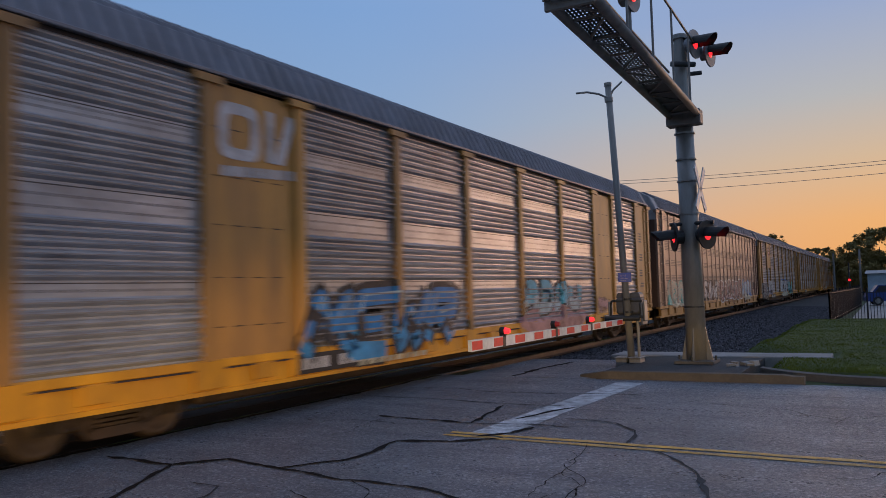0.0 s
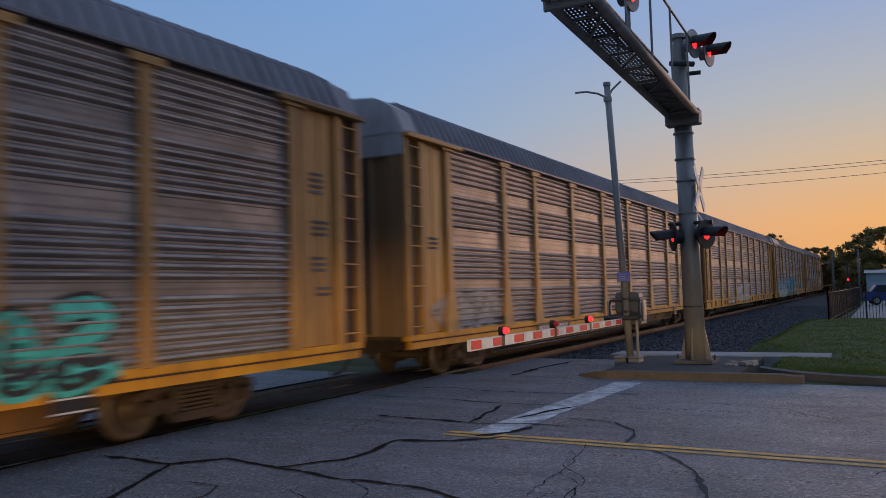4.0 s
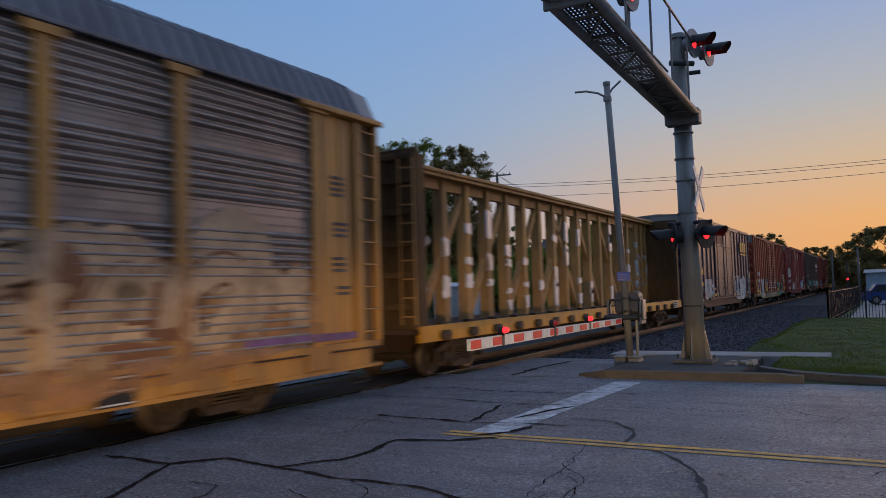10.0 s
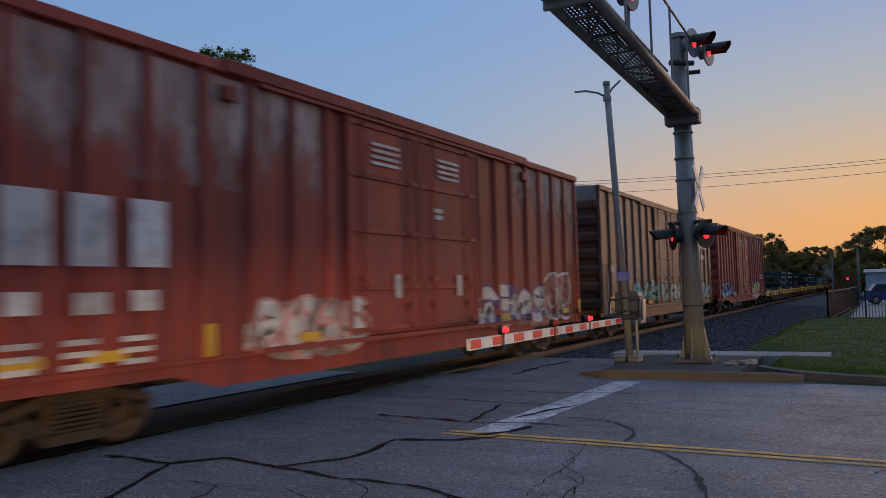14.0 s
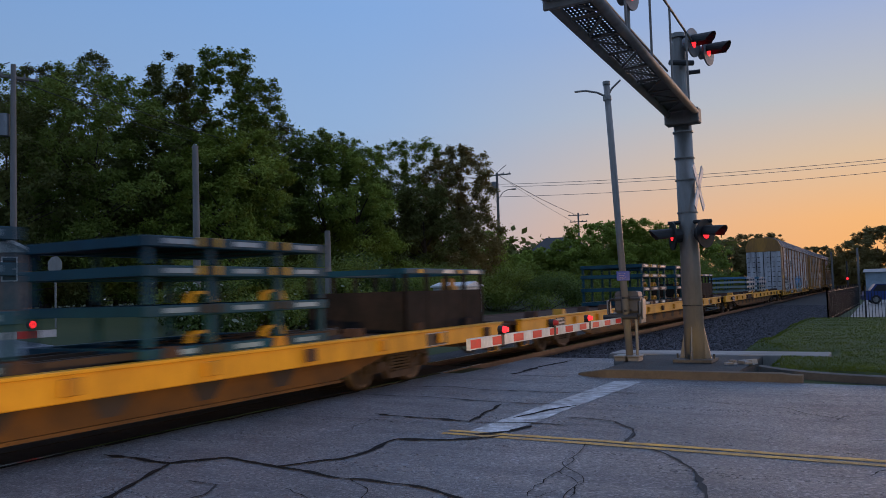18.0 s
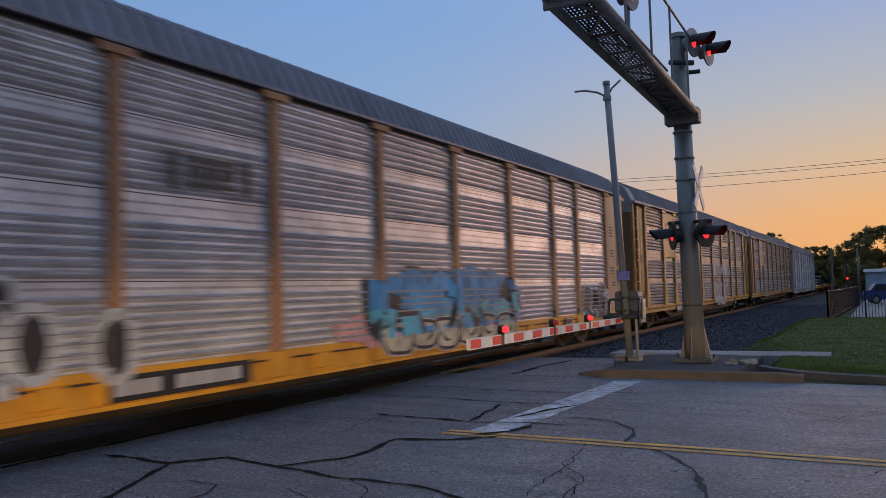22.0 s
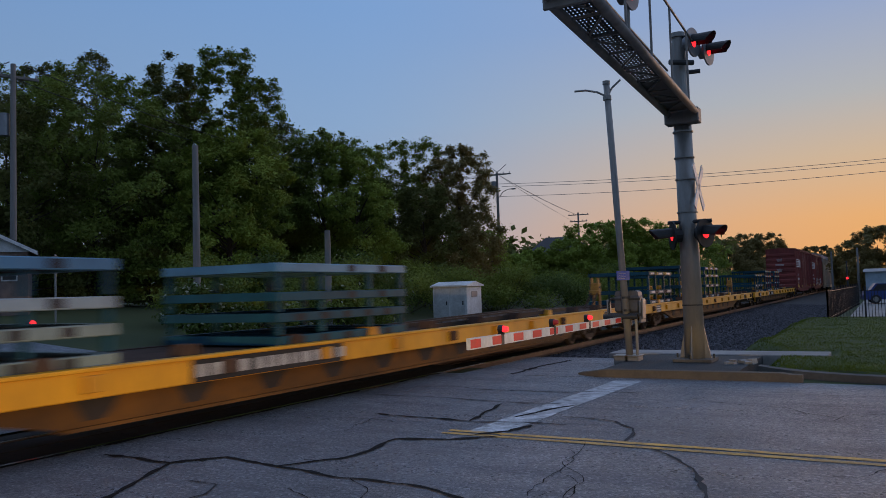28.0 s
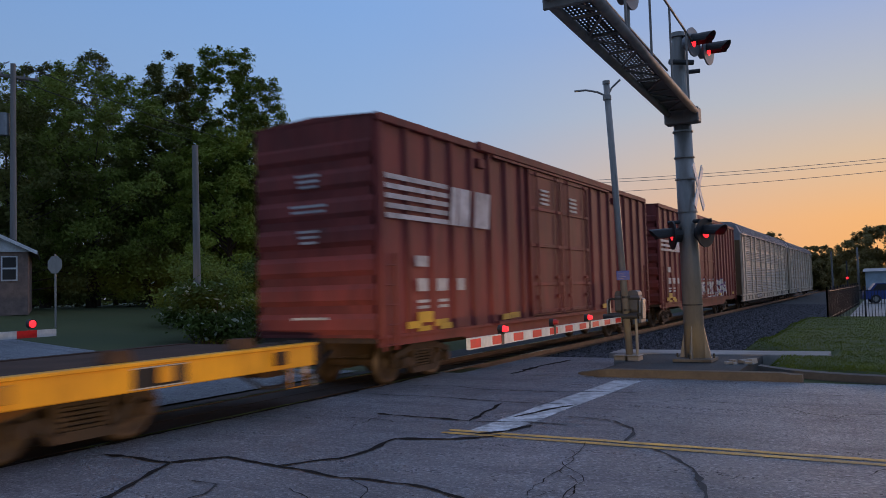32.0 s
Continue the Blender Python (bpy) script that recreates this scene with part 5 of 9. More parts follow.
def autorack(y0, label, panel="brown_panel", post="tan", sill="yellow", end=None, door="dark_tan", ribs=True, plain=(), flared=False, roof="roof", cap="cap_grey", edges=EDGES, plain_mat=None, half_plain=(), open_ends=True, hood=None, pale_roof=False, belly=False):
    car = thing("autorack_car", (TRACK_X, y0, 0), label, "train car", "freight cars of the train")
    DRAPE[car.name] = rack_face(edges, ribs)
    end = end or post
    last = len(edges) - 2
    for k, (a, b) in enumerate(zip(edges, edges[1:])):
        w = round(b - a, 2)
        is_end = k in (0, last)
        if is_end and open_ends:
            continue
        ribbed = ribs and not is_end and k not in plain
        mat = M[end] if is_end else (M[plain_mat or post] if k in plain and ribs else M[panel])
        part("side_panel", PANELS[w, ribbed], mat, car, at=(1.475 if ribbed else 1.5, a, 0))
        if k in plain and ribs:
            tagged(part("perforation", PLAIN[w], M["slot"], car, at=(1.5, a, 0)), kind="stuff")
        if not is_end and k not in plain:
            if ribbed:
                tagged(part("rib_crest", CRESTS[w], M["rib_highlight"], car, at=(1.475, a, 0)), kind="stuff")
            tagged(part("perforation", SLOTS[w, ribbed], M["vent"], car, at=(1.475 if ribbed else 1.5, a, 0)), kind="stuff")
        if k in half_plain:
            part("plain_sheet", Shape().box(1.5, 1.55, a + 0.1, b - 0.1, 3.02, 4.94, 0.006), M[plain_mat or post], car, "plain painted upper sheet")
    for k, a in enumerate(edges[1:-1]):
        if not ribs:
            part("seam", SEAM, M[post], car, at=(1.5, a, 0))
        if ribs or k in (0, last - 1):
            part("post", POST_FLARED if flared else POST, M[post], car, at=(1.49, a, 0))
    for k in (0, 1):
        y, rz = RACK_LEN * k, 180 * k
        m = M[end]
        mirror = (lambda me: me) if k == 0 else flipped
        if open_ends:
            # the darker door colour imitates shade in the recess behind the ladder
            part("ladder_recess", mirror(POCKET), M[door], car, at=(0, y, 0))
            part("corner_post", mirror(END_FRAME), m, car, at=(0, y, 0))
            part("sliding_panel", mirror(SLIDE), m, car, at=(0, y, 0))
            part("eave_hood", mirror(HOOD), M[hood or post], car, at=(0, y, 0))
        else:
            part("corner_post", POST, m, car, at=(1.48, 0.08 if k == 0 else RACK_LEN - 0.08, 0))
        ladder = part("ladder", STILES, m, car, at=(0, 0.09 if k == 0 else RACK_LEN - 0.59, 0))
        for i in range(10):
            part("rung", RUNG, m, ladder, at=(0, 0, 1.2 + 0.4 * i))
        part("roof_cap", CAP, M[cap or end], car, at=(0, y, 0), turn=(0, 0, rz))
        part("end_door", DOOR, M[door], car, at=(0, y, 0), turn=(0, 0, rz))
        part("end_gable", GABLE, M[cap or end], car, at=(0, y, 0), turn=(0, 0, rz))
        for x in (-0.62, 0.0, 0.62):
            part("door_bar", BRACE, M["dark_metal"], car, at=(x, y, 0), turn=(0, 0, rz))
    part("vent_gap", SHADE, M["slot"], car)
    part("side_sill", SILL_THIN if belly else SILL_MESH, M[sill], car, "painted side sill")
    if belly:
        part("belly_plate", BELLY, M["belly"], car, "grimy amber belly plate")
        for k in range(10):
            part("belly_opening", RACK_HOLE, M["slot"], car, at=(1.36, 6.8 + 1.6 * k, 0.6))
    for q in () if belly else edges[1:-1] if ribs else EDGES[1:-1]:
        part("jacking_pad", PAD, M[sill], car, at=(0, q, 0))
        if q < 24:
            part("jacking_pad", PAD_SMALL, M[sill], car, at=(0, q + 1.1, 0))
    part("roof", ROOF, M[roof], car)
    if pale_roof:
        part("roof_patch", PATCH, M["galv"], car, "new bright roof sheets")
    part("eave_rail", EAVE, M["roof"], car)
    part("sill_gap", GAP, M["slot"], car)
    for y in (0.4, RACK_LEN - 0.9):
        part("stirrup", STIRRUP, M["running_gear"], car, at=(1.5, y, 0))
    part("underframe", UNDER, M["running_gear"], car)
    part("far_side", LINER, M["brown_panel"], car)
    truck(car, 3.5)
    truck(car, RACK_LEN - 3.5)
    couplers(car, RACK_LEN)
    plate_ = part("reporting_plate", Shape().box(1.545, 1.562, 6.5, 8.95, 0.62, 0.94, 0.004), M["black"], car, "black plate with pale marks")
    for k in range(9):
        if k != 3:
            part("mark", PLATE_MARK, M["mark_white"], plate_, at=(0, 0.24 * k, 0))
    stencil = part("stencil_panel", Shape().box(1.545, 1.562, 22.05, 22.6, 0.58, 0.96, 0.004), M["black"], car, "black stencil box with pale frame")
    for z in (0.6, 0.76, 0.92):
        part("edge_line", Shape().box(1.5625, 1.5655, 22.07, 22.58, z, z + 0.022), M["mark_white"], stencil)
    x = 1.506 if open_ends else 1.502
    for y, z, rows in ((26.75, 3.9, 4), (26.8, 3.1, 3), (26.75, 2.5, 3), (26.85, 2.0, 2), (0.9, 3.0, 3), (0.95, 1.5, 2), (17.6, 0.84, 3)):
        bars(car, y, z, 0.45, rows, M["vent"], x if z > 1 else 1.563, 0.05, 0.05, seed=int(y * 10))
    return car


CARS = []   # (car, y at the clip's start)


def add_car(car, y):
    CARS.append((car, y))
    return car


A = [add_car(autorack(y, lab, **kw), y) for y, lab, kw in [
    (3.35, "silver ribbed autorack car with yellow panel and blue graffiti", dict(panel="dull_silver", plain=(2, 8), open_ends=False, cap="roof", sill="yellow")),
    (32.85, "autorack car with smooth dusty tan side sheets and cream graffiti", dict(panel="tan_panel", post="tan_panel", ribs=False, edges=EDGES_S, door="dark_brown", end="tan_panel", sill="tan", open_ends=False)),
    (62.4, "autorack car with dusty brown ribbed panels and small yellow logo panel", dict(half_plain=(2,), door="dark_brown", hood="dark_tan", cap="roof", belly=True)),
    (92.1, "autorack car with dusty brown panels and flared yellow posts", dict(flared=True, belly=True)),
    (121.55, "brown autorack car with yellow ends and round blue emblem", dict(flared=True, end="tan")),
    (151.1, "autorack car with brown ribbed panels and turquoise graffiti", dict(pale_roof=True)),
    (180.7, "autorack car with brown ribbed panels and red sign panel", dict(sill="tan"))]]
C = [add_car(autorack(y, lab, **kw), y) for y, lab, kw in [
    (431.9, "silver ribbed autorack car with grey doors and blue graffiti", dict(panel="silver", door="pale_door", cap="tan", post="rust_post", end="scuffed_tan", open_ends=False)),
    (461.55, "autorack car with dusty brown ribbed panels and white graffiti", dict(half_plain=(2,), flared=True, hood="cap_grey", belly=True)),
    (491.25, "autorack car with dark weathered panels and white scrawls", dict(panel="dark_panel", post="rust_post", end="tan", half_plain=(2,), plain_mat="tan", belly=True)),
    (521.0, "autorack car with pale blue-grey panels and white ends", dict(panel="silver", post="white_panel", end="white_panel", door="bluegrey_panel", sill="white_panel", cap="dark_tan"))]]
for y in (686.1, 715.8):
    add_car(autorack(y, "autorack car with pale cream ribbed panels near the train's end", panel="cream_panel", post="cream_panel", sill="cream_panel"), y)


# ---- boxcars ----
def wall_rib(z0, z1, depth=0.074):
    s = Shape().prism([(0, -0.09), (depth, -0.05), (depth, 0.05), (0, 0.09)], "z", z0 + 0.03, z1 - 0.03)
    return s.mesh("wall_rib")


RIB = wall_rib(1.0, 5.2)
TAB = Shape().box(0, 0.005, 0, 0.55, 0, 0.14).mesh("reflector_strip")


def boxcar(y0, length, label, paint_, step=0.95, doors=(7.0, 12.4), ribbed_doors=False, top="galv", z1=5.2, sill=None, header=True):
    car = thing("boxcar", (TRACK_X, y0, 0), label, "train car", "freight cars of the train")
    m = M[paint_]
    z0 = 1.0
    DRAPE[car.name] = box_face(step, doors)
    part("side_wall", Shape().box(1.36, 1.46, 0, length, z0, z1), m, car)
    y = 0.12
    while y < length:
        if not doors[0] - 0.15 < y < doors[1] + 0.15:
            part("wall_rib", RIB, m, car, at=(1.46, y, 0))
        y += step
    part("far_wall", Shape().box(-1.46, -1.36, 0, length, z0, z1), m, car)
    for k in (0, 1):
        wall = part("end_wall", Shape().box(-1.44, 1.44, 0.0, 0.08, z0, z1 - 0.05), m, car, at=(0, length * k, 0), turn=(0, 0, 180 * k))
        z = z0
        while z < z1 - 0.7:
            part("end_rib", Shape().prism([(0, z + 0.06), (-0.06, z + 0.16), (-0.06, z + 0.36), (0, z + 0.46)], "x", -1.42, 1.42), m, wall)
            z += 0.56
        part("end_cap_plate", Shape().box(-1.44, 1.44, -0.03, 0.0, z1 - 0.62, z1 + 0.02), M[top], wall, "bare grey upper end plate")
    # roof with cross ribs
    s = Shape().prism([(-1.5, z1), (1.5, z1), (1.5, z1 + 0.04), (0, z1 + 0.13), (-1.5, z1 + 0.04)], "y", -0.03, length + 0.03)
    y = 0.6
    while y < length:
        s.prism([(-1.5, z1 + 0.05), (1.5, z1 + 0.05), (1.5, z1 + 0.09), (0, z1 + 0.18), (-1.5, z1 + 0.09)], "y", y - 0.04, y + 0.04)
        y += 1.1
    part("roof", s, M["galv"] if top == "galv" else m, car)
    part("roof_rail", Shape().box(1.42, 1.56, 0, length, z1 - 0.1, z1 + 0.06, 0.015), m, car)
    if header:   # plate over the doors' track, prouder and higher than the wall
        part("door_header", Shape().box(1.46, 1.6, doors[0] - 3.0, doors[1] + 3.0, z1 - 0.09, z1 + 0.11, 0.015), m, car)
        for y in (doors[0] - 3.0, doors[1] + 2.75):
            part("header_box", Shape().box(1.46, 1.58, y, y + 0.3, z1 - 0.5, z1 - 0.28, 0.015), m, car)
    # doors: two leaves with bars and hardware
    mid = (doors[0] + doors[1]) / 2
    for a, b in ((doors[0], mid - 0.03), (mid + 0.03, doors[1])):
        door = part("door", Shape().box(1.46, 1.52, a, b, z0 + 0.1, z1 - 0.15, 0.01), m, car)
        if ribbed_doors:
            z = z0 + 0.2
            while z < z1 - 0.3:
                part("door_rib", Shape().prism([(1.52, z), (1.565, z + 0.05), (1.565, z + 0.1), (1.52, z + 0.15)], "y", a + 0.12, b - 0.12), m, door)
                z += 0.21
        else:
            for z in (z0 + 0.2, z0 + 0.95, z0 + 2.0, z0 + 3.0, z1 - 0.25):
                part("door_bar", Shape().box(1.52, 1.555, a, b, z - 0.045, z + 0.045, 0.008), m, door)
            for y in (a + 0.05, b - 0.05):
                part("door_edge", Shape().box(1.52, 1.55, y - 0.05, y + 0.05, z0 + 0.1, z1 - 0.15), m, door)
        for y in (a + 0.45, b - 0.45):
            part("lock_rod", Shape().tube((1.58, y, z0 + 0.15), (1.58, y, z1 - 0.2), 0.022, n=6), m, door)
            part("lock_keeper", Shape().box(1.54, 1.6, y - 0.12, y + 0.12, z0 + 1.1, z0 + 1.18), m, door)
            part("lock_keeper", Shape().box(1.54, 1.6, y - 0.08, y + 0.08, z0 + 0.55, z0 + 0.65), m, door)
    part("door_track", Shape().box(1.46, 1.6, doors[0] - 2.2, doors[1] + 2.2, z0 + 0.0, z0 + 0.08).box(1.46, 1.58, doors[0] - 2.2, doors[1] + 2.2, z1 - 0.16, z1 - 0.1), m, car)
    # sill deepens between the trucks
    s = Shape().add([(1.44, 0, 1.0), (1.44, length, 1.0), (1.44, length, 0.82), (1.44, length - 3.4, 0.82), (1.44, length - 4.2, 0.6), (1.44, 4.2, 0.6), (1.44, 3.4, 0.82), (1.44, 0, 0.82)],
                    [(0, 1, 2, 3, 4, 5, 6, 7)])
    s.box(1.4, 1.5, 0, length, 0.98, 1.04)
    part("side_sill", s, M[sill] if sill else m, car)
    part("underframe", Shape().box(-0.35, 0.35, 0.2, length - 0.2, 0.6, 1.0).box(-1.4, 1.4, 0.02, length - 0.02, 0.9, 1.0).box(-1.3, -0.6, length * 0.45, length * 0.6, 0.45, 0.9), M["running_gear"], car)
    part("ladder", LADDER_SHORT, M["mark_white"] if paint_ == "black_car" else m, car, at=(1.5, length - 0.55, 0))
    part("ladder", LADDER_SHORT, M["mark_white"] if paint_ == "black_car" else m, car, at=(1.5, 0.12, 0))
    truck(car, 2.2)
    truck(car, length - 2.2)
    couplers(car, length)
    for y in (0.9, 2.0, doors[0] - 1.4, doors[1] + 1.2, length - 1.6):
        part("reflector_strip", TAB, M["mark_yellow"], car, "yellow reflector strip", at=(1.535, y, z0 + 0.12))
    return car


B = [add_car(boxcar(y, n, lab, col, **kw), y) for y, n, lab, col, kw in [
    (235.65, 19.4, "near-black boxcar with yellow lettering and pale graffiti", "black_car", dict(doors=(6.75, 12.4), step=1.13, header=False, sill="dark_sill")),
    (257.5, 19.5, "red-brown boxcar with ribbed double doors and white graffiti", "red_brown", dict(doors=(7.5, 12.65), ribbed_doors=True, sill="grimy_lit_sill", header=False, step=1.05)),
    (279.0, 19.25, "faded red boxcar with pale lettering and white graffiti", "faded_red", dict(doors=(7.25, 12.25))),
    (300.45, 19.3, "dark brown boxcar with white and teal graffiti", "dark_brown", dict(doors=(7.2, 11.7), step=1.02, header=False)),
    (321.7, 19.3, "faded red boxcar with streaked wall and blue-yellow graffiti", "faded_red", dict(doors=(6.5, 11.6)))]]
N = [add_car(boxcar(y, 19.15, "maroon boxcar with white striped emblem and ribbed walls", "maroon", doors=(7.2, 12.0), top="maroon"), y) for y in (643.2, 664.35)]


# ---- centre-beam flat ----
def centrebeam(y0, length=23.3):
    car = thing("centerbeam_flatcar", (TRACK_X, y0, 0), "empty yellow-brown centre-beam flatcar with wrapped posts", "train car", "freight cars of the train")
    DRAPE[car.name] = lambda y, z: 0.16
    part("deck", Shape().box(-1.45, 1.45, 0, length, 0.99, 1.1).box(-0.3, 0.3, 0.2, length - 0.2, 0.6, 0.99), M["deck"], car)
    part("side_sill", Shape().box(1.38, 1.5, 0, length, 0.82, 1.16, 0.01), M["yellow"], car)
    for k in range(17):
        y = 0.83 + 1.28 * k
        w = part("winch", Shape().box(1.46, 1.58, y, y + 0.32, 0.84, 1.04, 0.02).tube((1.5, y - 0.06, 0.94), (1.5, y + 0.38, 0.94), 0.06, n=10), M["running_gear"], car)
        part("cleat", Shape().box(1.3, 1.48, y + 0.05, y + 0.27, 1.16, 1.22, 0.01), M["running_gear"], w)
    part("top_beam", Shape().box(-0.42, 0.42, 0, length, 4.74, 4.84, 0.02).box(-0.36, 0.36, 0, length, 4.66, 4.74).box(-0.08, 0.08, 0, length, 4.4, 4.66), M["beam"], car)
    mid, rng = length / 2 + 0.05, random.Random(4)
    posts = sorted([mid - 0.55 - 1.26 * k for k in range(8)] + [mid + 0.55 + 1.26 * k for k in range(8)])
    for y in posts:
        p = part("post", Shape().prism([(y - 0.15, 1.1), (y + 0.15, 1.1), (y + 0.11, 4.66), (y - 0.11, 4.66)], "x", -0.14, 0.14), M["beam"], car)
        part("top_gusset", Shape().prism([(y - 0.24, 4.66), (y + 0.24, 4.66), (y + 0.12, 4.25), (y - 0.12, 4.25)], "x", -0.05, 0.05), M["beam"], p)
        z = 1.3
        while z < 3.6:
            if rng.random() < 0.55:
                h, q = rng.uniform(0.15, 0.75), rng.uniform(-0.16, 0.03)
                wrap = Shape().add([(0.155, y - 0.16 - q, z), (0.155, y + 0.15, z + rng.uniform(-0.08, 0.08)), (0.155, y + 0.16, z + h), (0.155, y - 0.15, z + h + rng.uniform(-0.1, 0.1)),
                                    (0.1, y - 0.155, z), (0.1, y + 0.155, z), (0.1, y + 0.155, z + h), (0.1, y - 0.155, z + h)], [(0, 1, 2, 3), (0, 3, 7, 4), (1, 5, 6, 2)])
                part("torn_wrapping", wrap, M["plastic"], p, "torn white plastic wrapping left on the post")
                if rng.random() < 0.4:
                    part("loose_flap", Shape().add([(0.16, y - 0.15, z + h * 0.5), (0.2, y - 0.36, z + h * 0.3), (0.18, y - 0.3, z + h * 0.1), (0.16, y - 0.15, z)], [(0, 1, 2, 3)]), M["plastic"], p)
            z += rng.uniform(0.3, 0.7)

    def brace(ya, za, yb, zb):
        part("brace", Shape().add([(x, y, z) for x in (0.07, -0.07) for y, z in ((ya - 0.1, za), (ya + 0.1, za), (yb + 0.1, zb), (yb - 0.1, zb))],
                                  [(0, 1, 2, 3), (7, 6, 5, 4), (0, 4, 5, 1), (3, 2, 6, 7), (1, 5, 6, 2), (0, 3, 7, 4)]), M["beam"], car)
    for k in (1, 3, 5, 7):
        brace(posts[k - 1] + 0.1, 1.15, posts[k + 1], 4.55)
        brace(posts[16 - k] - 0.1, 1.15, posts[14 - k], 4.55)
    for k in (0, 1):
        s = Shape().box(-1.46, 1.46, 0, 0.12, 1.1, 4.84, 0.02).box(1.3, 1.46, 0.12, 0.34, 1.1, 4.7).box(-1.46, -1.3, 0.12, 0.34, 1.1, 4.7)
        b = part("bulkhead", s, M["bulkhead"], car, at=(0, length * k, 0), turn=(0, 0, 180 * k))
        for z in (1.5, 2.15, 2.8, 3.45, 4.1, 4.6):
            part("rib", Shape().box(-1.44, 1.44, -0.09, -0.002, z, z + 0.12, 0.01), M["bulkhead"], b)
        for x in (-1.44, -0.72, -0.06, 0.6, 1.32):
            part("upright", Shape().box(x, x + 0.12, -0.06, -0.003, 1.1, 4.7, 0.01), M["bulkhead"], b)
        side = Shape().box(-0.05, 0.05, 0.12, 2.0, 1.1, 4.66)
        for y in (0.7, 1.35, 1.9):
            side.box(-0.13, 0.13, y, y + 0.12, 1.1, 4.66)
        part("end_gusset", side, M["beam"], car, at=(0, length * k, 0), turn=(0, 0, 180 * k))
        part("end_ladder", flat_ladder(), M["beam"], b, at=(1.1, -0.1, 0))
    truck(car, 2.4)
    truck(car, length - 2.4)
    couplers(car, length)
    plate_ = part("reporting_plate", Shape().box(1.5, 1.506, length - 1.5, length - 0.7, 0.84, 1.12), M["mark_white"], car, "white stencil plate with dark rows")
    for k in range(3):
        part("mark", Shape().box(1.507, 1.51, length - 1.45, length - 0.78, 0.88 + 0.08 * k, 0.92 + 0.08 * k), M["slot"], plate_)
    return car


def flat_ladder():
    s = Shape()
    for x in (0, 0.34):
        s.box(x, x + 0.03, -0.03, 0.0, 1.2, 4.6)
    for k in range(9):
        s.box(0, 0.34, -0.03, -0.01, 1.35 + 0.38 * k, 1.38 + 0.38 * k)
    return s


CB = add_car(centrebeam(210.36), 210.36)


# ---- long flatcars with stacked frames ----
# flat dark plate on the belly draws a shaded gap under the sill
HOLE = Shape().prism([(-0.3, 0.15), (-0.12, -0.13), (0.16, -0.13), (0.42, 0.15)], "x", 0.0, 0.006).mesh("belly_opening")


def flatcar(y0, length, lettered="", hitch=True):
    car = thing("flatcar", (TRACK_X, y0, 0), "long yellow flatcar with rusty deck and tie-down fittings", "train car", "freight cars of the train")
    part("deck", Shape().box(-1.4, 1.4, 0, length, 0.92, 1.02).box(-0.35, 0.35, 0.2, length - 0.2, 0.55, 0.92), M["deck"], car)
    part("side_sill", Shape().box(1.36, 1.5, 0, length, 0.7, 1.06, 0.015).box(1.34, 1.54, 0, length, 1.02, 1.07, 0.01), M["flat_yellow"], car, "yellow painted side sill")
    part("far_sill", Shape().box(-1.54, -1.36, 0, length, 0.7, 1.035), M["deck"], car)
    # deep belly plate between the trucks, tapering to its ends
    part("belly_plate", Shape().prism([(4.3, 0.72), (6.2, 0.34), (length - 6.2, 0.34), (length - 4.3, 0.72)], "x", 1.12, 1.2).box(1.06, 1.26, 6.2, length - 6.2, 0.3, 0.345), M["belly"], car, "grimy amber belly plate")
    k = 6.6
    while k < length - 6.6:
        part("belly_opening", HOLE, M["slot"], car, at=(1.2, k, 0.54))
        k += 1.6
    if lettered:
        part("letter_band", Shape().box(1.5, 1.506, 7.9, 11.3, 0.71, 1.015), M[lettered], car, "black painted band" if lettered == "black" else "rusty brown painted band")
        for a, b in ((8.0, 8.9), (9.15, 10.5), (10.9, 11.2)) if lettered == "black" else ():
            y = a
            while y < b:
                part("mark", Shape().box(1.507, 1.511, y, y + 0.17, 0.78, 0.95), M["mark_white"], car)
                y += 0.27
    for k in range(13):
        y = 1.4 + k * (length - 2.8) / 12
        part("tie_down", Shape().prism([(y - 0.18, 1.02), (y + 0.18, 1.02), (y + 0.1, 1.22), (y - 0.1, 1.22)], "x", 1.05, 1.35), M["yellow" if k % 4 == 1 else "deck"], car)
        part("stake_pocket", Shape().box(1.5, 1.58, y + 0.4, y + 0.62, 0.78, 0.98, 0.01), M["yellow" if k % 3 else "deck"], car)
    for k in range(5):
        y = length * 0.62 + 0.35 * k
        part("chain", Shape().pipe([(0.3 + 0.2 * k, y, 1.045), (0.6 + 0.12 * k, y + 1.1, 1.06), (0.9 + 0.05 * k, y + 2.4, 1.045)], 0.02, 5), M["running_gear"], car)
    # narrow platforms, hoses and levers past both ends of the sills
    for y, way in ((0, -1), (length, 1)):
        a, b = sorted((y, y + way * 0.5))
        part("end_platform", Shape().box(-1.15, 1.2, a, b, 0.72, 0.98, 0.02).box(-0.4, 0.4, a, b, 0.45, 0.72), M["deck"], car, "rusty end platform")
        part("air_hose", Shape().pipe([(0.35, y + way * 0.35, 0.72), (0.5, y + way * 0.55, 0.38), (0.62, y + way * 0.15, 0.3), (0.8, y - way * 0.5, 0.36), (0.7, y - way * 0.9, 0.6)], 0.03, 6), M["dark_metal"], car)
        part("uncoupling_lever", Shape().pipe([(0.2, y + way * 0.4, 0.6), (0.9, y + way * 0.3, 0.52), (1.35, y + way * 0.15, 0.5), (1.38, y + way * 0.1, 0.34)], 0.018, 5), M["galv"], car)
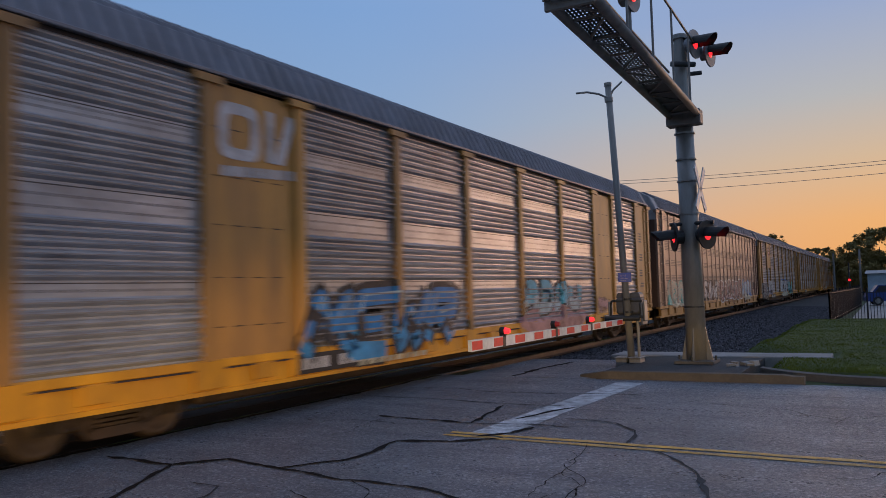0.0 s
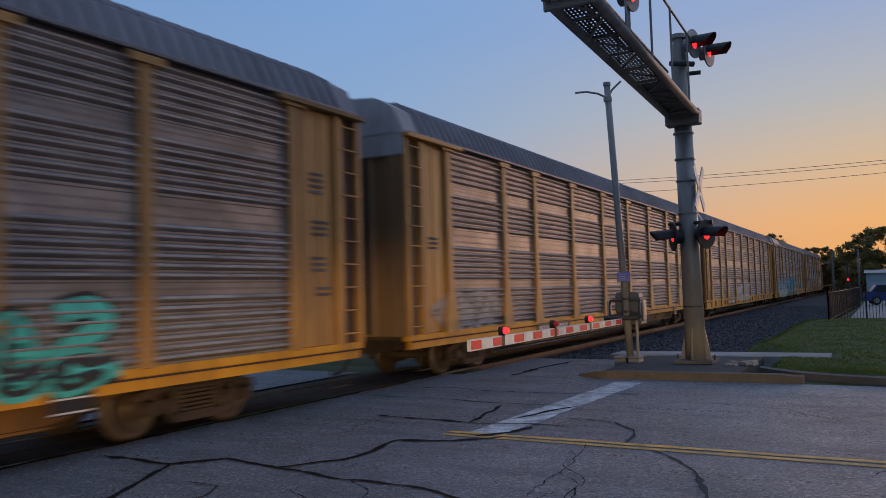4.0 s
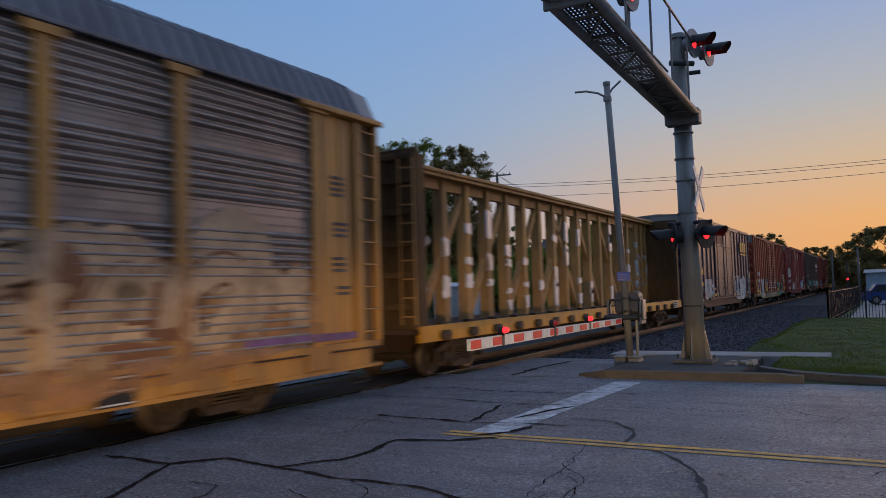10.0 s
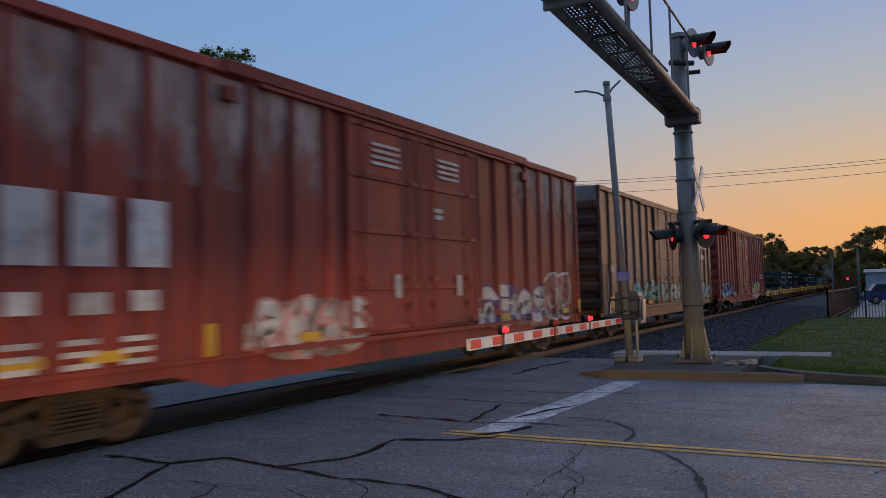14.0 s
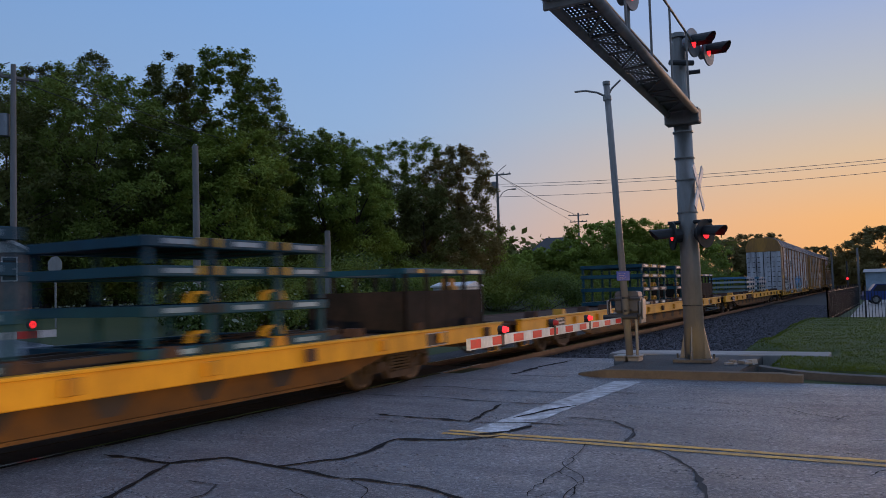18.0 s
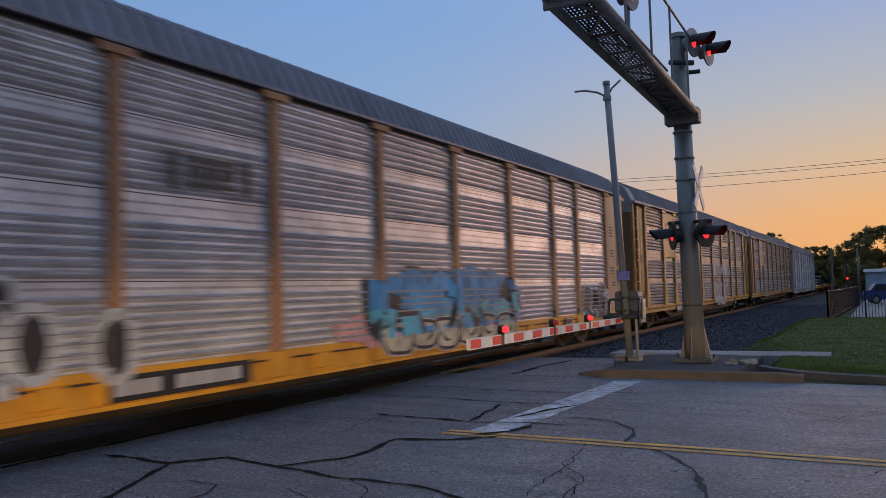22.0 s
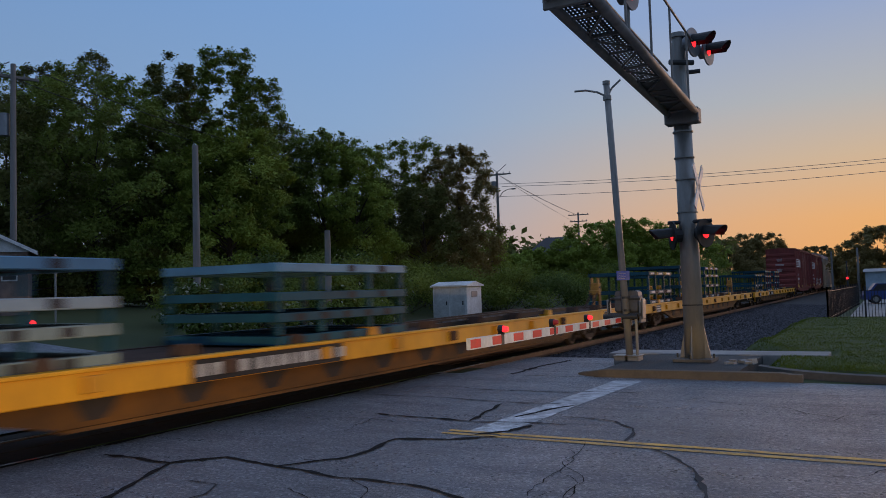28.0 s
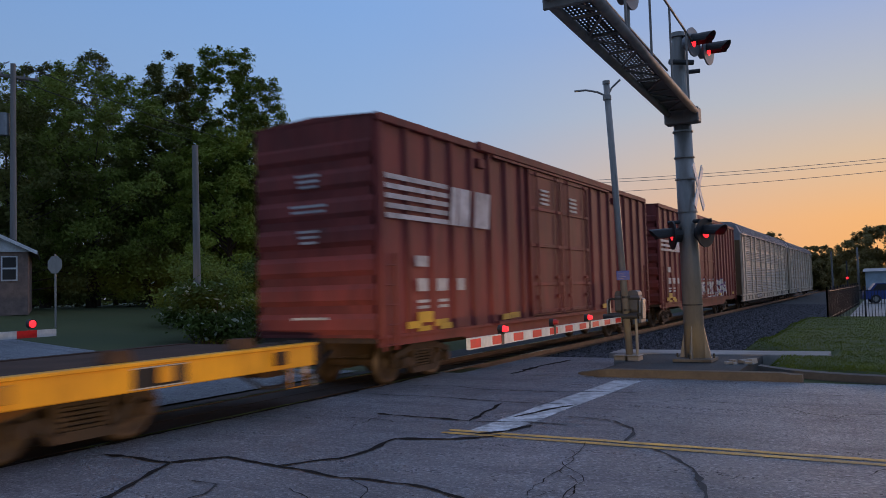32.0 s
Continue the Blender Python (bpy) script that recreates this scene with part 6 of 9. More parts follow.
        part("end_step", Shape().pipe([(1.42, y - way * 0.15, 0.72), (1.42, y - way * 0.15, 0.38), (1.42, y - way * 0.55, 0.38), (1.42, y - way * 0.55, 0.72)], 0.014, 5), M["yellow"], car, "yellow sill step")
        part("defect_tag", Shape().box(1.15, 1.17, a + 0.1, a + 0.22, 0.55, 0.7), M["mark_white"], car)
    for k, (x, y, n) in enumerate(((0.9, length * 0.52, 7.5), (0.55, length * 0.56, 6.8), (0.1, length * 0.5, 8.0), (-0.5, length * 0.54, 7.0))):
        part("deck_rail", Shape().add([(x + u + v * 0.35, y + v * n, 1.02 + w + 0.12 * v) for v in (0, 1) for u, w in ((-0.05, 0), (0.05, 0), (0.05, 0.1), (-0.05, 0.1))],
                                      [(0, 1, 5, 4), (1, 2, 6, 5), (2, 3, 7, 6), (3, 0, 4, 7), (3, 2, 1, 0), (4, 5, 6, 7)]), M["running_gear"], car, "dark steel bar on the deck")
    if hitch:
        h = part("hitch", Shape().box(-0.17, 0.17, -0.1, 0.22, 1.62, 1.98, 0.03).box(-0.2, 0.2, -0.14, 0.0, 1.52, 1.7, 0.02).box(-0.12, 0.12, 0.2, 0.32, 1.7, 1.86, 0.01), M["hitch_yellow"], car, "raised scuffed yellow trailer hitch", at=(0, length + 0.1, 0))
        for x in (-0.15, 0.09):
            part("jaw", Shape().prism([(-0.1, 1.96), (0.08, 1.96), (0.05, 2.14), (-0.06, 2.17)], "x", x, x + 0.07), M["hitch_yellow"], h)
            part("strut", Shape().prism([(0.06, 0.98), (0.22, 0.98), (0.2, 1.64), (0.06, 1.64)], "x", x, x + 0.06), M["hitch_yellow"], h)
            part("brace", Shape().prism([(-1.1, 1.02), (-0.98, 1.02), (-0.02, 1.6), (-0.1, 1.64)], "x", x + 0.02, x + 0.05), M["deck"], h)
        part("slot", Shape().box(0.171, 0.175, -0.04, 0.14, 1.76, 1.84), M["slot"], h)
    truck(car, 4.0)
    truck(car, length - 4.0)
    couplers(car, length)
    stencil = part("stencil_panel", Shape().box(1.5, 1.505, length - 3.6, length - 2.75, 0.72, 1.0), M["black"], car, "black stencil panel with pale edges")
    for z in (0.725, 0.98):
        part("edge_line", Shape().box(1.5055, 1.509, length - 3.6, length - 2.75, z, z + 0.018), M["mark_white"], stencil)
    part("reporting_plate", Shape().box(1.5, 1.505, 2.4, 3.2, 0.72, 1.0), M["black"], car, "black plate with white rows")
    bars(car, 2.45, 0.97, 0.7, 3, M["mark_white"], 1.506, 0.05, 0.05)
    return car


FRAME_LEN = 3.85
BEAM = Shape().box(-0.08, 0.08, 0, FRAME_LEN, 0.0, 0.15, 0.012).mesh("long_beam")
CROSS = Shape().box(-1.3, 1.3, -0.08, 0.08, 0.01, 0.15).mesh("cross_beam")
STRIP = Shape().box(0.0, 0.004, 0, 0.55, 0.045, 0.115).mesh("pale_strip")
SHEET = Shape().box(0.06, 2.38, 0.1, FRAME_LEN - 0.1, 0.035, 0.05).mesh("floor_sheet")
CHOCK = Shape().prism([(0, 0.0), (0.04, 0.13), (0.1, 0.17), (0.4, 0.17), (0.46, 0.13), (0.5, 0.0), (0.45, 0.0), (0.41, 0.1), (0.37, 0.125), (0.13, 0.125), (0.09, 0.1), (0.05, 0.0)], "x", -0.06, 0.06).mesh("chock")
FORK = Shape().box(0.0, 0.004, 0, 0.2, 0.02, 0.13).mesh("fork_hole")
SOCKET = Shape().box(0.0, 0.03, -0.05, 0.05, 0.02, 0.15, 0.008).mesh("socket")


def frames(car_y, y_local, heights, loads, chocks=True, light="frame_strip", beams=("frame_teal",), holes=False):
    """A stack of steel frames on the deck; each layer is a part with its beams, strips and posts."""
    st = thing("frame_stack", (TRACK_X, car_y + y_local, 1.02), "stack of pale blue and green steel frames on a flatcar" if holes else "stack of dark teal steel frames strapped on a flatcar", "steel frames", "frame stacks on the flatcars")
    for k, z in enumerate(heights):
        coat = M[beams[min(k, len(beams) - 1)]]
        f = part("frame_layer", BEAM, coat, st, at=(-1.22, 0, z))
        part("long_beam", BEAM, coat, f, at=(2.44, 0, 0))
        # dark sheet added to block light, so the stack's inside reads dark
        part("floor_sheet", SHEET, M["slot"], f, at=(0, 0, 0))
        for y in (0.1, 1.0, 1.95, 2.85, 3.75):
            part("cross_beam", CROSS, coat, f, at=(1.22, y, 0))
        for y in (0.45, 1.1, 1.75, 2.4, 3.05) if holes and k < 2 else (1.9, 2.9) if holes else ():
            part("fork_hole", FORK, M["slot"], f, at=(1.22 + 1.301, y, 0))
        for y in () if holes else (0.3, 1.62, 3.0):
            part("pale_strip", STRIP, M[light], f, "pale reflective strip", at=(1.22 + 1.302, y, 0))
        for y in () if holes else (0.95, 1.12, 1.29, 2.45, 2.62, 2.79):
            part("socket", SOCKET, M["mark_yellow" if chocks and k > 1 and y not in (1.12, 2.62) else "black"], f, at=(1.22 + 1.301, y, 0))
        if k + 1 < len(heights) and heights[k + 1] - z > 0.2:
            h = heights[k + 1] - z
            post = Shape().box(-0.04, 0.04, -0.05, 0.05, 0.17, h, 0.005)
            for x in (0, 2.44):
                for y in (0.1, 1.2, 2.65, 3.75):
                    part("post", post.mesh("post"), M["frame_teal"] if holes else coat, f, at=(x, y, 0))
        if chocks and k < 2:
            for y in (1.0, 2.55):
                part("chock", CHOCK, M["mark_yellow"], f, "yellow wheel chock", at=(2.2, y, 0.17))
    loads.append((st, car_y + y_local))


def skip(car_y, y_local, length, loads):
    st = thing("steel_skip", (TRACK_X, car_y + y_local, 1.02), "dark open steel skip with raised frame on a flatcar", "container", "skips on the flatcars")
    for x in (-1.25, 1.2):
        part("side_wall", Shape().box(x, x + 0.05, 0, length, 0.02, 0.85), M["skip_steel"], st)
    for y in (0, length - 0.05):
        part("end_wall", Shape().box(-1.2, 1.2, y, y + 0.05, 0.02, 0.85), M["skip_steel"], st)
    part("floor", Shape().box(-1.2, 1.2, 0.05, length - 0.05, 0.0, 0.06), M["skip_steel"], st)
    for x in (-1.25, 1.2):
        for k in range(5):
            y = k * (length - 0.1) / 4
            part("upright", Shape().box(x - 0.01, x + 0.06, y, y + 0.06, 0.0, 1.2), M["skip_steel"], st)
        rail = part("top_rail", Shape().box(x - 0.03, x + 0.09, -0.06, length + 0.06, 1.2, 1.32, 0.015), M["frame_teal"], st)
        if x > 0:
            for y, n, band in ((0.35, 0.1, "black"), (0.47, 0.16, "mark_yellow"), (0.65, 0.1, "black"), (1.5, 0.5, "frame_strip"), (2.1, 0.1, "black"), (2.22, 0.14, "mark_yellow"), (2.75, 0.5, "frame_strip")):
                part("band", Shape().box(x + 0.0905, x + 0.094, y, y + n, 1.22, 1.3), M[band], rail)
    for y in (0, length - 0.1):
        part("end_rail", Shape().box(-1.2, 1.2, y, y + 0.1, 1.2, 1.32), M["frame_teal"], st)
    loads.append((st, car_y + y_local))


FULL, THREE, SLATS, MIXED = (0.03, 0.6, 1.14, 1.54), (0.03, 0.44, 1.21), (0.12, 0.43, 0.76, 1.06), (0.03, 0.4, 0.74, 1.21)
for y0, n, lettered, stacks in [
        (342.2, 28.75, "black", [(12.75, FULL), (18.3, FULL), (24.8, "skip")]), (372.17, 28.4, "black", [(12.7, FULL), (18.5, FULL), (23.9, "skip")]), (402.14, 28.3, "deck", [(9.9, SLATS), (16.1, SLATS)]),
        (550.7, 29.5, "black", [(3.05, MIXED), (9.9, MIXED)]), (581.1, 29.2, "black", [(2.25, THREE), (7.9, FULL), (13.85, FULL)]), (611.8, 29.45, "black", [(2.05, THREE), (7.75, FULL), (13.75, FULL)])]:
    add_car(flatcar(y0, n, lettered, y0 not in (402.14, 611.8)), y0)
    for y, hs in stacks:
        if hs == "skip":
            skip(y0, y, 3.5, CARS)
        else:
            frames(y0, y, hs, CARS, chocks=hs in (FULL, THREE), holes=hs in (SLATS, MIXED), beams=("frame_pale", "frame_pale", "frame_ice", "frame_blue") if y0 == 402.14 or (y0 == 550.7 and y < 5) else ("frame_teal", "frame_teal", "frame_teal", "frame_blue") if hs is MIXED else ("frame_teal",))


# ---- paint and marks on the cars ----
X_FLAT = 1.512


def plate(car, name, shape, material, label=""):
    part(name, shape, M[material] if isinstance(material, str) else material, car, label)


def blocks(car, items, x, material, name="emblem", label=""):
    """Flat marks: (y0, z0, width, height, slant) in metres."""
    first = None
    for y, z, w, h, k in items:
        s = Shape().prism([(y, z), (y + w, z), (y + w + k, z + h), (y + k, z + h)], "x", x, x + 0.005)
        ob = part(name if first is None else "mark", s, M[material] if isinstance(material, str) else material, first or car, label if first is None else "")
        first = first or ob


# first autorack: white emblem, blue graffiti
def ring(car, y, z, ry, rz, thick, x, material, label):
    loop = lambda r: [(x, y + (ry - r) * math.copysign(abs(math.cos(k * math.tau / 40)) ** 0.45, math.cos(k * math.tau / 40)), z + (rz - r) * math.copysign(abs(math.sin(k * math.tau / 40)) ** 0.45, math.sin(k * math.tau / 40))) for k in range(41)]
    plate(car, "emblem", Shape().strip(loop(0.0), loop(thick)), material, label)


ring(A[0], 5.32, 4.3, 0.42, 0.42, 0.17, X_FLAT, "mark_white", "white rounded ring emblem")
blocks(A[0], [(5.9, 3.92, 0.17, 0.8, 0), (6.08, 3.92, 0.2, 0.8, 0.32), (6.62, 3.95, 0.17, 0.8, 0)], X_FLAT, "mark_white", label="white slanted bar emblem")
blocks(A[0], [(4.95 + 0.21 * k, 3.62 + 0.012 * k, 0.16, 0.15, 0) for k in range(9)], X_FLAT, "mark_white", "lettering")
cloud(A[0], 6.75, 7.3, 1.5, 1.95, "ice", 3)
piece(A[0], 6.75, 11.9, 0.68, 2.05, "cobalt", 1, word="MEWR", second="azure", shine="ice", w=0.16, lean=0.32, soft=False, jag=0.08, rim_w=0.12, overlap=1.1)
blocks(A[0], [(8.1 + 0.3 * k, 0.62, 0.2, 0.1, 0.05) for k in range(8)], 1.58, SPRAY["cream"], "lettering")
piece(A[0], 15.4, 20.0, 1.15, 2.15, "sky", 2, n=4, second="ice", w=0.17, lean=0.05)
cloud(A[0], 15.2, 20.4, 0.62, 1.45, "pink", 5)
scrawl(A[0], 21.5, 22.6, 1.05, 1.6, "pink", 6, 2, 0.06)
cloud(A[0], 21.4, 22.6, 1.0, 1.62, "pink", 7, faint=True)
# smooth tan autorack
cloud(A[1], 1.4, 5.6, 0.85, 2.15, "cream", 8)
piece(A[1], 1.5, 4.6, 1.0, 2.1, "cream", 9, n=3, edge="teal", w=0.16)
cloud(A[1], 9.0, 13.1, 1.05, 2.15, "black", 10, faint=True)
piece(A[1], 9.1, 13.2, 1.02, 2.15, "white", 11, n=4, edge="black", w=0.12, lean=0.25)
cloud(A[1], 13.5, 21.2, 0.72, 1.6, "orange", 12, faint=True)
bubbles(A[1], 13.5, 21.2, 0.85, 2.15, "pink", 13, 6, edge="white", w=0.035, faint=True)
cloud(A[1], 21.5, 25.3, 0.75, 1.6, "cream", 14)
piece(A[1], 21.6, 25.3, 0.95, 2.18, "ice", 15, n=4, edge="blue", shine="white", w=0.14)
plate(A[1], "dark_patch", Shape().box(1.512, 1.518, 25.95, 26.9, 1.42, 1.92), "slot", "small dark patch")
for k in range(22):
    plate(A[1], "stencil_smudge", Shape().box(1.511, 1.5125, 4.2 + 0.19 * k, 4.33 + 0.19 * k, 1.32, 1.52), FAINT["black"])
# third autorack
shield = [(5.3, 4.72), (5.62, 4.66), (5.85, 4.78), (6.08, 4.66), (6.42, 4.72), (6.42, 4.05), (5.3, 4.05)]
plate(A[2], "emblem", Shape().prism(shield, "x", 1.552, 1.5545), SPRAY["rust"], "dark scuffed upper band of a faded shield")
blocks(A[2], [(5.36, 4.42, 0.95, 0.12, 0), (5.4, 4.2, 0.9, 0.12, 0), (5.5, 4.0, 0.8, 0.05, 0)], 1.5555, SPRAY["pink"], "lettering")
cloud(A[2], 5.35, 6.4, 3.36, 3.55, "white", 19, -0.015, faint=True)
cloud(A[2], 5.4, 6.35, 3.75, 3.9, "cream", 18, -0.015, faint=True)
cloud(A[2], 0.9, 4.85, 0.6, 1.92, "grey", 20)
for y, z, ry, rz in ((1.6, 1.42, 0.55, 0.3), (2.5, 1.6, 0.42, 0.2), (3.8, 1.5, 0.28, 0.38), (1.3, 0.9, 0.4, 0.22), (2.2, 1.05, 0.35, 0.2)):
    oval(A[2], y, z, ry, rz, "black", 0.006)
for y, z, ry, rz in ((3.0, 1.02, 0.42, 0.42), (3.98, 0.95, 0.5, 0.42)):
    oval(A[2], y, z, ry, rz, "cream", 0.009)
    oval(A[2], y, z - 0.02, ry - 0.1, rz - 0.09, "black", 0.012)
oval(A[2], 3.15, 1.42, 0.16, 0.2, "black", 0.012)
oval(A[2], 4.45, 1.45, 0.12, 0.12, "black", 0.012)
piece(A[2], 1.0, 4.75, 0.75, 1.88, "grey", 21, n=4, edge="black", w=0.07, lift=0.015)
cloud(A[2], 5.0, 7.75, 0.85, 2.15, "white", 23)
piece(A[2], 5.1, 7.6, 0.85, 2.1, "white", 24, n=4, edge="black", w=0.13, lean=0.3)
cloud(A[2], 5.3, 7.2, 0.95, 1.3, "purple", 17, 0.012, faint=False)
piece(A[2], 10.2, 11.8, 1.1, 2.05, "grey", 25, n=2, edge="", w=0.1, faint=True)
cloud(A[2], 13.5, 18.9, 0.62, 1.0, "cream", 26)
piece(A[2], 13.6, 18.9, 0.88, 2.05, "white", 27, word="FOXOR", edge="black", shine="", w=0.2, lean=0.0, soft=False, jag=0.04, overlap=1.1)
stripe = Shape()
stroke_into(stripe, DRAPE[A[2].name], [(13.6, 2.08), (16.0, 2.1), (18.9, 2.05)], 0.035, 0.012)
part("stroke", stripe, SPRAY["blue"], A[2])
piece(A[2], 19.1, 23.0, 0.85, 2.05, "teal", 28, n=4, edge="black", w=0.13)
bubbles(A[2], 19.3, 22.7, 0.8, 1.35, "black", 29, 5, edge="teal", w=0.035)
# flared autoracks
cloud(A[3], 0.9, 4.4, 1.0, 1.9, "white", 30, faint=True)
piece(A[3], 22.9, 26.6, 0.95, 1.95, "cream", 31, n=3, edge="", w=0.14, faint=True)
cloud(A[4], 9.2, 15.6, 0.68, 1.35, "cream", 32)
piece(A[4], 9.4, 15.5, 0.9, 1.85, "white", 33, n=6, edge="grey", w=0.13)
piece(A[4], 15.7, 21.4, 1.05, 1.85, "grey", 34, n=6, edge="", w=0.08, faint=True)
s = Shape()
s.prism([(1.22 + 0.3 * math.cos(k * math.tau / 24), 4.2 + 0.4 * math.sin(k * math.tau / 24)) for k in range(24)], "x", X_FLAT, X_FLAT + 0.005)
plate(A[4], "emblem", s, "blue_sign", "round blue emblem")
blocks(A[4], [(1.06, 4.3, 0.3, 0.05, 0), (1.08, 4.0, 0.26, 0.05, 0), (1.19, 3.9, 0.05, 0.6, 0)], X_FLAT + 0.006, "mark_white", "lettering")
# long turquoise piece, khaki and navy piece, green piece
cloud(A[5], 2.0, 9.5, 0.5, 1.75, "white", 40)
cloud(A[5], 2.4, 9.4, 0.48, 1.1, "cream", 41, 0.003)
piece(A[5], 2.6, 9.4, 0.85, 2.25, "sky", 42, n=6, second="ice", edge="rust", shine="white", w=0.21, lean=0.2, jag=0.22)
cloud(A[5], 8.3, 9.8, 1.0, 2.0, "pink", 43)
scrawl(A[5], 2.4, 9.4, 1.95, 2.3, "pink", 44, 4, 0.04)
for y0, y1, z0, z1 in ((9.9, 13.7, 0.46, 1.5), (13.4, 15.3, 0.9, 1.5), (14.9, 17.4, 0.46, 1.4)):
    cloud(A[5], y0, y1, z0, z1, "sage", int(10 * y0), 0.001)
cloud(A[5], 9.9, 17.3, 1.15, 2.3, "turquoise", 45, 0.002)
piece(A[5], 10.0, 13.5, 0.62, 2.28, "turquoise", 46, n=3, second="sage", edge="navy", shine="ice", w=0.24, lean=0.15)
piece(A[5], 15.2, 17.3, 0.6, 2.24, "turquoise", 52, n=2, second="sage", edge="navy", shine="ice", w=0.22, lean=0.15, start=3)
oval(A[5], 14.3, 1.7, 0.84, 0.56, "navy", 0.014)
oval(A[5], 14.3, 1.68, 0.74, 0.48, "turquoise", 0.017)
oval(A[5], 14.3, 1.36, 0.6, 0.15, "sage", 0.019)
for y, z, ry, rz in ((14.2, 1.14, 0.4, 0.1), (11.2, 1.45, 0.3, 0.2), (13.6, 1.6, 0.12, 0.3), (16.7, 1.2, 0.35, 0.14)):
    oval(A[5], y, z, ry, rz, "navy", 0.02)
for y, z, ry, rz in ((14.2, 1.05, 0.32, 0.07), (13.9, 2.12, 0.3, 0.05), (12.0, 2.1, 0.25, 0.05), (16.4, 2.1, 0.4, 0.04)):
    oval(A[5], y, z, ry, rz, "cream" if z < 2 else "ice", 0.024)
cloud(A[5], 17.9, 24.2, 0.55, 1.5, "pink", 48)
cloud(A[5], 18.0, 23.9, 0.5, 1.05, "orange", 49, 0.003)
piece(A[5], 18.4, 24.1, 0.72, 1.95, "mint", 50, n=5, second="lime", edge="black", shine="cream", w=0.17, lean=0.35, soft=False, jag=0.25)
bubbles(A[5], 18.2, 20.2, 0.5, 1.2, "amber", 51, 2, edge="pink", w=0.05)
# red sign panel with three white rows, faded orange and pink work along the whole car, partly standing for headlight
# glow
plate(A[6], "sign_panel", Shape().box(1.47, 1.553, 6.98, 9.45, 2.95, 4.92, 0.01), "mark_red", "red sign panel")
for k, w in enumerate((2.2, 1.7, 1.8)):
    blocks(A[6], [(7.15 + i * 0.24, 4.28 - 0.56 * k, 0.19, 0.22 if i else 0.3, 0) for i in range(int(w / 0.24))], 1.555, "mark_white", "lettering")
cloud(A[6], 1.0, 6.6, 0.6, 2.6, "orange", 55, faint=True)
cloud(A[6], 6.0, 26.4, 0.6, 1.9, "orange", 56, 0.003, faint=True)
cloud(A[6], 2.0, 9.0, 0.9, 2.2, "pink", 57, 0.005, faint=True)
piece(A[6], 1.6, 9.0, 0.9, 2.7, "cream", 58, n=5, edge="", w=0.2, faint=True)
piece(A[6], 9.5, 16.5, 0.95, 2.1, "pink", 59, n=6, edge="", w=0.12, faint=True)
# this wash paints the orange headlight glow onto the lower panels
cloud(A[6], 11.5, 26.3, 0.75, 2.5, "headlit_ochre", 62, 0.002)
cloud(A[6], 20.5, 23.2, 1.0, 2.9, "sand", 63, 0.004)
cloud(A[6], 23.6, 25.2, 1.9, 3.2, "sand", 64, 0.004)
slab(A[6], [(23.6, 1.15), (24.2, 1.15), (25.1, 2.3), (24.7, 2.5)], "sand", 0.006)
piece(A[6], 20.6, 26.1, 1.0, 2.6, "sand", 60, n=4, edge="rust", w=0.2, lean=0.25)
slab(A[6], [(24.6, 1.1), (27.4, 1.08), (27.4, 1.2), (24.6, 1.24)], "purple", 0.01)
cloud(A[6], 21.8, 23.1, 1.02, 1.35, "rust", 65, 0.006)
scrawl(A[6], 2.2, 5.2, 1.9, 2.5, "navy", 61, 2, 0.05)
# boxcars
blocks(B[0], [(15.5, 3.86, 0.6, 0.62, 0), (16.35, 3.86, 0.6, 0.62, 0), (17.2, 3.86, 0.55, 0.62, 0), (15.45, 3.66, 0.66, 0.1, 0), (16.32, 3.66, 0.66, 0.1, 0), (17.15, 3.66, 0.62, 0.1, 0)], 1.542, "mark_yellow", label="yellow block emblem")
blocks(B[0], [(1.7, 2.34, 0.3, 0.34, 0), (2.15, 2.34, 0.3, 0.34, 0), (2.85, 2.34, 0.3, 0.34, 0), (2.0, 1.75, 0.4, 0.2, 0), (2.7, 1.75, 0.45, 0.2, 0)], 1.542, "mark_yellow", "lettering")
blocks(B[0], [(0.25, 2.25, 0.4, 0.34, 0), (19.02, 2.15, 0.35, 0.34, 0), (6.15, 1.18, 0.5, 0.13, 0), (6.15, 1.52, 0.45, 0.1, 0), (12.6, 1.12, 0.5, 0.12, 0)], 1.542, "mark_yellow", "reflector")
blocks(B[0], [(18.2, 1.55, 0.66, 0.36, 0)], 1.542, "slot", "stencil_panel")
piece(B[0], 13.4, 17.1, 0.85, 2.4, "ice", 70, n=5, second="ice", edge="white", w=0.17, lean=0.0, jag=0.2)
cloud(B[0], 13.3, 17.3, 0.75, 1.5, "white", 71)
cloud(B[0], 3.4, 6.3, 1.0, 2.15, "white", 72)
piece(B[0], 3.4, 6.3, 1.05, 2.1, "ice", 73, n=3, edge="pink", w=0.15)
cloud(B[0], 0.1, 3.3, 0.82, 1.4, "cream", 74)
piece(B[0], 0.2, 3.2, 1.0, 1.55, "cream", 75, n=4, edge="black", w=0.09)
plate(B[0], "faded_patch", Shape().box(1.522, 1.526, 7.0, 9.4, 4.1, 4.95), "rust_patch", "faded rusty patch on the door")
slab(B[1], [(3.22, 0.72), (4.05, 0.75), (4.02, 2.12), (3.22, 2.12)], "white", 0.004)
slab(B[1], [(4.06, 0.78), (4.52, 0.84), (4.76, 2.12), (4.22, 2.12)], "white", 0.004)
slab(B[1], [(4.5, 1.5), (4.84, 2.12), (5.18, 2.12), (4.78, 1.32)], "white", 0.006)
slab(B[1], [(4.5, 1.5), (4.8, 1.62), (5.16, 1.04), (4.84, 0.9)], "white", 0.008)
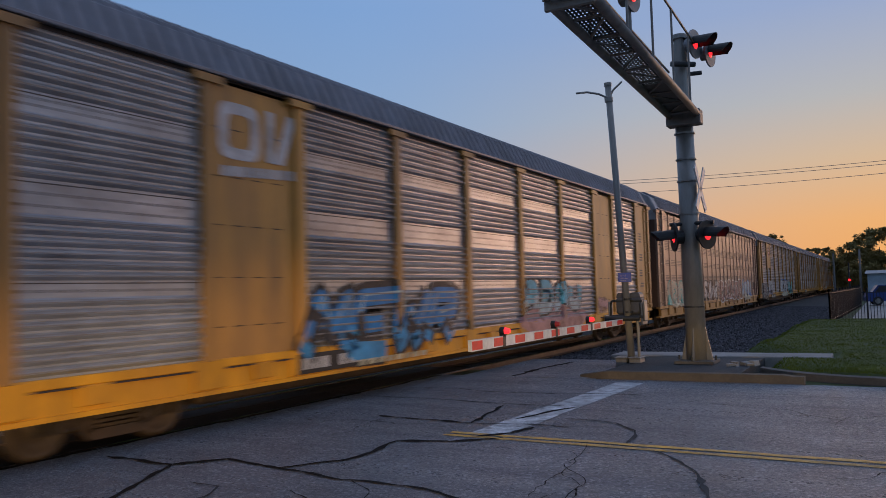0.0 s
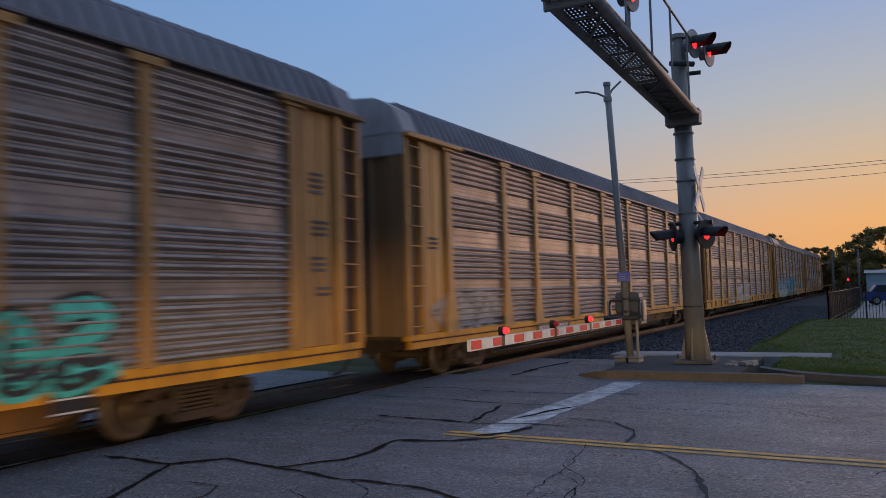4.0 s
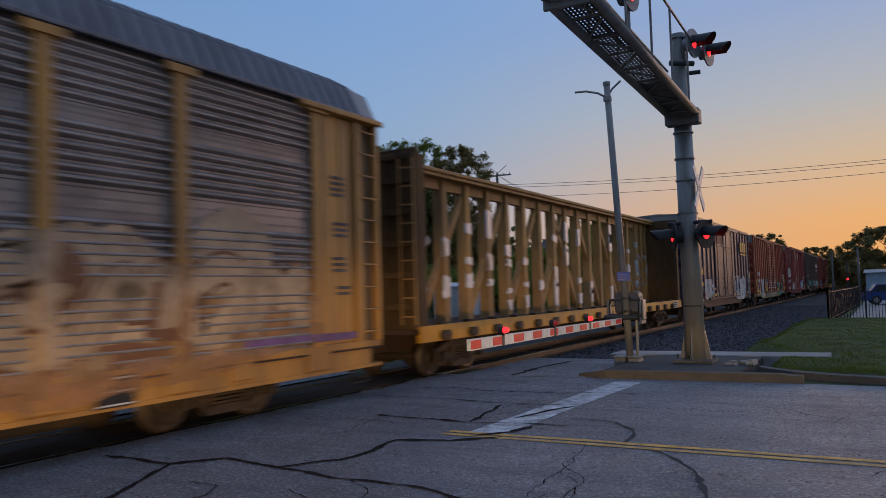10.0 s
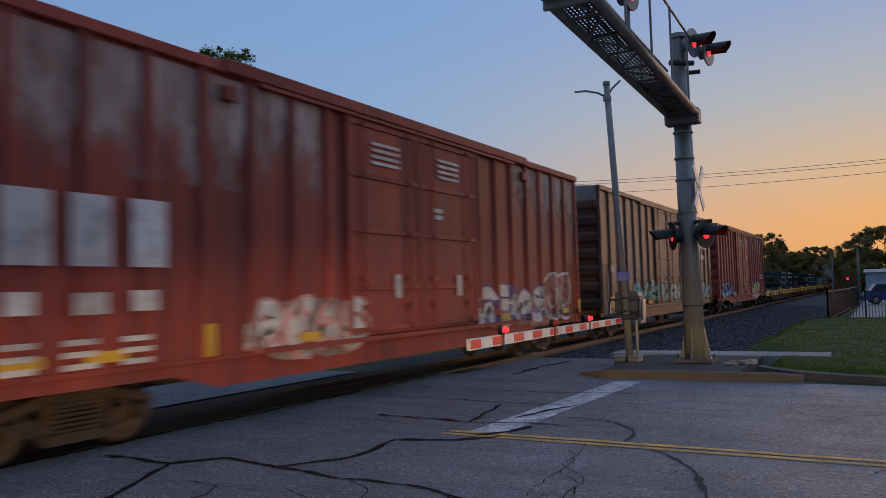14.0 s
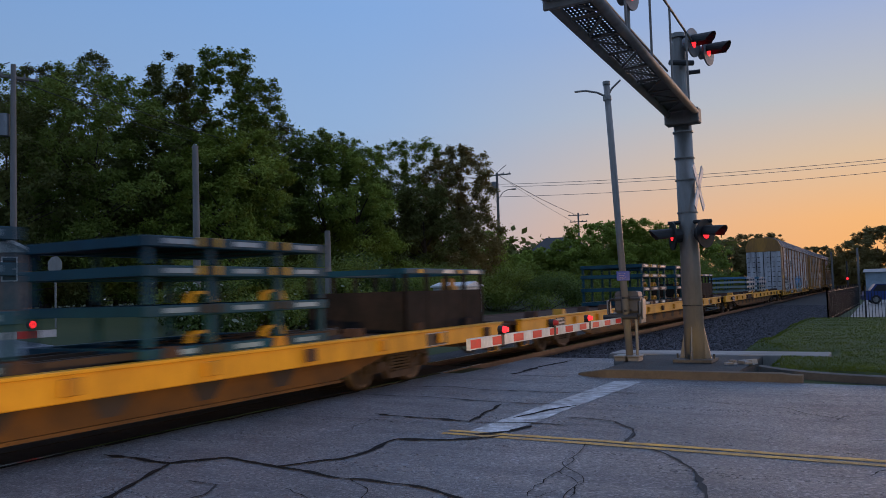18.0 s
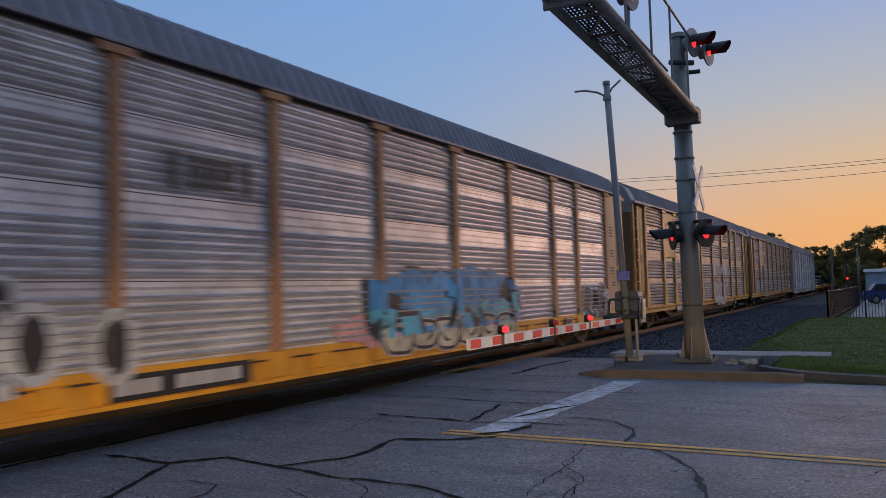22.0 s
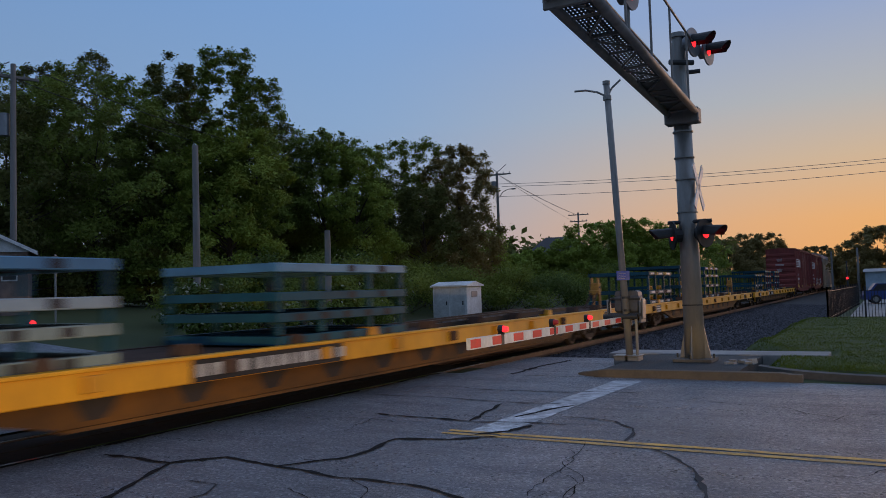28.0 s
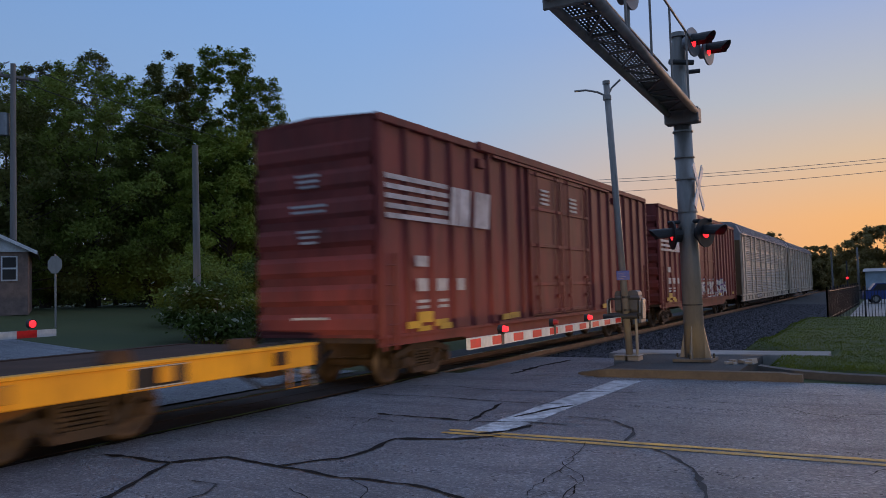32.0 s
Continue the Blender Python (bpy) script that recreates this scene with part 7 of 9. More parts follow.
slab(B[1], [(5.52, 1.14), (6.05, 1.12), (6.05, 2.1), (5.52, 2.1)], "grey", 0.004)
slab(B[1], [(6.2, 1.18), (7.1, 1.15), (6.98, 2.1), (6.2, 2.1)], "cream", 0.004)
slab(B[1], [(2.2, 1.0), (3.0, 1.0), (2.95, 2.1), (2.3, 2.1)], "white", 0.004)
cloud(B[1], 5.5, 7.0, 1.8, 2.14, "teal", 98, 0.009, faint=True)
cloud(B[1], 5.9, 7.1, 1.1, 1.7, "amber", 99, 0.009)
for y0, y1, paint_ in ((3.0, 5.6, "cream"), (5.7, 6.5, "rust"), (6.5, 7.9, "sage"), (7.95, 8.6, "amber"), (8.7, 12.5, "cream")):
    cloud(B[1], y0, y1, 0.66, 1.02, paint_, int(y0 * 20), 0.004)
cloud(B[1], 7.5, 12.3, 1.1, 2.15, "white", 79, faint=True)
piece(B[1], 7.6, 12.2, 1.1, 2.1, "white", 80, n=5, edge="rust", w=0.16, soft=False)
piece(B[1], 12.7, 14.6, 0.95, 2.0, "khaki", 81, n=2, edge="black", w=0.16)
piece(B[1], 14.5, 17.3, 0.7, 2.0, "mint", 82, word="UX", edge="black", w=0.27, lean=0.0, soft=False, overlap=1.2)
cloud(B[1], 12.6, 14.9, 0.68, 1.6, "lime", 83)
blocks(B[1], [(1.35, 2.35, 0.35, 0.26, 0), (1.9, 2.35, 0.5, 0.26, 0), (1.4, 1.85, 0.3, 0.24, 0), (1.95, 1.85, 0.5, 0.24, 0), (2.8, 1.85, 0.35, 0.24, 0), (1.4, 1.5, 0.4, 0.1, 0), (1.4, 1.35, 0.4, 0.1, 0)], 1.541, "mark_white", "lettering")
blocks(B[1], [(0.5, 1.15, 0.3, 0.9, 0), (1.2, 1.1, 0.6, 0.2, 0), (18.15, 1.15, 0.6, 0.25, 0), (19.1, 1.2, 0.22, 0.9, 0)], 1.541, "mark_yellow", "reflector")
blocks(B[1], [(17.3 + 0.5 * (k % 3), 2.38 - 0.15 * (k // 3), 0.36, 0.07, 0) for k in range(12)], 1.541, "mark_white", "lettering")
blocks(B[1], [(18.1, 1.6, 0.65, 0.04, 0), (18.1, 1.9, 0.65, 0.04, 0), (18.1, 1.6, 0.05, 0.34, 0), (18.7, 1.6, 0.05, 0.34, 0), (18.15, 1.72, 0.55, 0.03, 0), (18.15, 1.81, 0.55, 0.03, 0)], 1.541, "mark_white", "stencil_panel")
blocks(B[2], [(0.95, 2.27, 0.6, 0.86, 0), (1.8, 2.27, 0.55, 0.86, 0), (2.65, 2.27, 0.55, 0.86, 0)], 1.541, "mark_white", label="pale block emblem")
blocks(B[2], [(1.0, 1.72, 0.35, 0.26, 0), (1.85, 1.7, 0.45, 0.26, 0), (2.65, 1.72, 0.4, 0.26, 0)] + [(0.9 + 0.8 * (k % 3), 1.35 - 0.14 * (k // 3), 0.45, 0.07, 0) for k in range(9)], 1.541, "mark_white", "lettering")
blocks(B[2], [(3.85, 1.05, 0.2, 0.45, 0), (19.0, 1.1, 0.16, 0.4, 0)], 1.541, "mark_yellow", "reflector")
cloud(B[2], 4.7, 7.9, 0.8, 1.85, "white", 84, faint=True)
piece(B[2], 4.8, 7.8, 0.85, 1.85, "white", 85, n=4, edge="pink", w=0.11)
piece(B[2], 12.3, 16.6, 0.78, 2.05, "white", 86, n=4, edge="purple", w=0.15, jag=0.15)
bubbles(B[2], 16.5, 18.4, 0.95, 2.4, "pink", 87, 2, edge="white", w=0.045, faint=True)
cloud(B[2], 12.3, 18.4, 0.85, 1.7, "pink", 88, faint=True)
cloud(B[3], 0.8, 3.5, 0.95, 1.4, "white", 89, faint=True)
piece(B[3], 3.8, 9.6, 0.95, 2.15, "teal", 90, n=5, second="khaki", edge="black", shine="white", w=0.15, lean=0.2)
piece(B[3], 9.6, 18.6, 0.95, 1.95, "white", 91, n=7, edge="khaki", w=0.1)
blocks(B[3], [(1.0, 2.35, 0.3, 0.22, 0), (2.2, 2.35, 0.25, 0.22, 0)] + [(14.1 + 0.55 * k, 3.62, 0.35, 0.42, 0) for k in range(7)] + [(14.8 + 0.5 * k, 3.1, 0.3, 0.2, 0) for k in range(5)], 1.541, "mark_white", "lettering")
blocks(B[3], [(0.85, 1.2, 0.65, 0.3, 0)], 1.543, "mark_yellow", "reflector")
piece(B[4], 12.4, 16.2, 0.9, 1.95, "lime", 92, n=4, second="yellow", edge="cream", w=0.19, lean=0.05)
cloud(B[4], 12.3, 16.3, 0.7, 1.25, "cream", 93)
cloud(B[4], 15.0, 16.2, 1.2, 1.95, "sky", 94, 0.009)
scrawl(B[4], 12.4, 15.6, 1.92, 2.0, "purple", 95, 1, 0.035)
piece(B[4], 0.8, 6.2, 0.95, 2.0, "blue", 96, n=4, second="sky", edge="black", shine="yellow", w=0.16)
cloud(B[4], 8.9, 10.4, 1.35, 2.3, "white", 97, faint=True)
for car in (B[4], B[2]):
    blocks(car, [(8.0, 4.6 - 0.12 * k, 0.95, 0.06, 0) for k in range(4)] + [(10.5, 4.6 - 0.12 * k, 0.9, 0.06, 0) for k in range(4)], 1.558, "mark_white", "lettering")
    blocks(car, [(10.3, 3.5, 0.3, 0.09, 0), (10.3, 3.36, 0.3, 0.09, 0), (8.7, 1.75, 0.2, 0.45, 0), (11.2, 1.75, 0.2, 0.45, 0)], 1.558, "mark_white", "placard")
# maroon boxcars: striped emblem and rows of marks
for car in N:
    blocks(car, [(0.22, 3.27 + 0.19 * k, 2.45, 0.1, 0) for k in range(5)], 1.541, "mark_white", label="white horizontal stripes")
    blocks(car, [(2.75, 3.27, 0.3, 0.84, 0.12), (3.1, 3.27, 0.55, 0.84, 0.12), (3.9, 3.27, 0.78, 0.84, 0.12)], 1.541, "mark_white", label="white slanted block emblem")
    blocks(car, [(1.25, 2.35, 0.5, 0.22, 0), (1.3, 1.85, 0.42, 0.26, 0), (2.1, 1.85, 0.45, 0.26, 0), (3.0, 1.85, 0.35, 0.26, 0), (1.3, 1.62, 0.45, 0.06, 0), (2.15, 1.62, 0.4, 0.06, 0), (1.3, 1.5, 0.45, 0.06, 0), (2.15, 1.5, 0.4, 0.06, 0)], 1.541, "mark_white", "lettering")
    blocks(car, [(1.3, 1.22, 0.6, 0.22, 0), (2.2, 1.05, 0.5, 0.12, 0), (1.3, 1.05, 0.5, 0.1, 0), (5.3, 1.1, 0.45, 0.14, 0)], 1.543, "mark_yellow", "reflector")
    blocks(car, [(8.0, 4.5 - 0.12 * k, 0.6, 0.06, 0) for k in range(4)] + [(10.3, 4.45 - 0.12 * k, 0.6, 0.06, 0) for k in range(4)], 1.558, "mark_white", "lettering")
    for z, w, rows in ((4.15, 0.6, 3), (3.55, 0.9, 2), (3.05, 0.55, 3), (1.35, 0.9, 1)):
        for k in range(rows):
            part("end_lettering", Shape().box(-w / 2 - 0.1 + 0.04 * k, w / 2 - 0.1 - 0.03 * k, -0.066, -0.062, z - 0.11 * k, z + 0.05 - 0.11 * k), M["mark_white"], car)
piece(N[1], 6.0, 16.0, 1.0, 2.1, "white", 98, n=8, edge="purple", w=0.13)
# second rake of autoracks
for x in (-1.3, -0.85, -0.4, 0.4, 0.85, 1.3):
    for k in range(7):
        plate(C[0], "door_vent", Shape().box(x - 0.11, x + 0.11, -0.062 if abs(x) != 0.85 else -0.04, -0.03, 1.35 + 0.45 * k, 1.4 + 0.45 * k), "slot")
cloud(C[0], 2.0, 5.6, 0.66, 2.2, "black", 100, faint=True)
bubbles(C[0], 2.0, 5.4, 1.2, 2.25, "black", 101, 4, edge="white", w=0.04)
piece(C[0], 2.1, 5.3, 0.7, 1.7, "white", 102, n=4, edge="black", w=0.1)
for y, z in ((5.57, 1.4), (6.62, 1.3)):
    oval(C[0], y, z, 0.4, 0.47, "white", 0.012)
    oval(C[0], y, z - 0.01, 0.2, 0.34, "black", 0.018)
cloud(C[0], 11.0, 18.9, 0.72, 1.7, "pink", 103)
cloud(C[0], 11.9, 19.0, 0.95, 2.4, "azure", 104, 0.003)
piece(C[0], 12.0, 18.8, 0.95, 2.35, "azure", 105, n=6, edge="black", second="sky", shine="", w=0.24, lean=0.0, lift=0.005, overlap=1.25)
bubbles(C[0], 12.5, 18.4, 0.68, 1.3, "cream", 106, 6, edge="black", outer="white", w=0.035, lift=0.014)
piece(C[0], 23.8, 26.2, 0.66, 2.0, "black", 107, n=3, edge="white", w=0.18)
blocks(C[0], [(7.5, 3.32, 0.12, 0.5, 0), (7.8, 3.38, 0.9, 0.06, 0), (7.8, 3.72, 0.9, 0.06, 0), (7.85, 3.5, 0.2, 0.16, 0), (8.15, 3.5, 0.2, 0.16, 0), (8.45, 3.5, 0.2, 0.16, 0), (8.9, 3.32, 0.12, 0.5, 0)], 1.545, "dark_metal", label="dark boxed emblem")
blocks(C[0], [(0.9, 2.12, 0.7, 0.24, 0), (27.0, 2.1, 0.7, 0.22, 0)], X_FLAT, "mark_yellow", "reflector")
ring(C[1], 5.4, 4.12, 0.38, 0.4, 0.13, 1.553, "black", "black rounded ring emblem")
blocks(C[1], [(5.85, 3.76, 0.12, 0.76, 0), (5.99, 3.76, 0.16, 0.76, -0.0), (6.28, 3.76, 0.12, 0.76, 0)], 1.553, "black", label="black bar emblem")
piece(C[1], 7.1, 9.6, 3.85, 4.9, "grey", 110, n=3, edge="", w=0.16, faint=True)
cloud(C[1], 7.0, 9.5, 3.9, 4.85, "white", 111, faint=True)
cloud(C[1], 6.9, 9.2, 2.5, 2.95, "grey", 112, faint=True)
cloud(C[1], 1.9, 4.6, 2.5, 2.85, "grey", 113, faint=True)
cloud(C[1], 15.6, 21.3, 2.3, 2.95, "white", 114, faint=True)
piece(C[1], 15.7, 21.2, 2.25, 2.95, "white", 115, n=5, edge="", w=0.2, soft=False, overlap=0.9)
cloud(C[1], 23.7, 26.2, 4.1, 4.9, "grey", 116, faint=True)
bubbles(C[1], 15.7, 19.2, 0.62, 1.98, "white", 117, 4, edge="black", w=0.035)
cloud(C[1], 15.6, 19.3, 0.6, 1.2, "white", 118, 0.003)
piece(C[1], 12.9, 15.3, 1.1, 1.9, "white", 119, n=3, edge="", w=0.12, faint=True)
piece(C[1], 15.8, 18.5, 1.3, 1.95, "white", 120, n=3, edge="navy", w=0.12, lift=0.002)
blocks(C[1], [(19.3, 0.82, 0.2, 0.14, 0.03), (19.6, 0.82, 0.2, 0.14, 0.03), (19.95, 0.8, 0.15, 0.14, 0.03)], 1.565, SPRAY["orange"], "lettering")
for k in range(3):
    cloud(C[2], 1.95, 4.6, 3.2 + 0.55 * k, 3.7 + 0.55 * k, "grey", 121 + k, faint=True)
piece(C[2], 1.95, 4.6, 3.25, 4.85, "white", 124, n=2, edge="", w=0.12, faint=True)
piece(C[2], 1.9, 5.8, 1.0, 1.95, "white", 125, n=4, edge="", w=0.12, faint=True)
piece(C[2], 12.7, 16.2, 1.15, 1.95, "white", 126, n=4, edge="", w=0.1, faint=True)
scrawl(C[2], 10.0, 12.3, 1.6, 2.3, "white", 127, 1, 0.025, faint=True)
scrawl(C[2], 16.5, 20.5, 1.7, 2.2, "white", 128, 2, 0.02, faint=True)
scrawl(C[2], 6.9, 12.2, 1.5, 2.7, "white", 141, 3, 0.03, faint=True)
scrawl(C[2], 8.0, 12.4, 1.15, 1.9, "grey", 142, 3, 0.035, faint=True)
shield = [(5.05, 4.85), (5.4, 4.78), (5.7, 4.9), (6.0, 4.78), (6.35, 4.85), (6.4, 4.2), (6.3, 3.75), (5.7, 3.35), (5.1, 3.75), (5.0, 4.2)]
plate(C[2], "emblem", Shape().prism(shield, "x", 1.552, 1.555), SPRAY["pink"], "faded pink shield")
blocks(C[2], [(5.1, 4.32, 1.22, 0.42, 0)], 1.556, "blue_sign", label="blue band of the shield")
blocks(C[2], [(5.2 + 0.16 * k, 4.48, 0.1, 0.13, 0) for k in range(7)], 1.562, "mark_white", "lettering")
piece(C[3], 22.0, 26.2, 0.8, 2.1, "ice", 130, n=4, edge="yellow", shine="white", w=0.16)
cloud(C[3], 21.8, 26.2, 0.7, 1.4, "grey", 131, faint=True)
for y in (0.5, 20.6):
    piece(CB, y, y + 2.2, 1.7, 3.4, "white", 132 + int(y), n=2, edge="", w=0.09, faint=True)
# pale scraped patches along the tops of the faded red boxcars
plate(B[2], "scraped_patch", Shape().box(1.462, 1.466, 0.3, 6.6, 3.4, 5.05), "scraped", "pale scraped paint")
plate(B[2], "scraped_patch", Shape().box(1.462, 1.466, 14.5, 19.1, 3.5, 5.05), "scraped", "pale scraped paint")
plate(B[4], "scraped_patch", Shape().box(1.462, 1.466, 11.9, 18.9, 3.0, 5.05), "scraped", "pale scraped paint")
blocks(B[4], [(16.4 + 0.5 * (k % 4), 2.3 - 0.2 * (k // 4), 0.36, 0.08, 0) for k in range(8)] + [(17.6, 1.5, 0.6, 0.04, 0), (17.6, 1.8, 0.6, 0.04, 0)], 1.541, "mark_white", "lettering")

# ---- crossing signals ----
def mast():
    m = thing("signal_mast", (-3.80, 18.4, 0.1), "grey steel cantilever signal mast with red flashing lamps beside the road", "railway signal")
    top = (-0.1, 0.1, 7.75)
    lean = lambda z: (top[0] * z / 7.75, top[1] * z / 7.75, z)
    # dark colour offsets the narrow spot, so the plate looks unlit
    part("base_plate", Shape().box(-0.42, 0.42, -0.42, 0.42, 0.0, 0.08, 0.01), M["kerb_grey"], m, "dark base plate")
    part("column", Shape().tube(lean(0.05), lean(5.9), 0.225, 0.195, 32), M["galv"], m, smooth=True)
    part("column_top", Shape().tube(lean(5.8), lean(7.3), 0.17, 0.16, 20).tube(lean(7.3), lean(7.5), 0.13, 0.13, 16).tube(lean(7.42), lean(7.52), 0.18, 0.18, 16), M["galv"], m)
    for k in range(4):
        a = math.radians(-5 + 90 * k)
        c, s_ = math.cos(a), math.sin(a)
        part("gusset", Shape().add([(0.2 * c - 0.012 * s_, 0.2 * s_ + 0.012 * c, 0.08), (0.35 * c - 0.012 * s_, 0.35 * s_ + 0.012 * c, 0.08), (0.2 * c - 0.012 * s_, 0.2 * s_ + 0.012 * c, 0.85),
                                    (0.2 * c + 0.012 * s_, 0.2 * s_ - 0.012 * c, 0.08), (0.35 * c + 0.012 * s_, 0.35 * s_ - 0.012 * c, 0.08), (0.2 * c + 0.012 * s_, 0.2 * s_ - 0.012 * c, 0.85)],
                                   [(0, 1, 2), (5, 4, 3), (0, 3, 4, 1), (1, 4, 5, 2), (2, 5, 3, 0)]), M["galv"], m)
        part("anchor_bolt", Shape().tube((0.34 * c * 1.2, 0.34 * s_ * 1.2, 0.08), (0.34 * c * 1.2, 0.34 * s_ * 1.2, 0.18), 0.022, n=8), M["dark_metal"], m)
    for z in (1.25, 3.35, 4.1, 4.6, 5.2):
        x, y, _ = lean(z)
        part("band", Shape().tube((x, y, z), (x, y, z + 0.03), 0.23, 0.23, 24), M["dark_metal" if z < 2 else "galv"], m)
    return m, lean


MAST, mast_at = mast()


def lamp_head(parent, at, rz, lit, name="lamp_head", size=0.28, back="black"):
    """A round black background with a hood and a red lens, facing its own +x."""
    s = Shape().tube((-0.02, 0, 0), (0.015, 0, 0), size, size, 28).tube((-0.2, 0, 0), (-0.02, 0, 0), 0.15, 0.17, 16)
    h = part(name, s, M[back], parent, "round lamp background with black hood", at=at, turn=(0, 0, rz))
    hood = Shape()
    n = 15
    left, right, left2, right2 = [], [], [], []
    for k in range(n):
        a = math.radians(-12 + 204 * k / (n - 1))
        reach = 0.36 + 0.16 * max(0, math.sin(a)) ** 0.7
        left.append((0.015, 0.17 * math.cos(a), 0.17 * math.sin(a)))
        right.append((reach, 0.165 * math.cos(a), 0.165 * math.sin(a) - 0.03))
        left2.append((0.015, 0.178 * math.cos(a), 0.178 * math.sin(a)))
        right2.append((reach, 0.173 * math.cos(a), 0.173 * math.sin(a) - 0.03))
    hood.strip(left, right).strip(left2, right2).strip(right, right2)
    part("hood", hood, M["black"], h)
    lens = Shape()
    v = [(0.04 - 0.03 * r * r, 0.13 * r * math.cos(k * math.tau / 20), 0.13 * r * math.sin(k * math.tau / 20)) for r in (0.3, 0.7, 1.0) for k in range(20)]
    f = [tuple(range(20))] + [(r * 20 + k, r * 20 + (k + 1) % 20, (r + 1) * 20 + (k + 1) % 20, (r + 1) * 20 + k) for r in range(2) for k in range(20)]
    lens.add(v, f)
    part("lens", lens, M["lamp_red" if lit else "lamp_dim"], h, "red lamp lens")
    return h


def arm():
    """Cantilever walkway from the mast over the road."""
    a = part("arm", Shape().box(-0.3, 0.46, -0.28, 0.05, -0.24, 0.1, 0.02), M["arm_steel"], MAST, "cantilever arm with walkway grating", at=(-0.1, 0.0, 5.6))
    y_end = -8.35
    slope = 0.035
    for x in (-0.22, 0.38):
        s = Shape().tube((x, -0.1, 0.0), (x - slope * y_end, y_end, 0.06), 0.075, n=18)
        part("chord", s, M["arm_steel"], a, smooth=True)
    for k in range(9):
        y = -0.5 - k * 1.0
        o = -slope * y
        z = 0.06 * y / y_end
        part("cross_bar", Shape().tube((-0.22 + o, y, z), (0.38 + o, y, z), 0.025, n=8), M["arm_steel"], a)
        if k < 8:
            b = (0.38, -0.22) if k % 2 else (-0.22, 0.38)
            part("diagonal", Shape().tube((b[0] + o, y, z), (b[1] + o, y - 1.0, z), 0.022, n=8), M["arm_steel"], a)
    # grating: perforated strip made of bars
    s = Shape()
    for k in range(9):
        x = -0.17 + 0.062 * k
        s.add([(x, -0.3, 0.07), (x + 0.042, -0.3, 0.07), (x + 0.042 - slope * y_end, y_end, 0.13), (x - slope * y_end, y_end, 0.13)], [(0, 1, 2, 3)])
    for k in range(70):
        y = -0.35 - k * 0.118
        o, z = -slope * y, 0.069 + 0.06 * y / y_end
        s.add([(-0.2 + o, y, z), (0.36 + o, y, z), (0.36 + o, y - 0.07, z), (-0.2 + o, y - 0.07, z)], [(0, 1, 2, 3)])
    part("grating", s, M["dark_metal"], a, "perforated walkway grating")
    part("solid_plate", Shape().add([(-0.2, -0.3, 0.055), (0.36, -0.3, 0.055), (0.36 + 0.1, -3.1, 0.075), (-0.2 + 0.1, -3.1, 0.075), (-0.2, -0.3, 0.06), (0.36, -0.3, 0.06), (0.46, -3.1, 0.08), (-0.1, -3.1, 0.08)], [(0, 1, 2, 3), (4, 5, 6, 7), (0, 1, 5, 4), (2, 3, 7, 6)]), M["arm_steel"], a)
    o = -slope * y_end
    part("end_plate", Shape().box(-0.28 + o, 0.44 + o, y_end - 0.05, y_end, -0.08, 0.2, 0.02), M["arm_steel"], a)
    # handrails
    for x, lab in ((0.38, "near"), (-0.22, "far")):
        for z in ((1.5,) if x > 0 else (0.95, 0.5)):
            part("handrail", Shape().tube((x, -0.1, z + 0.1), (x - slope * y_end, y_end, z + 0.06), 0.024, n=8), M["arm_steel"], a)
        for k in range(5):
            y = -1.0 - k * 1.8
            part("stanchion", Shape().tube((x - slope * y, y, 0.04), (x - slope * y, y, 1.56 if x > 0 else 1.0), 0.022, n=8), M["arm_steel"], a)
    return a


ARM = arm()


def mast_lamps():
    x, y, z = mast_at(7.3)
    yoke = part("lamp_bracket", Shape().tube((x - 0.1, y - 0.5, 6.75), (x + 0.35, y - 0.15, 6.75), 0.06, n=10).tube((x - 0.1, y, 6.6), (x + 0.45, y + 0.1, 6.6), 0.05, n=10).tube((x, y, 7.4), (x + 0.3, y - 0.05, 7.4), 0.05, n=10), M["dark_metal"], MAST)
    lamp_head(MAST, (x + 0.38, y - 0.2, 7.2), -14, True, size=0.33, back="grey_box")
    lamp_head(MAST, (x + 0.6, y + 0.35, 7.1), -10, True, size=0.33, back="grey_box")
    x, y, z = mast_at(3.3)
    part("lamp_arm", Shape().tube((x - 0.42, y - 0.12, 3.14), (x + 0.55, y - 0.12, 3.14), 0.045, n=10), M["dark_metal"], MAST)
    lamp_head(MAST, (x - 0.3, y - 0.25, 2.84), 207, True, size=0.32)
    lamp_head(MAST, (x + 0.42, y - 0.25, 2.86), -25, True, size=0.32)
    x, y, z = mast_at(4.2)
    for a in (38, -38):
        s = Shape().box(-0.012, 0.012, -0.085, 0.085, -0.6, 0.6)
        part("crossbuck_board", s, M["white"], MAST, "white crossbuck board", at=(x + 0.29, y - 0.05, 3.92), turn=(a, 0, -4))
    # lamps on the arm
    lamp_head(ARM, (0.48, -5.6, 0.96), -10, True, back="grey_box")
    part("lamp_post", Shape().tube((0.42, -5.6, 0.0), (0.42, -5.6, 1.2), 0.035, n=8), M["galv"], ARM)


mast_lamps()


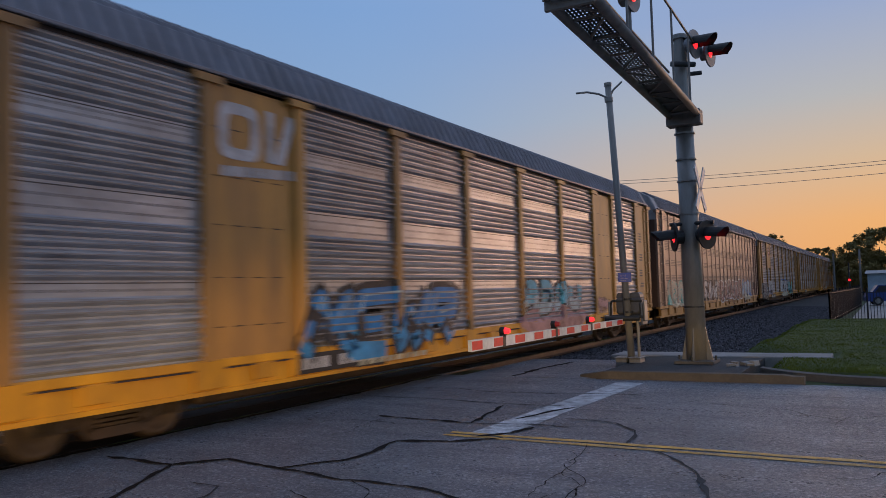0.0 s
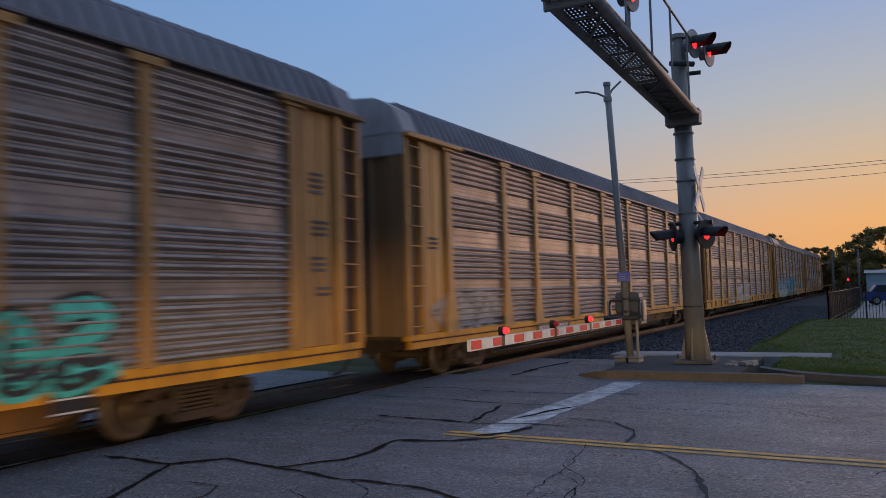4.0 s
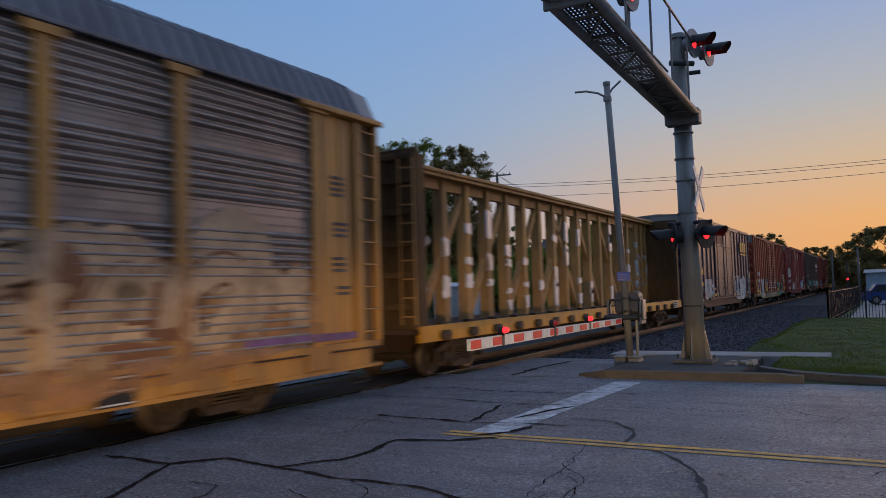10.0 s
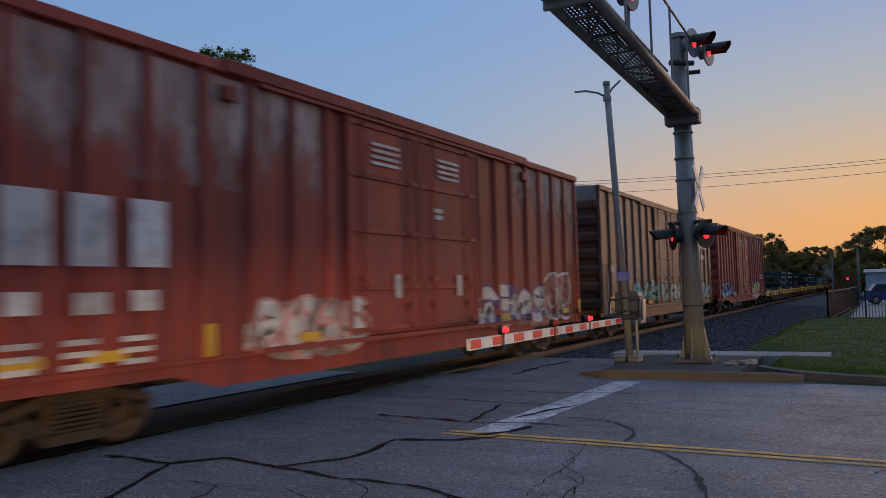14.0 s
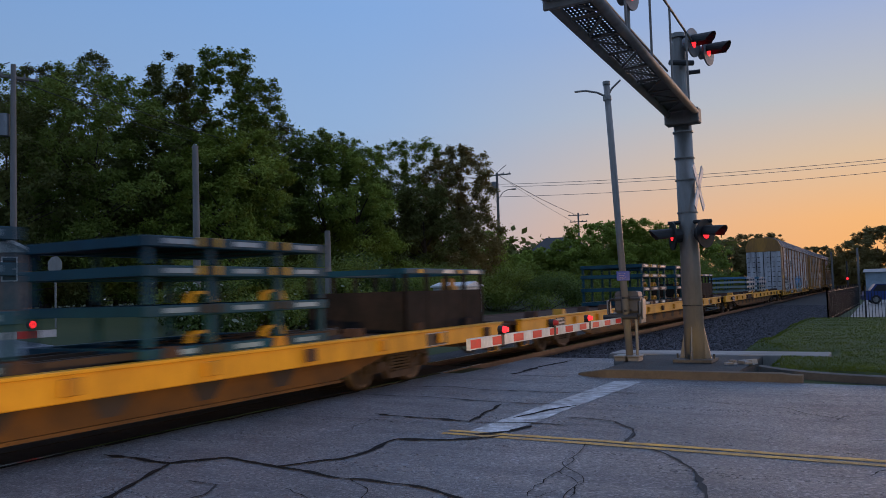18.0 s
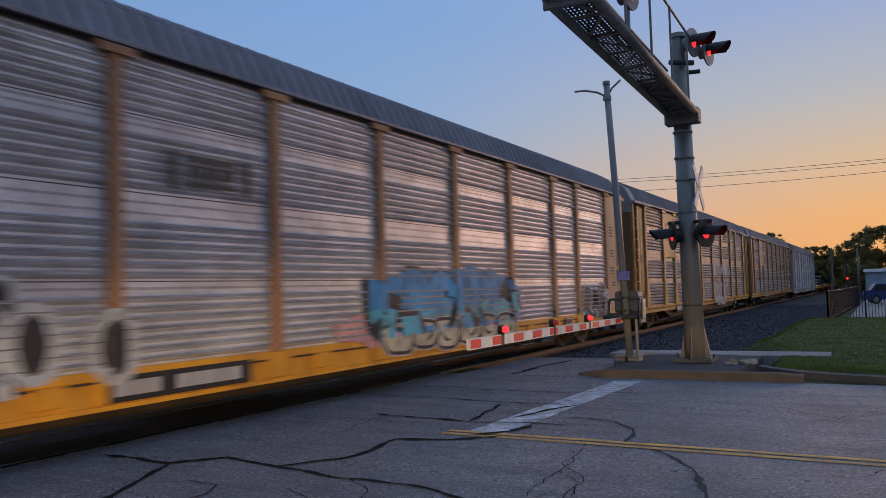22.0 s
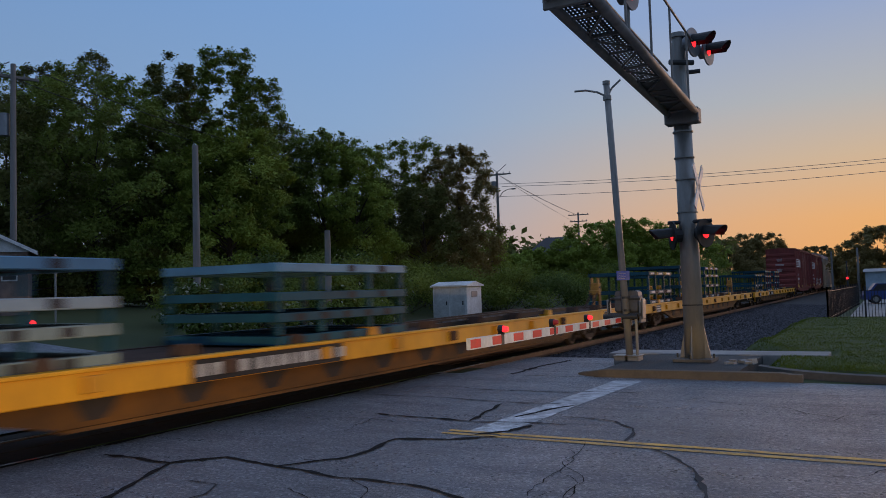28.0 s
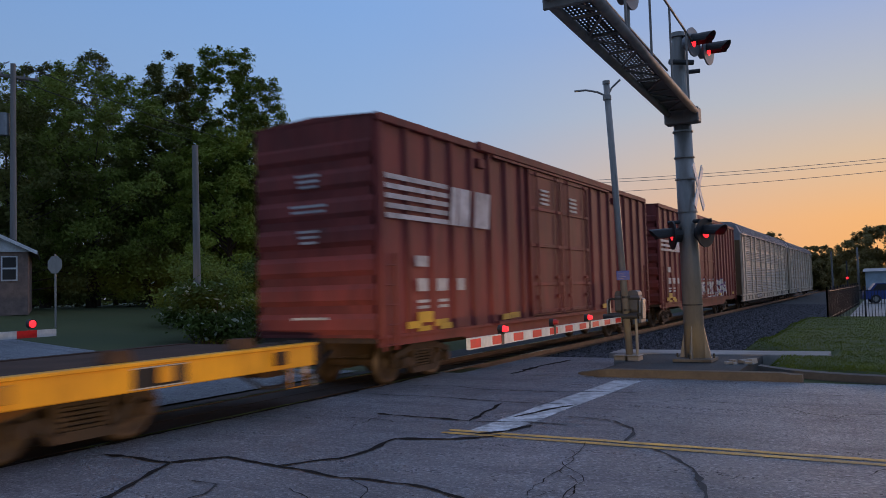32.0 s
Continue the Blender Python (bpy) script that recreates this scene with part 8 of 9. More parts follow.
def gate():
    g = thing("crossing_gate", (-5.42, 18.3, 0.1), "lowered red and white crossing gate with red lamps and galvanised post", "crossing gate")
    for x in (-0.2, 0.12):
        part("base", Shape().box(x, x + 0.26, -0.12, 0.3, -0.25, 0.1, 0.02), M["galv"], g, "galvanised ground box")
        part("base_cap", Shape().box(x - 0.015, x + 0.275, -0.14, 0.32, 0.1, 0.13, 0.01), M["galv"], g)
    part("conduit", Shape().tube((0.3, 0.12, 0.1), (0.3, 0.12, 1.1), 0.035, n=10), M["galv"], g)
    mech = part("mechanism", Shape().box(-0.24, 0.36, 0.22, 0.6, 1.1, 1.52, 0.05), M["machine_grey"], g, "dark blue-grey gate mechanism box")
    for x in (-0.23, 0.08):
        part("top_cover", Shape().prism([(x, 1.5), (x + 0.27, 1.5), (x + 0.25, 1.59), (x + 0.2, 1.62), (x + 0.06, 1.62), (x + 0.02, 1.59)], "y", 0.24, 0.58), M["machine_grey"], mech)
        part("cover_panel", Shape().box(x + 0.02, x + 0.25, 0.205, 0.22, 1.16, 1.44, 0.01), M["machine_grey"], mech)
    part("cross_band", Shape().box(-0.27, 0.39, 0.19, 0.22, 1.4, 1.45, 0.008), M["dark_metal"], mech)
    part("side_bracket", Shape().pipe([(-0.24, 0.2, 1.44), (-0.32, 0.16, 1.42), (-0.35, 0.14, 1.32), (-0.35, 0.14, 1.04), (-0.25, 0.18, 1.0)], 0.03), M["black"], mech, "black bracket loop")
    part("side_plate", Shape().box(-0.39, -0.35, 0.1, 0.36, 1.08, 1.42, 0.015), M["grey_box"], mech)
    part("lower_tray", Shape().box(-0.34, 0.42, 0.06, 0.5, 1.02, 1.1, 0.015), M["dark_metal"], mech)
    part("counterweight", Shape().box(0.37, 0.42, 0.1, 0.55, 0.86, 1.38, 0.02), M["grey_box"], g)
    part("weight_plate", Shape().box(0.43, 0.47, 0.12, 0.4, 0.95, 1.44, 0.02), M["galv"], g)
    part("arm_pivot", Shape().tube((-0.45, 0.05, 1.02), (0.36, 0.05, 1.02), 0.06, n=12), M["dark_metal"], mech)
    part("clamp", Shape().tube((0.1, 0.12, 1.14), (0.1, 0.12, 1.19), 0.1, n=14).tube((0.08, 0.12, 1.44), (0.08, 0.12, 1.49), 0.1, n=14), M["dark_metal"], g)
    # arm along -y from the post
    part("arm_bar", Shape().add([(x, y, 0.95 + s * h) for y, h in ((-0.15, 0.065), (-7.85, 0.085)) for x, s in ((-0.03, -1), (0.03, -1), (0.03, 1), (-0.03, 1))],
                                [(0, 1, 5, 4), (1, 2, 6, 5), (2, 3, 7, 6), (3, 0, 4, 7), (3, 2, 1, 0), (4, 5, 6, 7)]), M["white_sheet"], g, "white reflective arm")
    for k in range(10):
        y = -0.2 - 0.81 * k
        h = (0.062 + 0.02 * min(1, -y / 7)) * 0.8
        part("arm_stripe", Shape().box(-0.033, 0.033, max(y - 0.4, -7.83), y, 0.95 - h, 0.95 + h), M["red_sheet"], g, "red band")
    for y in (-2.4, -4.4, -6.7):
        part("splice_plate", Shape().box(-0.036, 0.036, y - 0.05, y + 0.05, 0.86, 1.04), M["dark_metal"], g)
    for y in (-2.5, -4.45, -6.68):
        l = part("arm_lamp", Shape().tube((-0.05, y, 1.05), (0.05, y, 1.05), 0.03, n=8).tube((-0.04, y, 1.11), (0.04, y, 1.11), 0.065, n=14), M["black"], g, "small lamp on the gate arm")
        part("lens", Shape().tube((0.04, y, 1.11), (0.12, y, 1.11), 0.056, 0.036, 14), M["lamp_dim" if y == -4.45 else "lamp_red"], l)
    return g


gate()


def street_pole():
    p = thing("street_pole", (-5.3, 18.42, 0.1), "tall plain grey steel pole with two thin bent arms", "pole")
    part("shaft", Shape().tube((0, 0, 0), (-0.30, 0.0, 6.6), 0.085, 0.075, 18), M["galv"], p, smooth=True)
    part("collar", Shape().tube((-0.29, 0, 6.2), (-0.295, 0, 6.3), 0.1, n=14).tube((-0.3, 0, 6.58), (-0.3, 0, 6.66), 0.09, n=14), M["galv"], p)
    part("bracket_arm", Shape().pipe([(-0.29, 0, 6.28), (-0.5, -0.1, 6.4), (-0.75, -0.2, 6.46), (-1.0, -0.3, 6.45)], 0.025), M["galv"], p)
    part("bracket_arm", Shape().pipe([(-0.29, 0, 6.28), (-0.2, 0.1, 6.5), (0.0, 0.15, 6.68)], 0.025), M["galv"], p)
    s = part("sign", Shape().box(-0.15, 0.15, -0.012, 0.012, -0.11, 0.11, 0.005), M["blue_sign"], p, "small blue emergency sign", at=(-0.05, -0.12, 1.98), turn=(0, 0, 20))
    b = Shape()
    for k in range(4):
        b.box(-0.1, 0.06 - 0.03 * (k % 2), -0.016, -0.013, 0.05 - 0.04 * k, 0.054 - 0.04 * k)
    part("lettering", b, M["mark_white"], s)


street_pole()


def far_gate():
    g = thing("crossing_gate", (-14.2, 1.6, 0.05), "lowered red and white crossing gate beyond the tracks", "crossing gate")
    part("post", Shape().tube((0, 0, 0), (0, 0, 1.7), 0.075, n=14), M["galv"], g)
    part("mechanism", Shape().box(-0.25, 0.3, -0.2, 0.28, 0.98, 1.45, 0.03), M["grey_box"], g)
    y, k = 0.2, 0
    while y < 8.1:
        part("arm_stripe", Shape().box(-0.03, 0.03, y, y + 0.405, 1.14, 1.28), M["red_sheet" if k % 2 == 0 else "white_sheet"], g)
        y += 0.405
        k += 1
    l = part("arm_lamp", Shape().tube((-0.04, 7.8, 1.4), (0.04, 7.8, 1.4), 0.09, n=14), M["black"], g)
    part("lens", Shape().tube((0.04, 7.8, 1.4), (0.08, 7.8, 1.4), 0.075, 0.05, 14), M["lamp_red"], l)


far_gate()


# ---- trees ----
def bearing(deg, d):
    """A place d metres from the viewer, deg degrees left of the track's direction."""
    return -d * math.sin(radians(deg)), d * math.cos(radians(deg))


def leaves(name, centres, radii, count, size, seed, flat=0.65):
    """A crown of small leaf blades scattered loosely through clumps, most of them facing up and outwards."""
    rng = np.random.default_rng(seed)
    centres, radii = np.array(centres, float), np.array(radii, float)
    pick = rng.choice(len(centres), count, p=radii ** 2 / (radii ** 2).sum())
    d = rng.normal(size=(count, 3))
    p = centres[pick] + d * radii[pick][:, None] * np.array([0.52, 0.52, 0.52 * flat])
    middle = centres.mean(0)
    out = p - middle
    out /= np.linalg.norm(out, axis=1)[:, None] + 1e-6
    up = 0.5 * out + np.array([0, 0, 0.7]) + 0.55 * rng.normal(size=(count, 3))
    up /= np.linalg.norm(up, axis=1)[:, None]
    a = np.cross(up, rng.normal(size=(count, 3)))
    a /= np.linalg.norm(a, axis=1)[:, None] + 1e-6
    b = np.cross(up, a)
    s = (size * (0.6 + 0.8 * rng.random(count)))[:, None]
    v = np.stack([p - a * s, p + b * s * 0.55, p + a * s, p - b * s * 0.55], 1).reshape(-1, 3)
    f = np.arange(count * 4).reshape(-1, 4)
    me = bpy.data.meshes.new(name)
    me.from_pydata(v.tolist(), [], f.tolist())
    return me


def tree(deg, d, top, width, count, label, leaf="leaf", seed=0, low=0.12, size=0.092, lean=0.0, cone=0.0, clumps=200, loose=1.0):
    """A tapered trunk, limbs and a crown of uneven boughs; cone narrows the top."""
    x, y = bearing(deg, d)
    z = rise(x, y)
    h = top - z
    t = thing("tree", (x, y, z), label, "tree", "trees beyond the track")
    rng = random.Random(seed)
    limbs, twigs = Shape(), Shape()
    centres, radii = [], []
    p1, p2, p3 = (rng.uniform(0, 6.28) for _ in range(3))
    for k in range(clumps):
        g = ((k + rng.random()) / clumps) ** 0.85
        fall = (g - 0.42) / 0.66 if g > 0.42 else (0.42 - g) / 0.72
        spread = max(0.1, 1 - fall ** 2) ** (0.5 + cone)
        a = k * 2.39996 + rng.uniform(-0.5, 0.5)
        spread *= 0.82 + 0.24 * math.sin(2 * a + p1 + 5 * g) + 0.16 * math.sin(5 * a + p2 - 8 * g) + 0.14 * math.sin(11 * g + p3)
        r = width * 0.66 * spread * math.sqrt(rng.uniform(0.2, 1.0))
        radius = (0.045 * width + 0.24) * rng.uniform(0.7, 1.6) * (1 - 0.35 * g)
        c = (lean * g + r * math.cos(a), r * math.sin(a), min(h * (low + (1 - low) * g), h - radius * 0.9))
        centres.append(c)
        radii.append(radius)
        if k % 4 == 0 and g < 0.7:
            limbs.pipe([(lean * g * 0.6, 0, c[2] * 0.72), (c[0] * 0.45, c[1] * 0.45, c[2] * 0.86), c], 0.055, 5, 0.015)
        if k % 2 == 0 and g > 0.35:
            # a loose spray that reaches past the bough
            q = 1.0 + 0.16 * loose * rng.random()
            tip = (c[0] * q, c[1] * q, c[2] + radius * rng.uniform(0.0, 0.9) * loose)
            centres.append((tip[0], tip[1], min(tip[2], h)))
            radii.append(radius * 0.5)
            twigs.pipe([c, tip], 0.018, 4, 0.008)
    part("trunk", Shape().pipe([(0, 0, -0.3), (0.1, 0, h * 0.2), (0.05 + lean, 0.1, h * 0.45), (lean, 0, h * 0.7)], 0.024 * h, 9, 0.05), M["bark"], t)
    tagged(part("limbs", limbs, M["bark"], t), kind="stuff")
    tagged(part("twigs", twigs, M["bark"], t), kind="stuff")
    part("crown", leaves("crown", centres, radii, int(1.25 * count), size, seed), M[leaf], t)
    return t


def bush(deg, d, top, width, count, label, leaf="leaf_light", seed=0, flowers=0, size=0.13):
    x, y = bearing(deg, d)
    z = rise(x, y)
    b = thing("bush", (x, y, z), label, "bush", "bushes beyond the track")
    rng = random.Random(seed)
    h = top - z
    centres, radii = [], []
    stems = Shape()
    for k in range(12):
        a, r = k * 2.4, width / 2 * math.sqrt(rng.random())
        c = (r * math.cos(a), r * math.sin(a), h * rng.uniform(0.15, 0.8) * (1 - 0.4 * (2 * r / width) ** 2))
        centres.append(c)
        radii.append(min(width, h) * rng.uniform(0.16, 0.26))
        stems.pipe([(c[0] * 0.3, c[1] * 0.3, -0.1), c], 0.025, 5, 0.01)
    part("stem", stems, M["bark"], b)
    part("foliage", leaves("foliage", centres, radii, int(count * 3.6), size * 0.48, seed), M[leaf], b)
    if flowers:
        tagged(part("blossom", leaves("blossom", centres, [1.08 * r for r in radii], flowers, 0.09, seed + 1), M["blossom"], b, "clusters of creamy white blossoms"), kind="stuff")


TREE = "large dark green leafy tree beyond the track"
for k, (deg, d, top, w, n, leaf, low, cone) in enumerate([
        (57.9, 58, 15.6, 6.0, 24000, "leaf_dark", 0.1, 0.0), (55.7, 62, 18.6, 4.6, 26000, "leaf_dark", 0.3, 0.1), (52.8, 60, 19.3, 3.2, 12000, "leaf_dark", 0.4, 0.1),
        (53.0, 49, 14.6, 9.2, 56000, "leaf", 0.06, -0.3), (57.6, 47, 12.6, 6.0, 26000, "leaf_dark", 0.05, 0.0), (49.2, 50, 12.6, 6.0, 30000, "leaf_dark", 0.04, 0.0),
        (48.0, 54, 17.2, 5.2, 42000, "leaf_dark", 0.1, -0.3), (44.2, 51, 17.3, 4.6, 40000, "leaf", 0.12, -0.3), (42.3, 50, 15.4, 3.4, 15000, "leaf", 0.3, 0.0),
        (44.2, 47, 11.4, 5.8, 30000, "leaf_bright", 0.04, 0.0), (46.6, 56, 12.0, 6.0, 26000, "leaf_dark", 0.02, 0.0),
        (37.6, 56, 13.2, 6.4, 42000, "leaf", 0.08, -0.1), (35.2, 54, 11.9, 5.2, 34000, "leaf_bright", 0.06, 0.0), (40.2, 58, 14.4, 3.0, 14000, "leaf_dark", 0.2, 0.2), (40.8, 58, 10.4, 5.8, 28000, "leaf_dark", 0.02, 0.0),
        (31.5, 63, 13.9, 5.6, 34000, "leaf", 0.1, -0.1), (33.4, 58, 10.2, 4.6, 24000, "leaf_dark", 0.03, 0.0), (30.4, 58, 9.6, 5.0, 24000, "leaf_dark", 0.02, 0.0),
        (27.7, 60, 12.8, 5.0, 36000, "leaf_dusk", 0.06, 0.25), (25.6, 68, 7.0, 3.6, 7000, "leaf_bright", 0.1, 0.0),
        (56.5, 66, 9, 9, 20000, "leaf_dark", 0.02, 0.0), (51.5, 66, 10, 10, 20000, "leaf_dark", 0.02, 0.0), (47.5, 66, 9, 10, 20000, "leaf_dark", 0.02, 0.0), (43.5, 66, 9, 9, 20000, "leaf_dark", 0.02, 0.0), (38.0, 68, 8, 9, 20000, "leaf_dark", 0.02, 0.0)]):
    tree(deg, d, top, w, n, TREE, leaf, seed=20 + k, low=low, cone=cone)
# far trees take the raised leaf colour to look lit by the glow
for k, (deg, d, top, w, n) in enumerate([(24.0, 92, 5.8, 7, 3500), (22.2, 95, 6.4, 7, 3500), (20.2, 96, 7.6, 7, 3500), (17.8, 98, 9.6, 9, 4000), (15.8, 100, 10.0, 9, 4000), (13.8, 104, 9.2, 9, 4000), (12.0, 110, 9.0, 9, 3500)]):
    tree(deg, d, top, w, n * 4, "bushy green tree far beyond the track", "leaf_bright", seed=60 + k, low=0.08, size=0.15, clumps=90)
for k, (deg, d, top, w, n) in enumerate([(9.2, 150, 9.5, 9, 3500), (7.3, 155, 10.6, 9, 3500), (6.2, 165, 9.0, 6, 2500), (8.2, 168, 9.8, 8, 3500), (5.2, 170, 7.6, 8, 3500), (4.5, 158, 6.8, 7, 3000), (3.7, 160, 8.0, 6, 3000), (2.6, 165, 6.2, 8, 3500), (1.6, 150, 6.6, 7, 3000), (0.3, 135, 9.6, 10, 4500), (-3.0, 130, 11.5, 13, 4500), (-6, 128, 12, 13, 4000)]):
    tree(deg, d, top, w, n * 6, "dark tree silhouetted against the evening sky", "leaf_dusk", seed=80 + k, low=0.06, size=0.16, clumps=120)
for k, (deg, d, top, w, n, fl) in enumerate([
        (45.6, 27.5, 2.8, 2.6, 3500, 450), (43.3, 29, 2.8, 3.4, 3000, 250), (45.4, 34, 4.6, 3.4, 3500, 0), (42.0, 36, 4.2, 5.0, 3500, 0), (39.8, 33, 3.2, 4.0, 3000, 200),
        (38.0, 37, 4.6, 5.5, 3500, 0), (35.0, 40, 4.4, 5.5, 3500, 150), (36.5, 33, 3.0, 3.6, 2500, 150), (32.5, 46, 4.8, 6.0, 3500, 0), (30.0, 52, 4.4, 6.0, 3000, 0), (27.5, 50, 4.4, 6.0, 3500, 0), (25.0, 52, 4.6, 6.0, 3500, 0),
        (22.5, 56, 4.2, 7.0, 3500, 0), (20.0, 62, 4.4, 8.0, 3500, 0), (17.5, 68, 4.8, 9.0, 3500, 0), (15.0, 74, 5.0, 9.0, 3500, 0), (12.6, 82, 5.4, 10.0, 3500, 0), (10.5, 95, 5.6, 11.0, 3000, 0)]):
    bush(deg, d, top, w, n, "leafy bush with creamy white blossoms" if fl else "dense green bush along the track", "leaf_light" if k % 3 == 0 else "leaf", seed=120 + k, flowers=fl)


# ---- poles, wires, cabinet, house ----
def wooden_pole(deg, d, top, arms=(), r=0.14, label="weathered wooden utility pole with crossarm", kind="utility_pole"):
    x, y = bearing(deg, d)
    z = rise(x, y)
    p = thing(kind, (x, y, z), label, "pole")
    part("shaft", Shape().tube((0, 0, -0.3), (0, 0, top - z), r * 1.15, r * 0.8, 14), M["wood"], p)
    for dz, half, rz in arms:
        a = part("crossarm", Shape().box(-half, half, 0.1, 0.22, -0.06, 0.06, 0.01), M["wood"], p, at=(0, 0, top - z - dz), turn=(0, 0, rz))
        for k in (-0.9, -0.45, 0.45, 0.9):
            part("insulator", Shape().tube((half * k, 0.16, 0.06), (half * k, 0.16, 0.22), 0.045, 0.03, 8), M["grey_box"], a)
    return p


lamp_pole = wooden_pole(24.95, 75, 12.9, [(0.2, 1.35, 0)])
part("lamp_arm", Shape().pipe([(0.1, 0, 9.2), (0.6, -0.05, 9.75), (1.15, -0.1, 9.95), (1.6, -0.1, 9.95)], 0.035), M["galv"], lamp_pole, "curved street lamp arm")
part("lamp_head", Shape().box(1.5, 1.95, -0.2, 0.0, 9.88, 10.0, 0.03), M["grey_box"], lamp_pole)
part("transformer", Shape().tube((-0.3, -0.15, 9.8), (-0.3, -0.15, 10.8), 0.24, n=16), M["grey_box"], lamp_pole, "grey transformer can")
part("brace", Shape().tube((-0.9, 0.16, 12.35), (0, 0.1, 11.7), 0.03, n=6).tube((0.9, 0.16, 12.35), (0, 0.1, 11.7), 0.03, n=6), M["wood"], lamp_pole)
for a, b in ((-1.1, 9.4), (-0.8, 8.9)):
    part("drop_cable", Shape().pipe([(-1.1, 0.1, 12.4), (a, 0, 11.2), (-0.7, 0, 10.6), (-0.15, 0, b)], 0.015, 5), M["dark_metal"], lamp_pole)
wooden_pole(19.25, 110, 12.0, [(0.3, 1.4, 10), (1.2, 1.2, 10)], label="distant wooden utility pole with two crossarms")
left_pole = wooden_pole(57.5, 40, 12.6, [(0.55, 1.1, 70)])
part("transformer", Shape().tube((-0.35, -0.2, 8.0), (-0.35, -0.2, 9.0), 0.22, n=16), M["grey_box"], left_pole, "grey transformer can")
wooden_pole(46.3, 30, 7.4, r=0.13, label="bare weathered wooden pole", kind="bare_pole")
wooden_pole(37.3, 32, 4.4, r=0.14, label="short grey wooden post with a bent cable", kind="short_post")


def wires():
    w = thing("overhead_wires", (0, 0, 0), "thin dark overhead wires from pole to pole", "wire")
    for z, y in ((11.8, 68.0), (11.66, 69.0), (10.65, 68.5)):
        pts = []
        for k in range(25):
            t = k / 24
            pts.append((-31.6 + 62 * t, y + 0.5 * t, z + (0.2 if z > 11 else 0.7) * t - 1.1 * 4 * t * (1 - t)))
        part("wire", Shape().pipe(pts, 0.02, 5), M["cap_grey"], w)
    for x0, y0, z0 in ((-36.9, 103.9, 11.9), (-36.2, 103.9, 11.6), (-36.0, 103.9, 10.3)):
        pts = [(-31.6 + (x0 + 31.6) * k / 12, 68 + (y0 - 68) * k / 12, 12.75 + (z0 - 12.75) * k / 12 - 0.25 * 4 * (k / 12) * (1 - k / 12)) for k in range(13)]
        part("wire", Shape().pipe(pts, 0.018, 5), M["cap_grey"], w)
    for dx, dz in ((-0.9, 0.0), (0.7, 0.1)):
        part("wire", Shape().pipe([(-33.7 + dx + 2.1 * k / 20, 21.5 + 46.5 * k / 20, 12.3 + dz + 0.4 * k / 20 - 2.2 * 4 * (k / 20) * (1 - k / 20)) for k in range(21)], 0.02, 5), M["dark_metal"], w)
    for dz in (0.0, 0.35):
        part("wire", Shape().pipe([(-33.7 - 12 * k / 8, 21.5 - 8 * k / 8 - 0.2, 12.3 + dz - 1.5 * 4 * (k / 8) * (1 - k / 8)) for k in range(9)], 0.022, 5), M["cap_grey"], w)


wires()


def cabinet():
    x, y = bearing(28.1, 42)
    c = thing("signal_cabinet", (x, y, rise(x, y)), "white metal railway signal cabinet with peaked lid", "cabinet", rz=-4)
    part("body", Shape().box(-1.05, 1.05, -0.75, 0.75, 0.0, 1.75, 0.02), M["white"], c)
    part("roof", Shape().prism([(-0.85, 1.75), (0.85, 1.75), (0.85, 1.82), (0, 2.02), (-0.85, 1.82)], "x", -1.15, 1.15), M["white"], c)
    for k in (-0.5, 0.5):
        d = part("door", Shape().box(k - 0.45, k + 0.45, -0.775, -0.752, 0.12, 1.65, 0.005), M["white"], c)
        part("handle", Shape().box(k + 0.3, k + 0.36, -0.81, -0.775, 0.8, 1.0), M["dark_metal"], d)
    part("side_vent", Shape().box(1.052, 1.07, -0.3, 0.3, 1.2, 1.5), M["grey_box"], c)


cabinet()


def stop_sign():
    x, y = bearing(55.1, 33)
    z = rise(x, y)
    s = thing("stop_sign", (x, y, z), "stop sign on a thin post seen from behind", "road sign", rz=12)
    part("post", Shape().box(-0.03, 0.03, -0.02, 0.02, 0, 2.75), M["galv"], s)
    a = [(0.35 * math.cos(math.radians(22.5 + 45 * k)), 2.35 + 0.35 * math.sin(math.radians(22.5 + 45 * k))) for k in range(8)]
    part("plate", Shape().prism(a, "y", -0.035, -0.025), M["galv"], s, "bare grey back of the octagonal plate")
    part("face", Shape().prism([(p * 0.99, 2.35 + (q - 2.35) * 0.99) for p, q in a], "y", -0.0249, -0.022), M["red_sheet"], s)


stop_sign()


